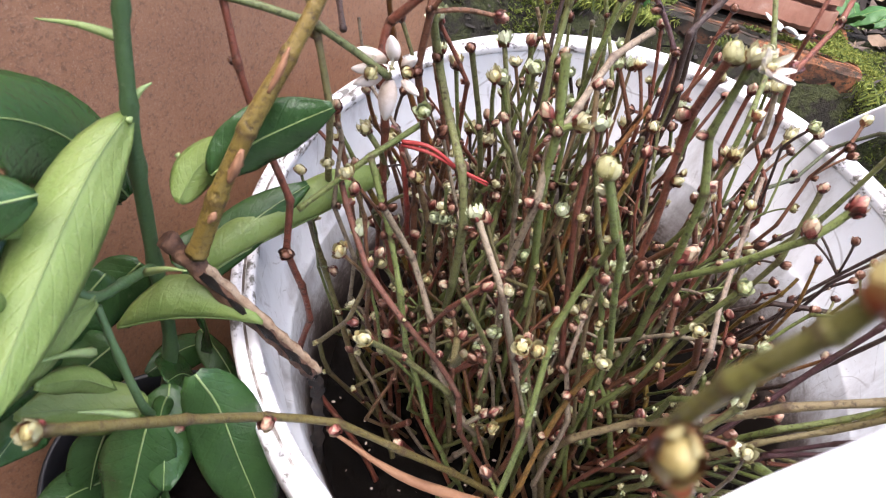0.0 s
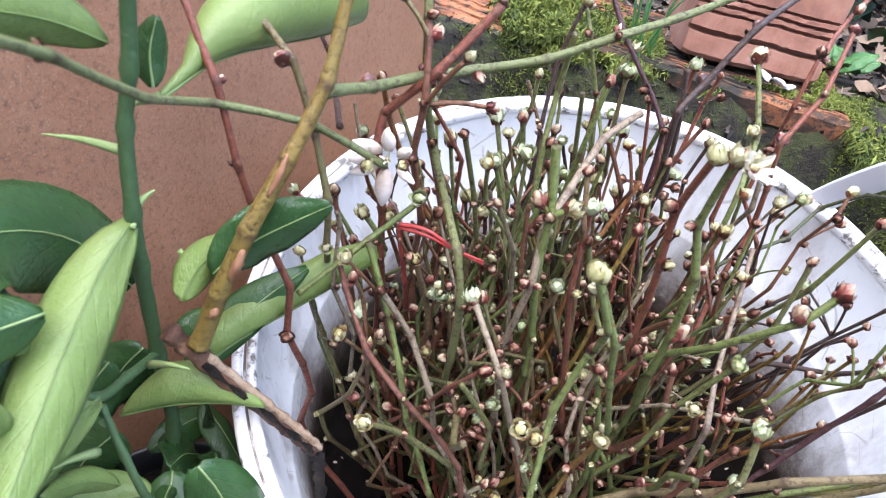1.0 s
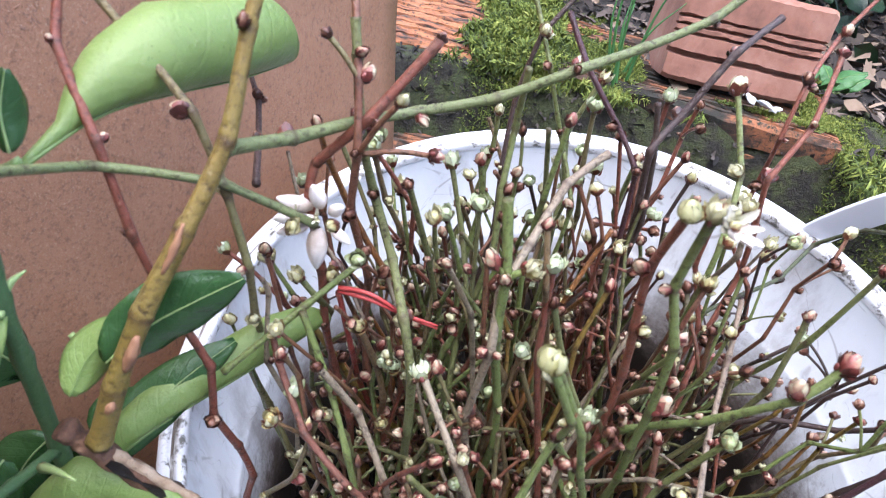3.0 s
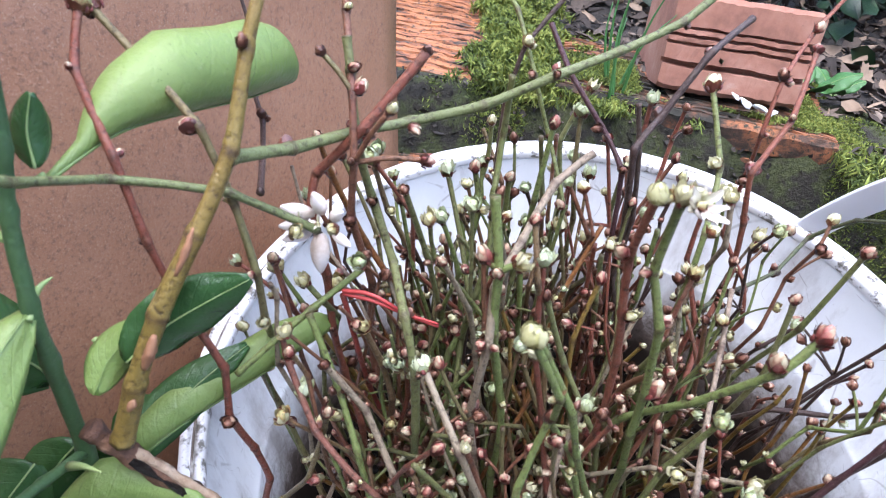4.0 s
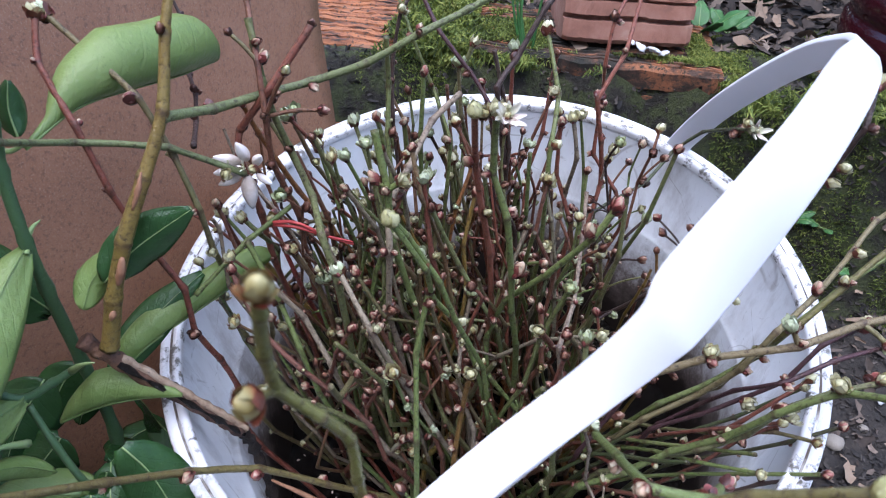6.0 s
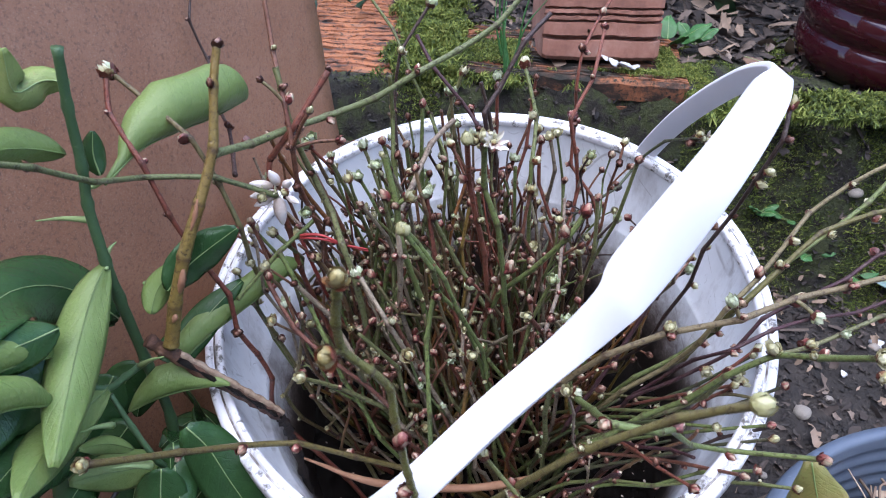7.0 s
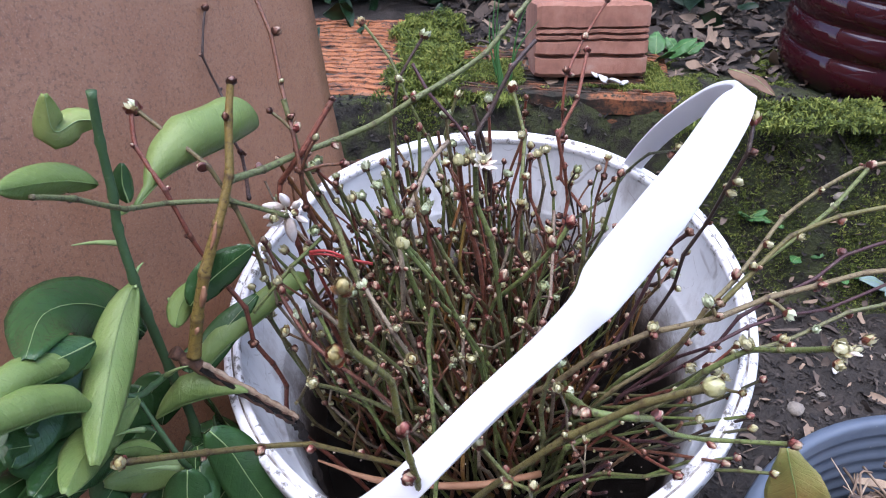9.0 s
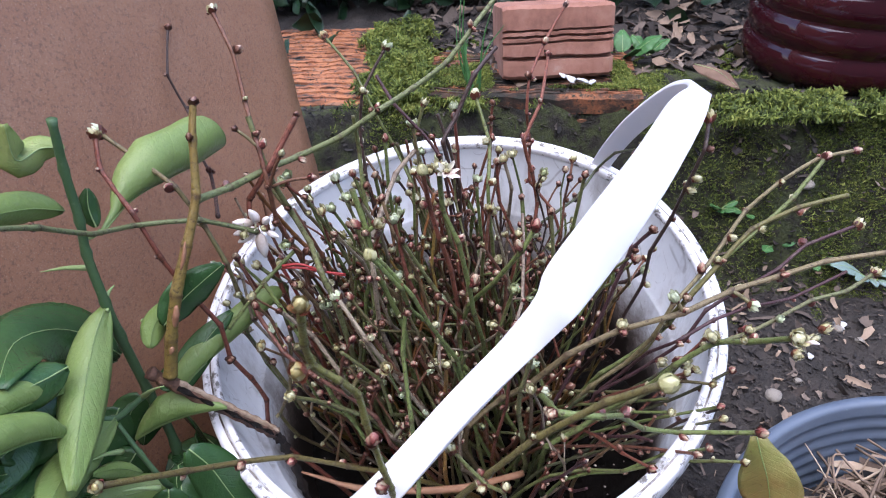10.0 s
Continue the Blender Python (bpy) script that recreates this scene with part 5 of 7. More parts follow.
v, f = tube(smooth_path([q + Vector((0.0021, 0.0002, 0.0017)) for q in ends[1:]], 8), [0.0016 + 0.0003 * math.sin(i * 2.1) for i in range(25)], 7, 0.18, rng)
part_mesh("loose_bark", mesh_from("loose_bark", v, f), PEEL, log, "pale peeling strip of bark")
# a solid near-black strip stands in for the shade of the hollow
v, f = tube(smooth_path([q + Vector((0.0017, -0.0024, 0.0008)) for q in ends[1:]], 8), [0.0010 + 0.0005 * math.sin(i * 1.3) for i in range(25)], 6, 0.3, rng)
part_mesh("split", mesh_from("split", v, f), WET_SOIL, log, "near-black strip painting in the shaded hollow of the wood")
v, f = tube(smooth_path([ends[-1] + Vector((-0.0006, 0.0004, 0.001)), W(-0.1010, -0.0600, -0.050), W(-0.0990, -0.0560, -0.090), W(-0.0975, -0.0530, -0.150)], 8), [0.0021 + 0.0006 * math.sin(i * 2.3) for i in range(25)], 9, 0.30, rng)
part_mesh("rotten_end", mesh_from("rotten_end", v, f), ROT, log, "dark crumbling lower end")

scar = thing("bark_scar", "torn brown scar along the thick ochre branch", "bark")
for a, b, w in ((W(-0.1275, -0.0668, 0.0640), W(-0.1302, -0.0700, 0.0540), 0.0014), (W(-0.1200, -0.0540, 0.0900), W(-0.1232, -0.0600, 0.0790), 0.0009), (W(-0.1335, -0.0720, 0.0440), W(-0.1350, -0.0735, 0.0400), 0.0010)):
    path = smooth_path([a, a.lerp(b, 0.5) + Vector((0.0003, -0.0003, 0)), b], 5)
    v, f = tube(path, [w * (0.25 + 0.9 * math.sin(math.pi * (0.08 + 0.84 * i / 10))) for i in range(11)], 7, 0.25, rng)
    part_mesh("split", mesh_from("split", v, f), SPLIT, scar)

stick = thing("broken_stick", "split reddish broken stick lying low among the branches", "stick")
path = smooth_path([BUCKET @ Vector(p) for p in ((-0.098, -0.075, -0.052), (-0.060, -0.085, -0.060), (-0.010, -0.082, -0.075), (0.030, -0.070, -0.090))], 7)
v, f = tube(path, [0.0006 + 0.0016 * min(1, i / 8) for i in range(len(path))], 8, 0.18, rng)
part_mesh("wood", mesh_from("wood", v, f), SPLIT, stick)

strip = thing("bark_strip", "thin bright red torn strip of bark hanging from a shoot", "bark strip")
for off in (0.0, 0.0012):
    path = smooth_path([W(-0.091, -0.019, 0.0445 + off), W(-0.081, -0.021, 0.0455 + off * 2), W(-0.070, -0.020, 0.0415), W(-0.059, -0.018, 0.0375 - off)], 6)
    v, f = tube(path, [0.0008 - 0.0004 * i / len(path) for i in range(len(path))], 6, 0.15, rng)
    part_mesh("strand", mesh_from("strand", v, f), STRIP, strip)

# blossom
def shut_flower():
    """A long flower bud: five petals wrapped round each other."""
    verts, faces = [], []
    for i in range(11):
        z = i / 10
        r = 0.20 * max(0.04, math.sin(math.pi * (0.06 + 0.90 * z ** 0.85))) ** 0.8
        for k in range(20):
            a = 2 * math.pi * k / 20 + 0.7 * z
            verts.append(((r * (1 + 0.10 * abs(math.sin(2.5 * a)))) * math.cos(a), (r * (1 + 0.10 * abs(math.sin(2.5 * a)))) * math.sin(a), z))
    for i in range(10):
        for k in range(20):
            a, b = i * 20 + k, i * 20 + (k + 1) % 20
            faces.append((a, b, b + 20, a + 20))
    faces.append(tuple(range(200, 220)))
    me = with_values(mesh_from("petal", verts, faces), "tint", [0.15 + 0.7 * q[2] for q in verts])
    me.materials.append(PETAL_PINK)
    return me


SHUT = shut_flower()
rng = random.Random(5)
for lab, p, d, size, n in (("cluster of white drooping blossom on a shoot", W(-0.098, -0.023, 0.074), (-0.3, -0.7, 0.6), 0.0026, 4),
                           ("white blossom opening on a shoot", W(-0.004, -0.043, 0.113), (0.2, -0.6, 0.8), 0.0054, 9),
                           ("white blossom hanging beside the bucket", W(0.114, 0.043, 0.069), (0.3, -0.6, 0.5), 0.0055, 5),
                           ("white blossom at the end of a shoot outside the rim", W(0.127, -0.119, 0.079), (0.8, -0.3, -0.2), 0.0045, 3)):
    t = thing("blossom", lab, "flower", "white blossom")
    add_flower(t, p, d, size, rng, n, 0.75)
    for k in range(3):
        q = p + Vector((rng.uniform(-1, 1), rng.uniform(-1, 1), rng.uniform(-0.6, 0.5))) * 0.007
        add_bud(t, q, (rng.uniform(-1, 1), -0.4, rng.uniform(0.0, 1)), 0.0052, rng.choice(("cream", "pale")), rng)
# the long drooping petals below the cluster
t = thing("blossom", "long white petals drooping from a shoot", "flower", "white blossom")
for p, d, s in ((W(-0.0985, -0.0195, 0.0680), (0.05, -0.1, -1), 0.0145), (W(-0.1010, -0.0165, 0.0720), (-0.9, -0.3, 0.30), 0.0105), (W(-0.1015, -0.0175, 0.0690), (-0.85, -0.35, 0.0), 0.0100),
                (W(-0.1015, -0.0175, 0.0665), (-0.8, -0.3, -0.30), 0.0095), (W(-0.0985, -0.0165, 0.0730), (-0.15, -0.4, 0.9), 0.0110), (W(-0.0955, -0.0175, 0.0725), (0.45, -0.5, 0.7), 0.0090), (W(-0.0950, -0.0185, 0.0680), (0.8, -0.4, -0.2), 0.0075)):
    part_mesh("petal", SHUT, None, t, "shut white flower bud", aim(p, d, s, 1.5))


def side_group():
    """Shoots that lean low towards the open side of the bucket."""
    rng = random.Random(58)
    for i in range(24):
        bx, by = rng.uniform(0.0, 0.070), rng.uniform(-0.090, 0.0)
        tx, ty, tz = rng.uniform(0.050, 0.135), rng.uniform(-0.125, -0.050), rng.uniform(-0.080, 0.015)
        p0, p3 = Vector((bx, by, SOIL_D - 0.004)), Vector((tx, ty, max(tz, 0.010) if math.hypot(tx, ty) > 0.122 else tz))
        p1, p2 = p0.lerp(p3, 0.35) + Vector((-0.012, 0.004, 0.020)), p0.lerp(p3, 0.7) + Vector((-0.004, 0.002, 0.012))
        bark = rng.choice((PURPLE, RED_SHOOT, GREEN_SHOOT, DARK_GREEN, SHOOT, DARK_SHOOT))
        branch([BUCKET @ p for p in (p0, p1, p2, p3)], 0.0015, 0.0010, bark, 5000 + i, "thin leafless shoot with small buds leaning towards the open side", ("red", "brown", "pale"),
               0.0036, rng.choice((("red", 0.0045), ("pale", 0.005), ("cream", 0.005), None, None)), 0.022, 0.0018, skip=0.09)


side_group()


def wall_group():
    """A few single shoots that rise near the open inner wall."""
    rng = random.Random(91)
    for i in range(10):
        bx, by = rng.uniform(0.050, 0.085), rng.uniform(-0.030, 0.055)
        tx, ty, tz = bx + rng.uniform(0.005, 0.030), by + rng.gauss(0.0, 0.018), rng.uniform(-0.035, 0.030)
        if math.hypot(tx, ty) > 0.118:
            continue
        p0, p3 = Vector((bx, by, SOIL_D - 0.004)), Vector((tx, ty, tz))
        mid = p0.lerp(p3, 0.5) + Vector((rng.gauss(0, 0.006), rng.gauss(0, 0.006), 0))
        bark, lab = rng.choice(((RED_SHOOT, "reddish"), (GREEN_SHOOT, "green"), (OCHRE, "ochre"), (SHOOT, "olive"), (DARK_SHOOT, "dark brown")))
        branch([BUCKET @ p for p in (p0, mid, p3)], 0.0014, 0.0009, bark, 8000 + i, lab + " thin leafless shoot standing near the bucket wall", ("brown", "red", "brown"), 0.0032,
               rng.choice((("brown", 0.0038), ("red", 0.004), None)), 0.020, 0.0026, skip=0.06)


wall_group()


# ---------------------------------------------------------------- citrus seedling beside the bucket
LEAF_YP = make_leaf_mat("leaf_torn", (0.24, 0.34, 0.08), (0.36, 0.42, 0.15), (0.40, 0.33, 0.14), 0.5)


def leaf(parent, pts, width, face, material, label, fold=20, curl=0.3, twist=0, wave=0.07, blunt=0.75, base=0.82):
    """A leaf blade along a midrib, folded in a V and rolled at its sides, facing roughly one way; its midrib and stalk are parts of it."""
    rng = random.Random(int(abs(pts[0].x * 9e4 + pts[-1].z * 7e4)))
    o = pts[0].copy()
    n, m = 16, 10
    path = smooth_path([p - o for p in pts], 6)
    # even steps
    ln = [0.0]
    for a, b in zip(path, path[1:]):
        ln.append(ln[-1] + (b - a).length)
    total = ln[-1]

    def at(s):
        x = s * total
        for i in range(len(ln) - 1):
            if ln[i + 1] >= x:
                return path[i].lerp(path[i + 1], (x - ln[i]) / max(1e-9, ln[i + 1] - ln[i]))
        return path[-1]

    verts, faces = [], []
    half = width * 0.5 * (1 + 0.55 * curl)
    mid = []
    for i in range(n + 1):
        s = i / n
        p = at(s)
        t = (at(min(1, s + 0.03)) - at(max(0, s - 0.03))).normalized()
        nn = Vector(face)
        nn = (nn - t * nn.dot(t)).normalized()
        nn.rotate(Matrix.Rotation(radians(twist), 3, t))
        side = t.cross(nn).normalized()
        w = half * max(0.03, math.sin(math.pi * (0.04 + 0.93 * s ** base)) ** blunt)
        mid.append(p + nn * 0.0003)
        for k in range(m + 1):
            u = k / m * 2 - 1
            # arc length abs(u) * w bent by curl
            a0 = radians(fold) * 0.6
            if curl > 0.01:
                c = curl * 1.5
                x = w * (math.sin(a0 + c * abs(u)) - math.sin(a0)) / c
                z = w * (math.cos(a0) - math.cos(a0 + c * abs(u))) / c
            else:
                x, z = w * abs(u) * math.cos(a0), w * abs(u) * math.sin(a0)
            z += wave * width * noise.noise((s * 5, u * 1.5, o.x * 90)) * abs(u) * 2
            verts.append(p + side * math.copysign(x, u) - nn * z)
    c = m + 1
    for i in range(n):
        for k in range(m):
            faces.append((i * c + k, i * c + k + 1, (i + 1) * c + k + 1, (i + 1) * c + k))
    me = mesh_from("leaf", verts, faces)
    uv = me.uv_layers.new(name="leaf")
    for lp in me.loops:
        row, k = divmod(lp.vertex_index, c)
        uv.data[lp.index].uv = (k / m, row / n)
    blade = part_mesh("leaf", me, material, parent, label, Matrix.Translation(o))
    sol = blade.modifiers.new("thickness", "SOLIDIFY")
    sol.thickness, sol.offset = 0.00035, 0
    v, f = tube(mid, [0.00036 * (1 - 0.75 * i / n) for i in range(n + 1)], 5)
    part_mesh("midrib", mesh_from("midrib", v, f), VEIN_PALE if material in (LEAF_PALE, LEAF_YELLOW) else VEIN, blade)
    return blade


def rolled_leaf(parent, pts, heights, face, material, label, lo=-105, hi=135, wave=0.06):
    """A leaf rolled lengthwise: a scroll that stands on its midrib, which runs along pts, bulging towards face. heights: (place 0..1, height) rows."""
    o = Vector(pts[0])
    path = smooth_path([Vector(q) - o for q in pts], 7)
    n, m = len(path) - 1, 14
    verts, faces, mid = [], [], []
    for i, q in enumerate(path):
        s = i / n
        h = float(np.interp(s, [a for a, _ in heights], [b for _, b in heights]))
        t = (path[min(i + 1, n)] - path[max(i - 1, 0)]).normalized()
        nn = Vector(face)
        nn = (nn - t * nn.dot(t)).normalized()
        up = nn.cross(t).normalized()
        if up.z < 0:
            up = -up
        for k in range(m + 1):
            a = radians(lo + (hi - lo) * k / m)
            r = 0.5 * h * (1 + wave * noise.noise((s * 4, k * 0.35, o.x * 90)))
            verts.append(q + up * h * 0.5 + (nn * math.cos(a) * 0.85 + up * math.sin(a)) * r)
        mid.append(q + nn * (h * 0.06 + 0.0003))
    c = m + 1
    for i in range(n):
        for k in range(m):
            faces.append((i * c + k, i * c + k + 1, (i + 1) * c + k + 1, (i + 1) * c + k))
    me = mesh_from("leaf", verts, faces)
    uv = me.uv_layers.new(name="leaf")
    for lp in me.loops:
        row, k = divmod(lp.vertex_index, c)
        uv.data[lp.index].uv = (0.5 + 0.5 * k / m, row / n)
    blade = part_mesh("leaf", me, material, parent, label, Matrix.Translation(o))
    sol = blade.modifiers.new("thickness", "SOLIDIFY")
    sol.thickness, sol.offset = 0.00035, 0
    v, f = tube(mid, [0.0006 * (1 - 0.7 * i / n) for i in range(n + 1)], 6)
    part_mesh("midrib", mesh_from("midrib", v, f), VEIN_PALE if material in (LEAF_PALE, LEAF_YELLOW) else VEIN, blade)
    return blade


def plant_stem(parent, pts, r0, r1):
    rng = random.Random(len(pts))
    path = smooth_path(pts, 6)
    n = len(path)
    v, f = tube(path, [(r0 + (r1 - r0) * i / n) * (1.0 + (0.22 if i % 6 == 0 else 0)) for i in range(n)], 9, 0.06, rng)
    return part_mesh("stem", mesh_from("stem", v, f), CITRUS, parent)


def thorn(parent, a, b):
    path = smooth_path([a, a.lerp(b, 0.5) + Vector((0, 0, 0.001)), b], 4)
    v, f = tube(path, [0.0015 * (1 - 0.85 * i / 8) for i in range(9)], 6)
    return part_mesh("thorn", mesh_from("thorn", v, f), VEIN, parent, "pale green thorn")


def petiole(parent, a, b, r=0.0009):
    v, f = tube(smooth_path([a, a.lerp(b, 0.5) + Vector((0, 0, -0.0012)), b], 4), [r] * 9, 6)
    return part_mesh("leaf_stalk", mesh_from("leaf_stalk", v, f), VEIN, parent)


plant = thing("citrus_seedling", "young thorny citrus plant with curled leaves beside the bucket", "plant")
leaf(plant, [W(-0.156, -0.071, 0.069), W(-0.157, -0.086, 0.064), W(-0.155, -0.108, 0.057), W(-0.151, -0.131, 0.051), W(-0.147, -0.148, 0.048)], 0.0185, (0.47, -0.58, 0.66), LEAF_PALE, "big pale folded leaf", 26, 0.45, 0)
leaf(plant, [W(-0.171, -0.055, 0.022), W(-0.175, -0.066, 0.048), W(-0.179, -0.080, 0.065), W(-0.180, -0.099, 0.076), W(-0.168, -0.129, 0.084)], 0.0293, (0.51, -0.62, 0.59), LEAF_DARK, "broad dark leaf", 12, 0.25, 25)
leaf(plant, [W(-0.162, -0.060, 0.113), W(-0.167, -0.070, 0.121), W(-0.170, -0.083, 0.128), W(-0.172, -0.100, 0.136)], 0.0133, (0.55, -0.70, 0.46), LEAF_PALE, "pale leaf", 25, 0.4, -10)
rolled_leaf(plant, [W(-0.1535, -0.0570, 0.0975), W(-0.1460, -0.0360, 0.1015), W(-0.1385, -0.0150, 0.0985), W(-0.1305, 0.0080, 0.0935), W(-0.1235, 0.0310, 0.0900)], [(0, 0.001), (0.14, 0.0035), (0.30, 0.0150), (0.46, 0.0220), (0.84, 0.0225), (0.95, 0.0195), (1, 0.0125)], (0.40, -0.85, 0.35), LEAF_PALE, "pale leaf rolled lengthwise along its midrib")
leaf(plant, [W(-0.152, -0.060, 0.104), W(-0.153, -0.058, 0.112), W(-0.152, -0.055, 0.120)], 0.0094, (0.46, -0.74, 0.48), LEAF_DARK, "small curled dark leaf", 30, 0.7, 0)
leaf(plant, [W(-0.136, -0.068, 0.053), W(-0.128, -0.061, 0.061), W(-0.118, -0.056, 0.068), W(-0.108, -0.051, 0.074)], 0.0171, (0.34, -0.72, 0.60), LEAF_DARK, "rounded dark leaf", 15, 0.15, 20)
leaf(plant, [W(-0.143, -0.074, 0.045), W(-0.141, -0.068, 0.052), W(-0.137, -0.064, 0.057), W(-0.132, -0.060, 0.062)], 0.0109, (0.39, -0.68, 0.62), LEAF_PALE, "pale underside of a folded leaf", 20, 0.5, 0)
rolled_leaf(plant, [W(-0.1440, -0.0690, 0.0040), W(-0.1330, -0.0560, 0.0110), W(-0.1150, -0.0340, 0.0150), W(-0.0950, -0.0078, 0.0185)], [(0, 0.003), (0.2, 0.0090), (0.5, 0.0130), (0.8, 0.0125), (0.94, 0.0090), (1, 0.003)], (0.35, -0.70, 0.60), LEAF_PALE, "pale leaf rolled lengthwise over the rim")
rolled_leaf(plant, [W(-0.1635, -0.0830, -0.0095), W(-0.1500, -0.0780, -0.0050), W(-0.1350, -0.0735, -0.0035), W(-0.1195, -0.0710, -0.0035)], [(0, 0.001), (0.12, 0.006), (0.38, 0.0140), (0.6, 0.0140), (0.85, 0.0065), (1, 0.001)], (0.30, -0.65, 0.70), LEAF_PALE, "pale leaf folded lengthwise, its back arched")
leaf(plant, [W(-0.1460, -0.0700, 0.0030), W(-0.1390, -0.0600, 0.0130), W(-0.1290, -0.0480, 0.0230), W(-0.1180, -0.0340, 0.0290)], 0.0150, (0.25, -0.55, 0.80), LEAF_DARK, "dark upper side of the rolled leaf", 20, 0.3, 10)
leaf(plant, [W(-0.129, -0.100, 0.004), W(-0.122, -0.101, -0.009), W(-0.115, -0.105, -0.027), W(-0.106, -0.110, -0.048), W(-0.099, -0.115, -0.065)], 0.0236, (0.19, -0.42, 0.89), LEAF_DARK, "dark glossy leaf", 22, 0.2, 0)
leaf(plant, [W(-0.140, -0.110, -0.012), W(-0.141, -0.115, -0.022), W(-0.142, -0.122, -0.036), W(-0.144, -0.130, -0.052)], 0.0218, (0.29, -0.34, 0.89), LEAF_DARK, "dark glossy leaf", 22, 0.2, 0)
leaf(plant, [W(-0.158, -0.106, 0.069), W(-0.162, -0.115, 0.072), W(-0.166, -0.126, 0.077), W(-0.168, -0.137, 0.082)], 0.0178, (0.54, -0.56, 0.63), LEAF_DARK, "pale leaf", 25, 0.4, 0)
rolled_leaf(plant, [W(-0.1580, -0.1266, 0.0519), W(-0.1610, -0.1373, 0.0633), W(-0.1640, -0.1494, 0.0720), W(-0.1670, -0.1608, 0.0803), W(-0.1700, -0.1673, 0.0875)], [(0, 0.004), (0.15, 0.0100), (0.40, 0.0128), (0.7, 0.0105), (0.9, 0.005), (1, 0.001)], (0.55, -0.50, 0.67), LEAF_PALE, "long pale leaf rolled lengthwise")
leaf(plant, [W(-0.155, -0.100, 0.028), W(-0.157, -0.119, 0.035), W(-0.156, -0.140, 0.043), W(-0.150, -0.162, 0.052)], 0.0165, (0.49, -0.49, 0.72), LEAF_PALE, "pale folded leaf", 20, 0.45, 0)
rolled_leaf(plant, [W(-0.1630, -0.1097, 0.0578), W(-0.1660, -0.1243, 0.0686), W(-0.1690, -0.1386, 0.0755), W(-0.1720, -0.1499, 0.0781), W(-0.1750, -0.1571, 0.0778)], [(0, 0.004), (0.18, 0.0098), (0.42, 0.0120), (0.7, 0.0100), (0.9, 0.005), (1, 0.001)], (0.56, -0.53, 0.64), LEAF_PALE, "long pale leaf rolled lengthwise")
leaf(plant, [W(-0.154, -0.055, 0.139), W(-0.160, -0.060, 0.142), W(-0.165, -0.069, 0.142), W(-0.163, -0.069, 0.157)], 0.0128, (0.53, -0.74, 0.41), LEAF_YP, "torn yellowing leaf", 30, 0.6, 0)
leaf(plant, [W(-0.145, -0.100, -0.022), W(-0.156, -0.107, -0.018), W(-0.165, -0.113, -0.013), W(-0.174, -0.120, -0.009)], 0.0165, (0.43, -0.49, 0.76), LEAF_PALE, "pale leaf", 20, 0.4, 0)
leaf(plant, [W(-0.155, -0.100, 0.029), W(-0.158, -0.109, 0.028), W(-0.158, -0.120, 0.027)], 0.0090, (0.44, -0.48, 0.76), LEAF_PALE, "pale folded leaf", 25, 0.5, 0)
leaf(plant, [W(-0.148, -0.110, 0.002), W(-0.151, -0.118, 0.017), W(-0.152, -0.130, 0.031)], 0.0070, (0.40, -0.43, 0.81), LEAF_PALE, "pale leaf", 22, 0.5, 0)
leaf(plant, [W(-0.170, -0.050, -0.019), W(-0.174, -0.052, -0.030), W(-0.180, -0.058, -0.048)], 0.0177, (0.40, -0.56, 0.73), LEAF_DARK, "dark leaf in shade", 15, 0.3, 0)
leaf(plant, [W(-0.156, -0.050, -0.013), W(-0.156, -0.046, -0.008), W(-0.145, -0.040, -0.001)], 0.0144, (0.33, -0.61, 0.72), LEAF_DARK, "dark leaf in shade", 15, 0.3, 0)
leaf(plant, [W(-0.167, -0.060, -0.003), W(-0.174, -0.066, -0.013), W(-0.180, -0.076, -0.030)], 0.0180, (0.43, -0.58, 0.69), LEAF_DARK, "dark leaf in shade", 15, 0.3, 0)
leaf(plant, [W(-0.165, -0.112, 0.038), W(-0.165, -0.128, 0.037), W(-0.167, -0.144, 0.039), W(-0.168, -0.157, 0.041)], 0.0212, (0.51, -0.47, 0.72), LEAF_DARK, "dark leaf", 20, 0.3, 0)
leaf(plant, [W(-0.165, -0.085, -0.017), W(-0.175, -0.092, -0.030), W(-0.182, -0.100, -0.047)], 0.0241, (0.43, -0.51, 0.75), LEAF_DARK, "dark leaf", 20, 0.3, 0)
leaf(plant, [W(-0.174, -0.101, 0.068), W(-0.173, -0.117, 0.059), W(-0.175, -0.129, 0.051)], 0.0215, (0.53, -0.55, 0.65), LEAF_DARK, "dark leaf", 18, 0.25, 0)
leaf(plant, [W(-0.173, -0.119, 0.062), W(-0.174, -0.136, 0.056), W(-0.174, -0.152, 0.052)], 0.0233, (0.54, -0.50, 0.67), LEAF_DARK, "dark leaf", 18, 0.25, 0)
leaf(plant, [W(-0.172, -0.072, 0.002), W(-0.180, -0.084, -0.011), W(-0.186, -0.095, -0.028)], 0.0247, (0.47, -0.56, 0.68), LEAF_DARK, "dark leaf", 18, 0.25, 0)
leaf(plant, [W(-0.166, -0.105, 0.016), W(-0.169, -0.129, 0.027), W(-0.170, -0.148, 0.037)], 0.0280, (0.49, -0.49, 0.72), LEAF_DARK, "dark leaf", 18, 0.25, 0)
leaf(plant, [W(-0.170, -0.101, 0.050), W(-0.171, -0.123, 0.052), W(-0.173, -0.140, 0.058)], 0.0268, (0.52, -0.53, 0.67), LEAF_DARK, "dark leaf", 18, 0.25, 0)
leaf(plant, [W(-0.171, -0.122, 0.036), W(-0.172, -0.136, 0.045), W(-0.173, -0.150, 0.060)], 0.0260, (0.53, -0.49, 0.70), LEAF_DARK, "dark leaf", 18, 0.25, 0)
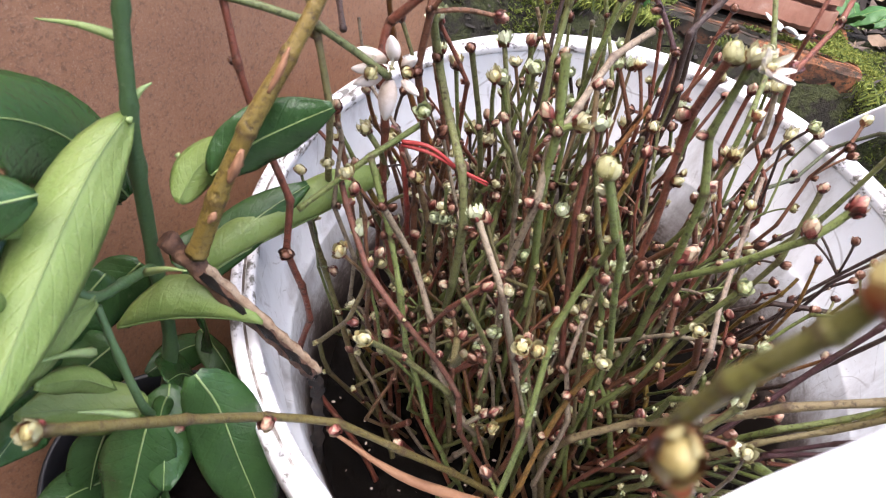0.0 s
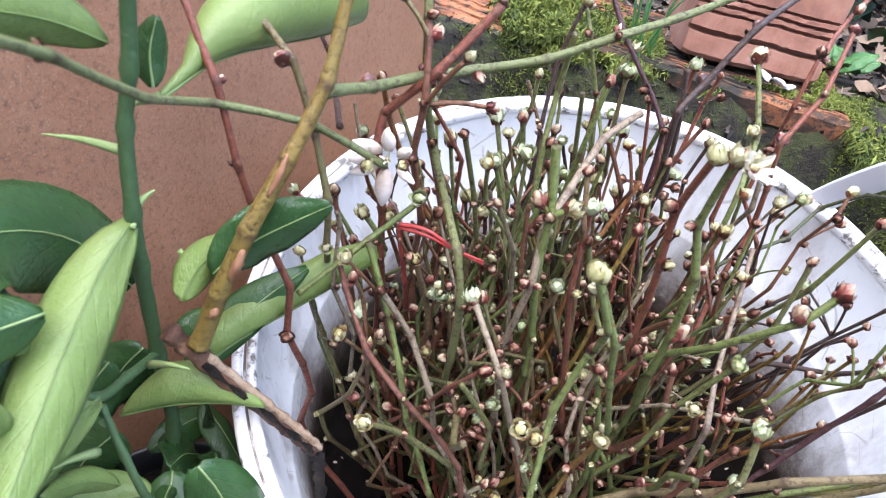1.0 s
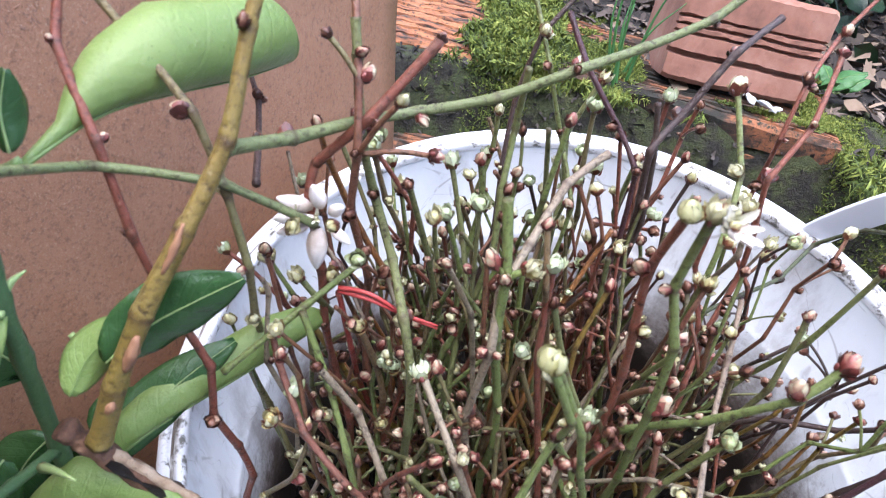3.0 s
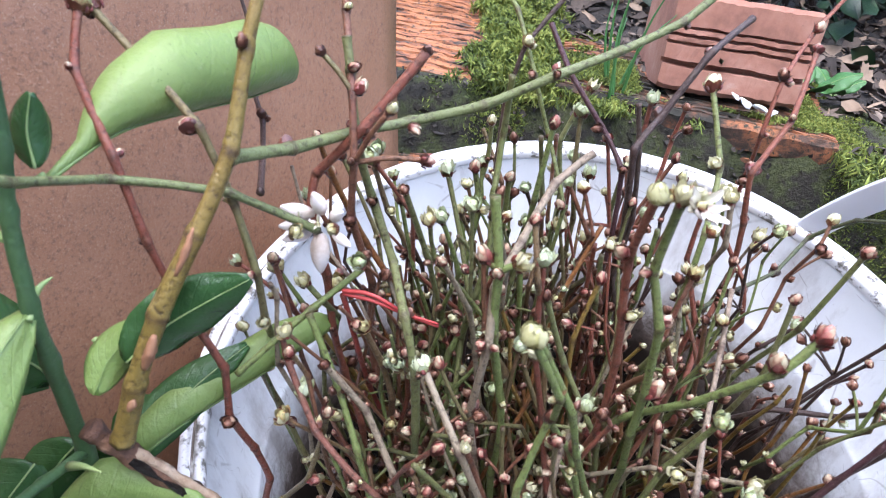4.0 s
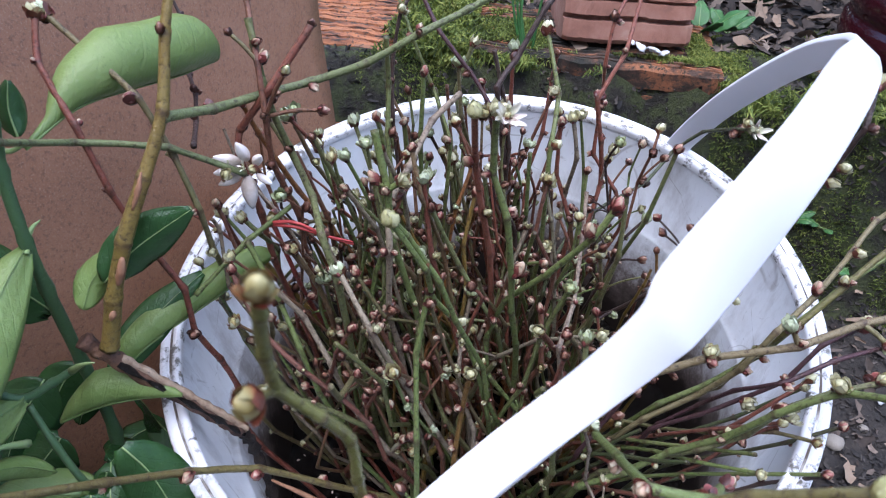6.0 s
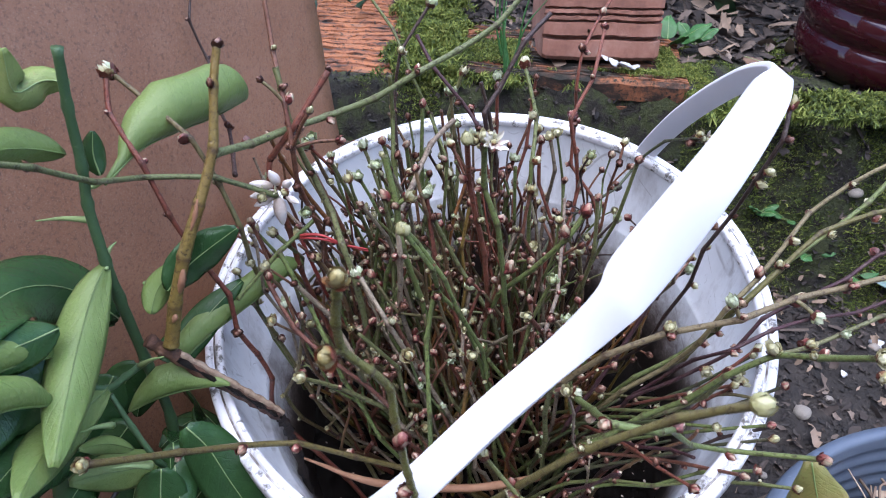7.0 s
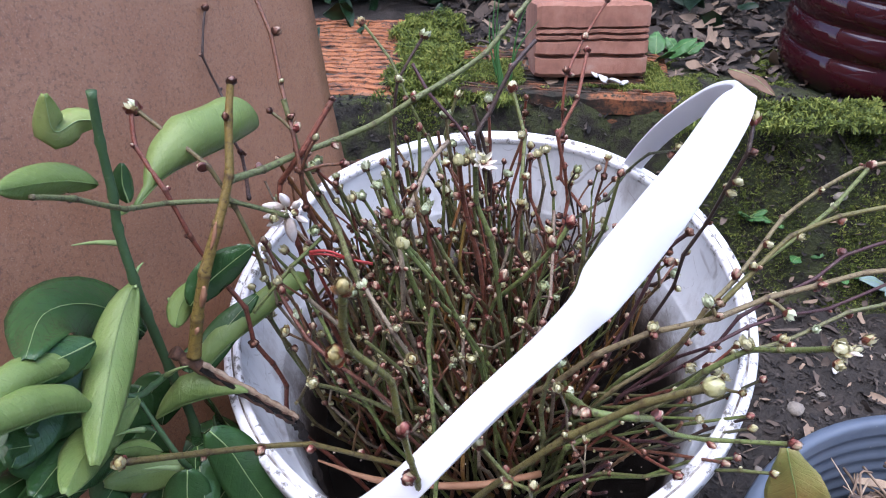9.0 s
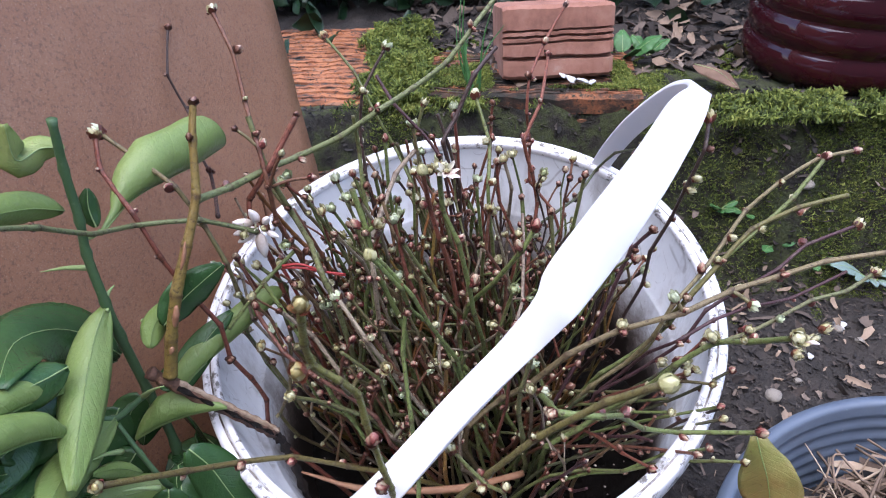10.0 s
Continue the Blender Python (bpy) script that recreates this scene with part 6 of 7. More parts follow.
leaf(plant, [W(-0.1820, -0.1014, -0.0035), W(-0.1820, -0.1284, 0.0205), W(-0.1820, -0.1487, 0.0359), W(-0.1820, -0.1642, 0.0462)], 0.017, (0.45, -0.55, 0.70), LEAF_DARK, "long dark filler leaf in the shaded gap", 22, 0.3, 10, blunt=1.0)
leaf(plant, [W(-0.1760, -0.1268, -0.0013), W(-0.1760, -0.1461, 0.0208), W(-0.1760, -0.1628, 0.0380)], 0.019, (0.45, -0.55, 0.70), LEAF_DARK, "long dark filler leaf in the shaded gap", 22, 0.3, -15, blunt=1.0)
leaf(plant, [W(-0.1860, -0.1257, 0.0228), W(-0.1860, -0.1413, 0.0301), W(-0.1860, -0.1573, 0.0365)], 0.021, (0.45, -0.55, 0.70), LEAF_DARK, "dark filler leaf in the shaded gap", 22, 0.3, 5, blunt=1.0)
leaf(plant, [W(-0.1720, -0.1009, -0.0229), W(-0.1720, -0.1188, -0.0142), W(-0.1720, -0.1338, -0.0126)], 0.019, (0.45, -0.55, 0.70), LEAF_DARK, "dark filler leaf in the shaded gap", 22, 0.3, 0, blunt=1.0)
leaf(plant, [W(-0.1870, -0.1176, 0.0501), W(-0.1870, -0.1372, 0.0506), W(-0.1870, -0.1536, 0.0456)], 0.024, (0.45, -0.55, 0.70), LEAF_DARK, "dark filler leaf in the shaded gap", 22, 0.3, 10, blunt=1.0)
leaf(plant, [W(-0.139, -0.100, -0.013), W(-0.140, -0.102, -0.017), W(-0.140, -0.105, -0.022)], 0.0057, (0.30, -0.43, 0.85), LEAF_DARK, "small upright leaf", 20, 0.3, 0)
plant_stem(plant, [W(-0.156, -0.078, -0.110), W(-0.160, -0.075, -0.086), W(-0.153, -0.072, -0.031), W(-0.156, -0.069, 0.009), W(-0.157, -0.069, 0.049), W(-0.156, -0.070, 0.071), W(-0.157, -0.066, 0.095), W(-0.155, -0.064, 0.110), W(-0.154, -0.061, 0.133), W(-0.151, -0.060, 0.154)], 0.0026, 0.0017)
plant_stem(plant, [W(-0.1570, -0.0760, -0.0700), W(-0.1450, -0.0950, -0.0350), W(-0.1430, -0.1060, -0.0130), W(-0.1490, -0.1040, 0.0080), W(-0.1560, -0.0990, 0.0230)], 0.0017, 0.0010)
plant_stem(plant, [W(-0.156, -0.070, 0.010), W(-0.156, -0.086, 0.019), W(-0.156, -0.100, 0.028), W(-0.164, -0.104, 0.037), W(-0.170, -0.110, 0.041)], 0.0016, 0.0012)
thorn(plant, W(-0.156, -0.070, 0.071), W(-0.152, -0.065, 0.076))
thorn(plant, W(-0.157, -0.067, 0.088), W(-0.180, -0.066, 0.086))
thorn(plant, W(-0.152, -0.080, 0.019), W(-0.134, -0.090, 0.037))
thorn(plant, W(-0.144, -0.110, -0.011), W(-0.153, -0.120, 0.003))
thorn(plant, W(-0.152, -0.110, 0.018), W(-0.153, -0.125, 0.034))
for a, b in ((W(-0.156, -0.069, 0.072), W(-0.155, -0.073, 0.068)), (W(-0.150, -0.060, 0.050), W(-0.143, -0.062, 0.048)), (W(-0.160, -0.060, 0.098), W(-0.152, -0.058, 0.101)),
             (W(-0.149, -0.062, 0.040), W(-0.122, -0.052, 0.062))):
    petiole(plant, a, b)

# the black nursery pot that it grows in
nursery = thing("nursery_pot", "black plastic nursery pot with dark soil standing between bucket and board", "flower pot")
nursery.matrix_basis = Matrix.Translation(W(-0.152, -0.088, -0.088))
NR = 0.045
v, f = lathe([(0.0, -0.125), (NR * 0.70, -0.125), (NR * 0.72, -0.122), (NR * 0.95, -0.012), (NR, -0.011), (NR * 1.02, -0.002), (NR, 0.0), (NR * 0.96, -0.001), (NR * 0.93, -0.012), (NR * 0.70, -0.118), (0.0, -0.118)], 48)
part_mesh("body", mesh_from("body", v, f), BLACK, nursery)
verts, faces = [], []
for i in range(9):
    for k in range(32):
        r, a = NR * 0.92 * i / 8, 2 * math.pi * k / 32
        verts.append((r * math.cos(a), r * math.sin(a), -0.016 + 0.004 * noise.noise((r * 90 * math.cos(a), r * 90 * math.sin(a), 2))))
for i in range(8):
    for k in range(32):
        a, b = i * 32 + k, i * 32 + (k + 1) % 32
        faces.append((a, b, b + 32, a + 32))
part_mesh("soil", mesh_from("soil", verts, faces), WET_SOIL, nursery, "dark soil in the pot")

# low foliage round the foot of the plant, added to fill and deepen the shade
rng = random.Random(64)
for k in range(14):
    a = W(rng.uniform(-0.160, -0.138), rng.uniform(-0.120, -0.030), rng.uniform(-0.100, -0.005))
    d = Vector((rng.gauss(0.0, 0.35), rng.gauss(-0.35, 0.5), rng.gauss(-0.05, 0.4))).normalized() * rng.uniform(0.028, 0.048)
    tip = a + d
    tip.x = max(min(tip.x, -0.128 if tip.y > -0.075 else -0.112), -0.172 + 0.1 * max(0.0, tip.y + 0.1))
    leaf(plant, [a, a.lerp(tip, 0.5) + Vector((0, 0, 0.004)), tip], rng.uniform(0.013, 0.021), (rng.gauss(0.4, 0.3), rng.gauss(-0.5, 0.3), 0.8), LEAF_DARK, "dark filler leaf in the shaded gap", 20, 0.3, rng.uniform(-25, 25))


# ---------------------------------------------------------------- on the bank: jug, litter, weeds, moss
def island_mat(name, stops, rough=0.8):
    """Many small pieces, each of its own shade."""
    m, nt, b = mat_new(name, rough)
    g = nt.nodes.new("ShaderNodeNewGeometry")
    fine = noise_tex(nt, 300, 4, 0.7)
    v = math_node(nt, "ADD", math_node(nt, "MULTIPLY", g.outputs["Random Per Island"], 0.72), math_node(nt, "MULTIPLY", fine, 0.28))
    nt.links.new(ramp(nt, v, stops), b.inputs["Base Color"])
    bump(nt, b, fine, 0.5, 0.0006)
    return m


STRAW_MIX = island_mat("straw_mix", [(0.15, (0.060, 0.038, 0.026)), (0.45, (0.17, 0.115, 0.075)), (0.7, (0.28, 0.20, 0.135)), (0.92, (0.46, 0.37, 0.26))])
jug = thing("plastic_jug", "dark maroon ribbed plastic jug standing on the bank", "jug")
jug.matrix_basis = Matrix.Translation(W(0.378, 0.318, -0.004))
prof = [(0.0, 0.0), (0.070, 0.0), (0.080, 0.003), (0.086, 0.012)]
z = 0.012
while z < 0.19:
    prof += [(0.0875, z + 0.006), (0.0875, z + 0.017), (0.0850, z + 0.021), (0.0835, z + 0.0235), (0.0850, z + 0.026)]
    z += 0.026
prof += [(0.085, z + 0.01), (0.070, z + 0.04), (0.030, z + 0.070), (0.024, z + 0.075), (0.024, z + 0.090), (0.0, z + 0.090)]
v, f = lathe(prof, 64)
part_mesh("body", mesh_from("body", v, f), JUG, jug)
v, f = lathe([(0.0, z + 0.106), (0.026, z + 0.106), (0.027, z + 0.104), (0.027, z + 0.088), (0.024, z + 0.088)], 40)
part_mesh("cap", mesh_from("cap", v, f), JUG, jug)

pot = thing("flower_pot", "bluish grey ribbed plastic pot filled with dry straw", "flower pot")
pot.matrix_basis = Matrix.Translation(W(0.241, -0.181, -0.050))
PR = 0.1375
prof = [(0.0, -0.105), (PR * 0.76, -0.105), (PR * 0.93, -0.022), (PR * 0.935, -0.020), (PR * 0.985, -0.020), (PR, -0.017), (PR, -0.003), (PR - 0.001, 0.0), (PR - 0.006, 0.001), (PR - 0.008, -0.001)]
z, r = -0.001, PR - 0.008
while z > -0.055:
    prof += [(r, z - 0.003), (r - 0.0012, z - 0.0045), (r - 0.0012, z - 0.007), (r - 0.0006, z - 0.0085)]
    z, r = z - 0.0085, r - 0.0020
prof += [(r, z - 0.01), (PR * 0.74, -0.100), (0.0, -0.100)]
v, f = lathe(prof, 96)
part_mesh("body", mesh_from("body", v, f), POT, pot)
verts, faces = [], []
for i in range(13):
    for k in range(48):
        r, a = PR * 0.80 * i / 12, 2 * math.pi * k / 48
        verts.append((r * math.cos(a), r * math.sin(a), -0.034 + 0.008 * noise.noise((r * 40 * math.cos(a), r * 40 * math.sin(a), 9))))
for i in range(12):
    for k in range(48):
        a, b = i * 48 + k, i * 48 + (k + 1) % 48
        faces.append((a, b, b + 48, a + 48))
part_mesh("soil", mesh_from("soil", verts, faces), SOIL, pot, "dry soil under the straw")

rng = random.Random(31)
verts, faces = [], []
for i in range(600):
    a, q = rng.uniform(0, 6.28), math.sqrt(rng.random()) * PR * 0.80
    c = W(0.241 + q * math.cos(a), -0.181 + q * math.sin(a), -0.086 + rng.uniform(0.002, 0.026))
    d = Vector((rng.gauss(0, 1), rng.gauss(0, 1), rng.gauss(0, 0.22))).normalized()
    ln = rng.uniform(0.004, 0.026)
    v, f = tube(smooth_path([c - d * ln, c + Vector((rng.gauss(0, 0.0025), rng.gauss(0, 0.0025), rng.uniform(0, 0.005))), c + d * ln], 3), [rng.uniform(0.0003, 0.0009)] * 7, 4)
    faces += [tuple(x + len(verts) for x in q2) for q2 in f]
    verts += v
# broad torn sheaths and husks among the stalks
for i in range(420):
    a, q = rng.uniform(0, 6.28), math.sqrt(rng.random()) * PR * 0.78
    m = Matrix.Translation(W(0.241 + q * math.cos(a), -0.181 + q * math.sin(a), -0.084 + rng.uniform(0.004, 0.024))) @ pose(0, 0, 0, rng.gauss(0, 22), rng.gauss(0, 22), rng.uniform(0, 360))
    ln, w, bend = rng.uniform(0.006, 0.022), rng.uniform(0.0010, 0.0034), rng.gauss(0, 0.25)
    o = len(verts)
    for r in range(6):
        s = r / 5 - 0.5
        ww = w * rng.uniform(0.6, 1.2) * (1 - 0.6 * abs(s))
        for u in (-1, 0, 1):
            verts.append(m @ Vector((s * 2 * ln, u * ww + bend * s * s * ln * 4, -abs(u) * ww * 0.5 + 0.35 * ln * s * s)))
    for r in range(5):
        for k in range(2):
            faces.append((o + r * 3 + k, o + r * 3 + k + 1, o + r * 3 + k + 4, o + r * 3 + k + 3))
straw = part_mesh("straw", mesh_from("straw", verts, faces), STRAW_MIX)
tagged(straw, "dry straw and stalks heaped in the pot", "straw", kind="stuff")
# a tuft of pale fibre among the straw
verts, faces = [], []
for i in range(240):
    a = W(0.186, -0.122, -0.046) + Vector((rng.gauss(0, 0.0025), rng.gauss(0, 0.0025), rng.gauss(0, 0.002)))
    b = W(0.240, -0.172, -0.056) + Vector((rng.gauss(0, 0.013), rng.gauss(0, 0.013), rng.gauss(0, 0.003)))
    v, f = tube(smooth_path([a, a.lerp(b, 0.5) + Vector((0, 0, 0.012)), b], 3), [0.00045] * 7, 4)
    faces += [tuple(x + len(verts) for x in q2) for q2 in f]
    verts += v
fibre = part_mesh("dry_fibre", mesh_from("dry_fibre", verts, faces), STRAW)
tagged(fibre, "tuft of dry plant fibre lying in the pot", "dry fibre", kind="stuff")


def lone_leaf(pts, width, face, material, label, group="", fold=10, curl=0.25, name="fallen_leaf", base=0.82):
    t = thing(name, label, "leaf", group)
    leaf(t, pts, width, face, material, "", fold, curl, base=base)


lone_leaf([W(0.132, -0.108, 0.006), W(0.134, -0.114, -0.002), W(0.137, -0.120, -0.012), W(0.141, -0.130, -0.034)], 0.026, (-0.5, -0.65, 0.45), LEAF_YELLOW,
          "spent yellow-green leaf with brown spots hanging from a shoot tip", fold=14, curl=0.2, name="spent_leaf", base=1.3)
lone_leaf([W(0.231, 0.289, 0.014), W(0.243, 0.264, 0.017), W(0.253, 0.238, 0.012)], 0.017, (0, -0.3, 1), LEAF_DRY, "dry brown leaf lying on the mossy bank", "fallen leaves")


def pebble_mesh(seed, flat=0.6, rough=0.22):
    rng = random.Random(seed)
    bm = bmesh.new()
    bmesh.ops.create_icosphere(bm, subdivisions=2, radius=1)
    for vert in bm.verts:
        vert.co *= 1 + rough * noise.noise(vert.co * 1.3 + Vector((seed, 0, 0)))
        vert.co.z *= flat
    me = bpy.data.meshes.new("pebble")
    bm.to_mesh(me)
    bm.free()
    me.polygons.foreach_set("use_smooth", [True] * len(me.polygons))
    return me


PEB = []
for s in range(5):
    me = pebble_mesh(s)
    me.materials.append(STONE)
    PEB.append(me)


def on_ground(x, y, lift=0.0):
    return Vector((x, y, ground_z(x, y) + Z0 + lift))


rng = random.Random(12)
for x, y, s in ((0.257, 0.057, 0.0070), (0.312, 0.192, 0.0060), (0.282, 0.070, 0.0036), (0.332, 0.113, 0.0045), (0.345, 0.100, 0.0040), (0.215, 0.010, 0.0034), (0.290, 0.010, 0.0040), (0.370, 0.030, 0.0050)):
    ob = new("pebble", rng.choice(PEB))
    ob.matrix_basis = Matrix.Translation(on_ground(x, y, s * 0.25)) @ pose(0, 0, 0, rng.uniform(-15, 15), rng.uniform(-15, 15), rng.uniform(0, 360)) @ Matrix.Scale(s, 4)
    tagged(ob, "small rounded pale pebble lying on dark soil", "pebble", "pebbles on the soil")
chalk = pebble_mesh(9, 0.30, 0.85)
chalk.materials.append(CHALK)
for x, y, s in ((0.112, 0.259, 0.0050), (0.121, 0.257, 0.0055), (0.130, 0.258, 0.0042), (0.105, 0.262, 0.0035), (0.335, 0.116, 0.0050), (0.300, 0.090, 0.003)):
    ob = new("shell_chip", chalk)
    ob.matrix_basis = Matrix.Translation(on_ground(x, y, 0.003 if y < 0.2 else 0.012)) @ pose(0, 0, 0, 20, 10, rng.uniform(0, 360)) @ Matrix.Scale(s, 4)
    tagged(ob, "white broken shell chip lying beside the brick", "shell", "white chips")


def scatter_flakes(name, label, category, count, area, size, material, seed, lift=0.001, tilt=0.5):
    """Many little curled flakes, litter that nobody could count."""
    rng = random.Random(seed)
    verts, faces = [], []
    for _ in range(count):
        x, y = rng.uniform(*area[0]), rng.uniform(*area[1])
        if math.hypot(x, y + 0.02) < 0.135 or math.hypot(x - 0.241, y + 0.181) < 0.135 or x < -0.14 or (x < -0.055 and y > 0.27):
            continue
        c = on_ground(x, y, lift)
        k = min(1.7, 0.75 * math.exp(rng.gauss(0, 0.55)))
        ln, w = size * k * rng.uniform(0.5, 1.3), size * k * rng.uniform(0.2, 0.8)
        m = Matrix.Translation(c) @ pose(0, 0, 0, rng.gauss(0, 25) * tilt, rng.gauss(0, 25) * tilt, rng.uniform(0, 360))
        o = len(verts)
        for i in range(4):
            s = i / 3
            ww = w * rng.uniform(0.35, 1.1) * (0.45 + 0.55 * math.sin(math.pi * (0.1 + 0.8 * s)))
            zz = rng.uniform(0, 0.25) * w
            for u in (-1, 0, 1):
                verts.append(m @ Vector(((s - 0.5) * 2 * ln + rng.gauss(0, 0.12) * ln, u * ww * rng.uniform(0.6, 1.2), zz + abs(u) * w * rng.uniform(-0.2, 0.6))))
        for i in range(3):
            for k in range(2):
                faces.append((o + i * 3 + k, o + i * 3 + k + 1, o + (i + 1) * 3 + k + 1, o + (i + 1) * 3 + k))
    ob = part_mesh(name, mesh_from(name, verts, faces), material)
    tagged(ob, label, category, kind="stuff")


SOILC = island_mat("soil_crumb", [(0.2, (0.010, 0.008, 0.007)), (0.6, (0.029, 0.023, 0.019)), (0.85, (0.066, 0.054, 0.046)), (0.97, (0.16, 0.13, 0.11))])
CHIPS = island_mat("bark_chip", [(0.2, (0.020, 0.014, 0.011)), (0.55, (0.058, 0.043, 0.034)), (0.8, (0.13, 0.097, 0.074)), (0.96, (0.30, 0.24, 0.19))])
scatter_flakes("soil_crumbs", "dark crumbs and bits of rotting leaf on the soil", "soil litter", 26000, ((0.05, 0.60), (-0.28, 0.22)), 0.0019, SOILC, 3)
scatter_flakes("bark_litter", "brown bark chips and dead leaf bits on the soil", "leaf litter", 2600, ((0.05, 0.60), (-0.28, 0.22)), 0.0054, CHIPS, 4, 0.002, 0.9)
scatter_flakes("leaf_litter", "tan dead leaves and chips on top of the bank", "leaf litter", 4200, ((-0.14, 0.75), (0.30, 0.75)), 0.0080, CHIPS, 5, 0.003, 0.9)
scatter_flakes("bank_crumbs", "dark crumbs and rotting bits on the face of the bank", "soil litter", 5000, ((-0.14, 0.60), (0.15, 0.262)), 0.0026, SOILC, 8, 0.001, 1.6)
TAN = simple("tan_leaf", [(0.3, (0.22, 0.15, 0.10)), (0.7, (0.42, 0.31, 0.22))], 40, 0.8, 0.4, 0.001)
scatter_flakes("tan_leaf_litter", "pale tan fragments of dead leaf on top of the bank", "leaf litter", 260, ((0.02, 0.75), (0.28, 0.70)), 0.012, TAN, 6, 0.004, 0.9)
scatter_flakes("tan_soil_litter", "pale fragments of dead leaf on the soil", "leaf litter", 330, ((0.10, 0.55), (-0.20, 0.19)), 0.0045, TAN, 7, 0.003, 0.9)


def moss_density(x, y):
    e = edge_y(x)
    v = 1.1 * noise.noise((x * 16, y * 16, 3.3)) + 0.8 * noise.noise((x * 45, y * 45, 8.1)) - 0.08
    if e - 0.015 < y < e + 0.075:
        v += 0.45
    elif e - 0.06 < y <= e - 0.015:
        v += 0.38 if x > 0.14 else 0.12
    elif e + 0.075 <= y < e + 0.18:
        v -= 0.10
    elif x > 0.18 and e - 0.10 < y <= e - 0.06:
        v -= 0.22
    else:
        v -= 0.75
    if x > 0.16 and y > e - 0.06:
        v += 0.14
    if x < -0.05:
        v -= 0.65
    if -0.03 < x < 0.172 and y < 0.272 - 0.12 * x:
        v -= 0.55
    return v


def make_moss(name, label, count, seed, height, material, x_range, brick_top=False):
    rng = random.Random(seed)
    verts, faces = [], []
    made = 0
    while made < count:
        x, y = rng.uniform(*x_range), rng.uniform(0.08, 0.46)
        if rng.random() * 0.9 > moss_density(x, y) + 0.05:
            made += 0.05
            continue
        made += 1
        z = ground_z(x, y)
        if -0.030 < x < 0.172 and 0.250 - 0.12 * x < y < 0.34:
            z = max(z, 0.011)
        if 0.045 < x < 0.152 and y > 0.262 and y < 0.36:
            continue
        if math.hypot(x - 0.378, y - 0.318) < 0.088:
            continue
        c = Vector((x, y, z + Z0 - 0.001))
        out = Vector((rng.gauss(0, 0.5), rng.gauss(-0.25, 0.5), 1.0)).normalized()
        h = height * rng.uniform(0.4, 1.5)
        for b in range(3):
            d = (out + Vector((rng.gauss(0, 0.45), rng.gauss(0, 0.45), rng.uniform(-0.2, 0.4)))).normalized()
            s = d.orthogonal().normalized() * h * 0.13
            s.rotate(Matrix.Rotation(rng.uniform(0, 6.28), 3, d))
            o = len(verts)
            k = c + Vector((rng.gauss(0, 1), rng.gauss(0, 1), 0)) * h * 0.3
            verts += [k - s * 0.6, k + s * 0.6, k + d * h * 0.55 + s, k + d * h * 0.55 - s, k + d * h + Vector((rng.gauss(0, 1), rng.gauss(0, 1), -0.6)) * h * 0.22]
            faces += [(o, o + 1, o + 2, o + 3), (o + 3, o + 2, o + 4)]
    ob = part_mesh(name, mesh_from(name, verts, faces), material)
    tagged(ob, label, "moss", kind="stuff")


def moss_clump(name, label, count, seed, height, material, cx=-0.042, sx=0.026, wide=0.030, ys=(0.245, 0.44), top=0.014):
    """A mound of moss over the ends of the weathered bricks."""
    rng = random.Random(seed)
    verts, faces = [], []
    while len(verts) < count * 5:
        x, y = rng.gauss(cx, sx), rng.uniform(*ys)
        edge = noise.noise((x * 30, y * 30, 1.0)) + 0.5 * noise.noise((x * 90, y * 90, 4.0))
        if abs(x - cx) > wide + 0.035 * edge or edge < (-1.0 if top > 0.01 else -0.12):
            continue
        z = 0.004 + top * max(0.0, 1 - ((x - cx) / (wide + 0.02)) ** 2) * (0.6 + edge)
        c = Vector((x, y, z + Z0))
        d = Vector((rng.gauss(0, 0.6), rng.gauss(-0.2, 0.6), 1.0)).normalized()
        h = height * rng.uniform(0.4, 1.4)
        s = d.orthogonal().normalized() * h * 0.12
        s.rotate(Matrix.Rotation(rng.uniform(0, 6.28), 3, d))
        o = len(verts)
        verts += [c - s * 0.6 - d * h, c + s * 0.6 - d * h, c + d * h * 0.5 + s, c + d * h * 0.5 - s, c + d * h + Vector((rng.gauss(0, 1), rng.gauss(0, 1), -0.6)) * h * 0.25]
        faces += [(o, o + 1, o + 2, o + 3), (o + 3, o + 2, o + 4)]
    ob = part_mesh(name, mesh_from(name, verts, faces), material)
    tagged(ob, label, "moss", kind="stuff")


def island_green(name, stops, rough=0.8):
    m, nt, b = mat_new(name, rough)
    g = nt.nodes.new("ShaderNodeNewGeometry")
    big = step(nt, noise_tex(nt, 26, 5, 0.65), 0.25, 0.75)
    v = math_node(nt, "ADD", math_node(nt, "MULTIPLY", g.outputs["Random Per Island"], 0.5), math_node(nt, "MULTIPLY", big, 0.55))
    nt.links.new(ramp(nt, v, stops), b.inputs["Base Color"])
    b.inputs["Subsurface Weight"].default_value = 0.0
    return m


MOSS_A = island_green("moss_shoots", [(0.20, (0.026, 0.038, 0.011)), (0.42, (0.078, 0.112, 0.018)), (0.60, (0.160, 0.200, 0.030)), (0.80, (0.240, 0.265, 0.052)), (0.95, (0.29, 0.29, 0.085))])
make_moss("moss", "bright yellow-green moss covering the bank", 135000, 15, 0.0027, MOSS_A, (-0.16, 0.62))
moss_clump("moss_cushion", "thick cushion of yellow-green moss growing over the old brick", 16000, 26, 0.0048, MOSS_A)
moss_clump("moss_cushion", "patchy moss growing over the edge of the old brick", 2600, 27, 0.0042, MOSS_A, 0.020, 0.05, 0.06, (0.236, 0.268), 0.003)


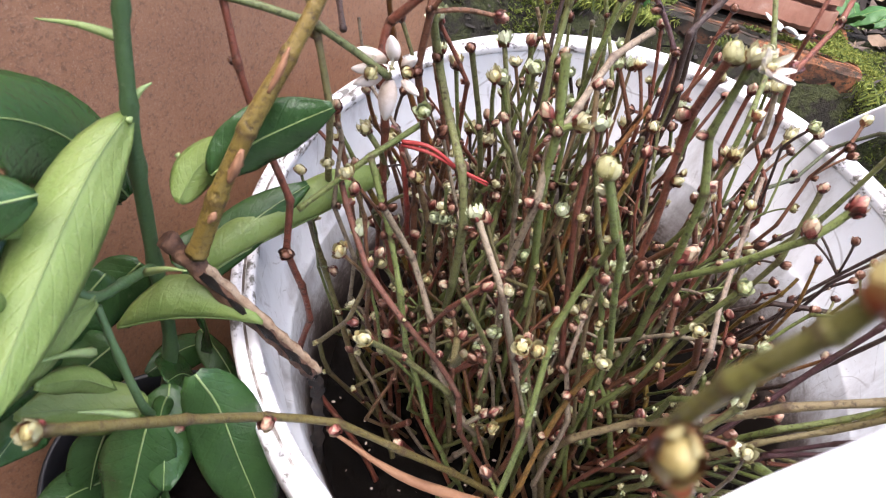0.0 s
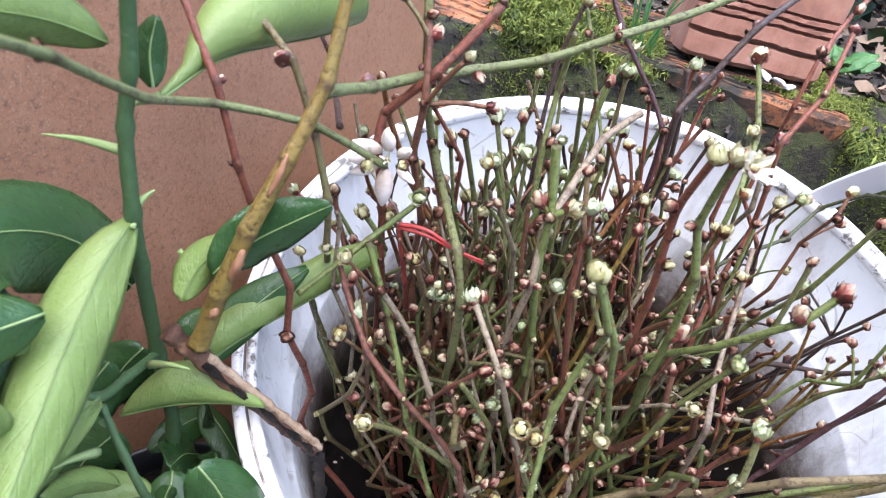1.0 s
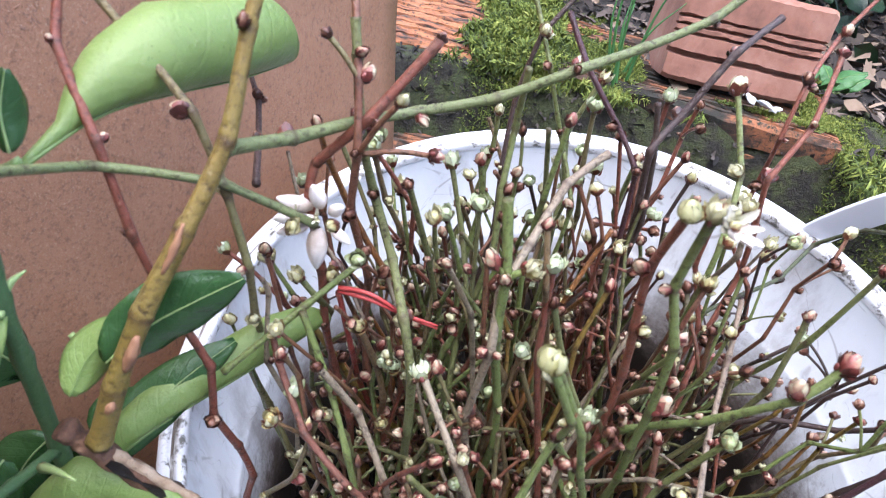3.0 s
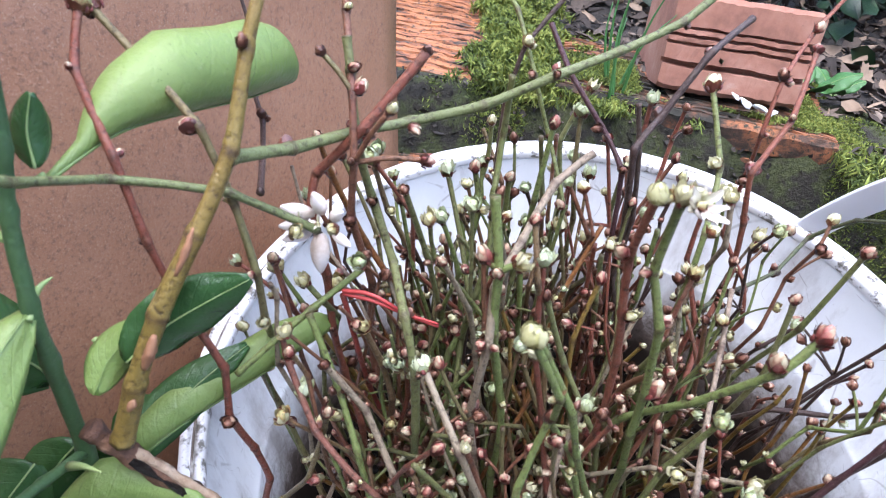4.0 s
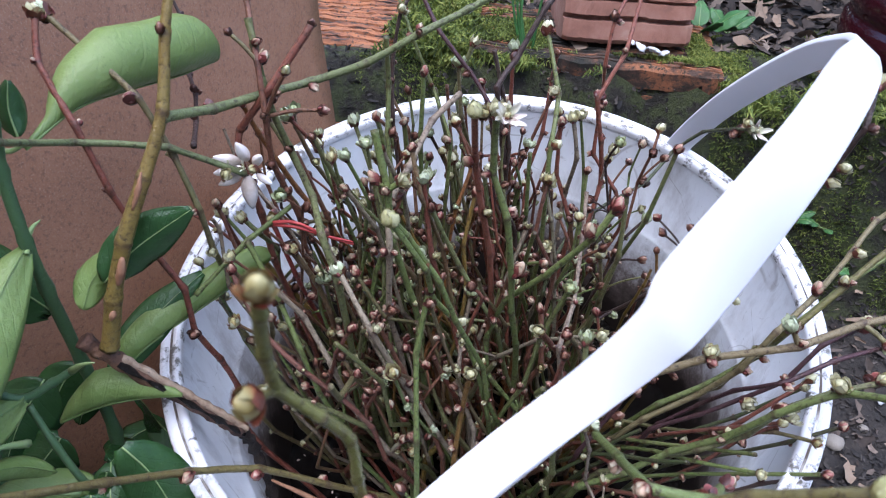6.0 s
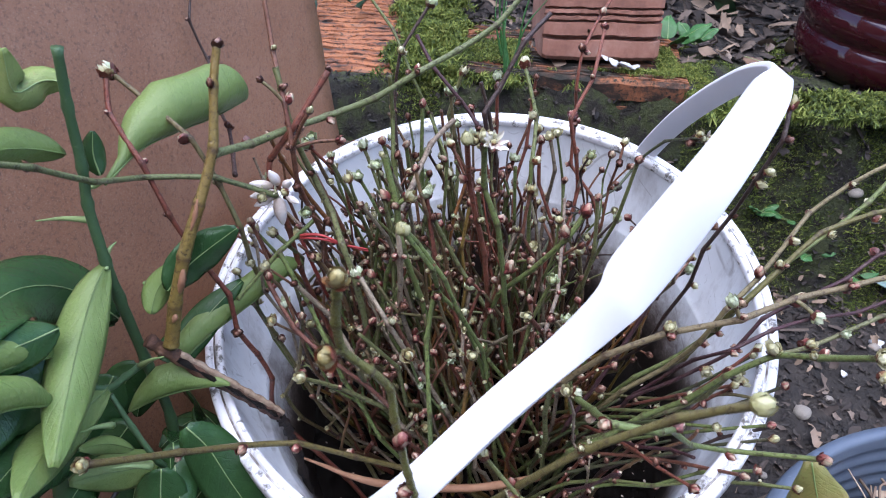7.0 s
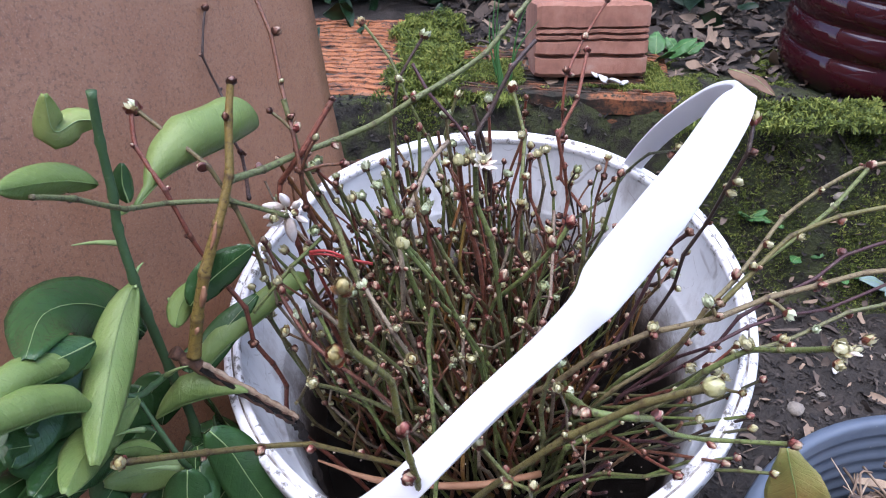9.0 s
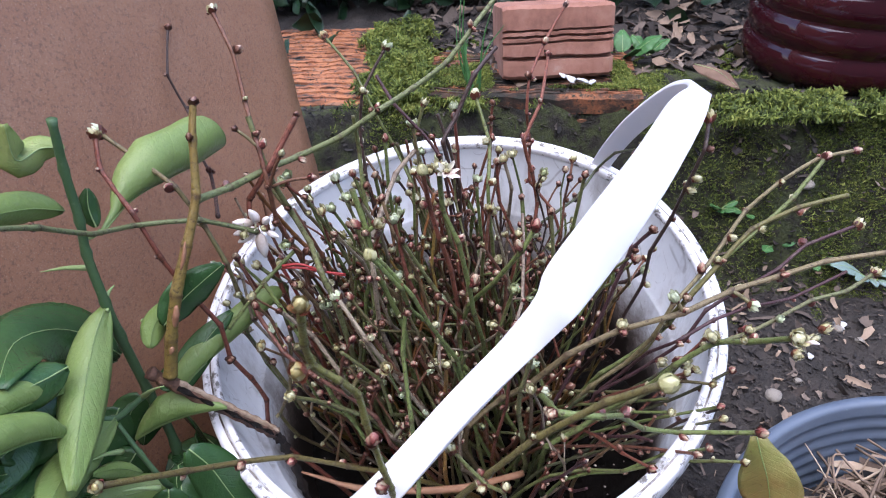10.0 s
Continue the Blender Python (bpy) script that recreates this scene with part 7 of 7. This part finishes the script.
moss_clump("moss_cushion", "fluffy yellow-green moss hanging over the edge of the bank", 9000, 28, 0.0050, MOSS_A, 0.33, 0.09, 0.16, (0.190, 0.236), 0.004)


def weed(x, y, leaves, size, label, material, lift=0.0, up=0.5, name="weed", wide=0.62):
    t = thing(name, label, "plant", "small weeds")
    rng = random.Random(int(x * 9000 + y * 700))
    c = on_ground(x, y, lift)
    for k in range(leaves):
        a = 6.283 * k / leaves + rng.uniform(-0.4, 0.4)
        d = Vector((math.cos(a), math.sin(a), up * rng.uniform(0.5, 1.3)))
        ln = size * rng.uniform(0.7, 1.2)
        p1, p2, p3 = c + d * ln * 0.3, c + d * ln * 0.75, c + d * ln * 1.1 - Vector((0, 0, ln * 0.15))
        leaf(t, [p1, p2, p3], ln * wide, (-0.1, -0.3, 1), material, "", 15, 0.1)
        petiole(t, c, p1, 0.0006)


weed(0.178, 0.335, 4, 0.030, "broad-leaved green weed growing on the bank", WEED, 0.004, 0.8)
weed(0.205, 0.345, 3, 0.022, "broad-leaved green weed growing on the bank", WEED, 0.004, 0.8)
weed(0.268, 0.195, 4, 0.014, "small green weed at the foot of the bank", WEED, 0.0, 0.4)
weed(0.292, 0.180, 3, 0.018, "small green weed at the foot of the bank", WEED, 0.0, 0.3)
weed(0.330, 0.172, 3, 0.017, "small green weed at the foot of the bank", WEED, 0.0, 0.3)
weed(0.244, 0.200, 8, 0.013, "star-shaped green weed seedling at the foot of the bank", WEED, 0.004, 0.7)
weed(0.378, 0.158, 9, 0.030, "grey-green succulent rosette on the soil", SUCC, 0.002, 0.5, "succulent", 0.34)
weed(0.300, 0.035, 3, 0.008, "tiny green weed on the soil", WEED, 0.0, 0.3)

# grass blades rising beside the brick
grass = thing("grass_tuft", "pale grass blades growing beside the clay brick", "grass")
rng = random.Random(8)
for k in range(7):
    a = on_ground(0.030 + rng.uniform(-0.012, 0.010), 0.262 + rng.uniform(-0.01, 0.02))
    b = a + Vector((rng.uniform(-0.015, 0.03), rng.uniform(-0.01, 0.02), rng.uniform(0.05, 0.11)))
    v, f = tube(smooth_path([a, a.lerp(b, 0.5) + Vector((-0.004, 0, 0.006)), b], 5), [0.0013 * (1 - 0.8 * i / 10) for i in range(11)], 5)
    part_mesh("blade", mesh_from("blade", v, f), WEED, grass)


# ---------------------------------------------------------------- shrubs beyond the bank
def shrub(x, y, h, seed):
    rng = random.Random(seed)
    t = thing("shrub", "dark leafy shrub beyond the bank, shade put into its leaf colour", "shrub", "shrubs beyond the bank")
    base = on_ground(x, y)
    t.matrix_basis = Matrix.Translation(base)
    verts, faces = [], []
    for k in range(5):
        d = Vector((rng.gauss(0, 0.35), rng.gauss(0, 0.35), 1)).normalized()
        v, f = tube(smooth_path([Vector((rng.gauss(0, 0.03), rng.gauss(0, 0.03), -0.01)), d * h * 0.4, d * h * 0.9 + Vector((rng.gauss(0, 0.03), 0, 0))], 4), [0.004 - 0.0003 * i for i in range(9)], 6)
        part_mesh("stem", mesh_from("stem", v, f), DARK_SHOOT, t)
    for k in range(260):
        p = Vector((rng.gauss(0, 0.10), rng.gauss(0, 0.09 if h > 0.15 else 0.03), rng.uniform(0.01, h)))
        d = Vector((rng.gauss(0, 1), rng.gauss(-0.4, 1), rng.gauss(0.1, 0.5))).normalized()
        ln = rng.uniform(0.018, 0.040)
        s = d.orthogonal().normalized()
        s.rotate(Matrix.Rotation(rng.uniform(0, 6.28), 3, d))
        nn = d.cross(s)
        o = len(verts)
        for q, w in ((0, 0.04), (0.3, 0.30), (0.65, 0.28), (1, 0.02)):
            for u in (-1, 0, 1):
                verts.append(p + d * ln * q + s * ln * w * u + nn * ln * 0.10 * abs(u) - Vector((0, 0, ln * q * q * 0.25)))
        for i in range(3):
            for j in range(2):
                faces.append((o + i * 3 + j, o + i * 3 + j + 1, o + (i + 1) * 3 + j + 1, o + (i + 1) * 3 + j))
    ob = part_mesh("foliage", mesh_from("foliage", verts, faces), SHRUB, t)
    ob["kind"] = "stuff"


rng = random.Random(90)
for i, x in enumerate((-0.30, -0.16, -0.02, 0.12, 0.26, 0.40, 0.55, 0.72)):
    shrub(x, 0.60 + rng.uniform(-0.02, 0.04), rng.uniform(0.25, 0.4), 200 + i)
for i, x in enumerate((-0.24, -0.12, 0.0)):
    shrub(x, 0.600, 0.09, 400 + i)
for i, x in enumerate((-0.4, -0.1, 0.2, 0.5, 0.8)):
    shrub(x, 0.82 + rng.uniform(-0.03, 0.05), rng.uniform(0.45, 0.6), 300 + i)
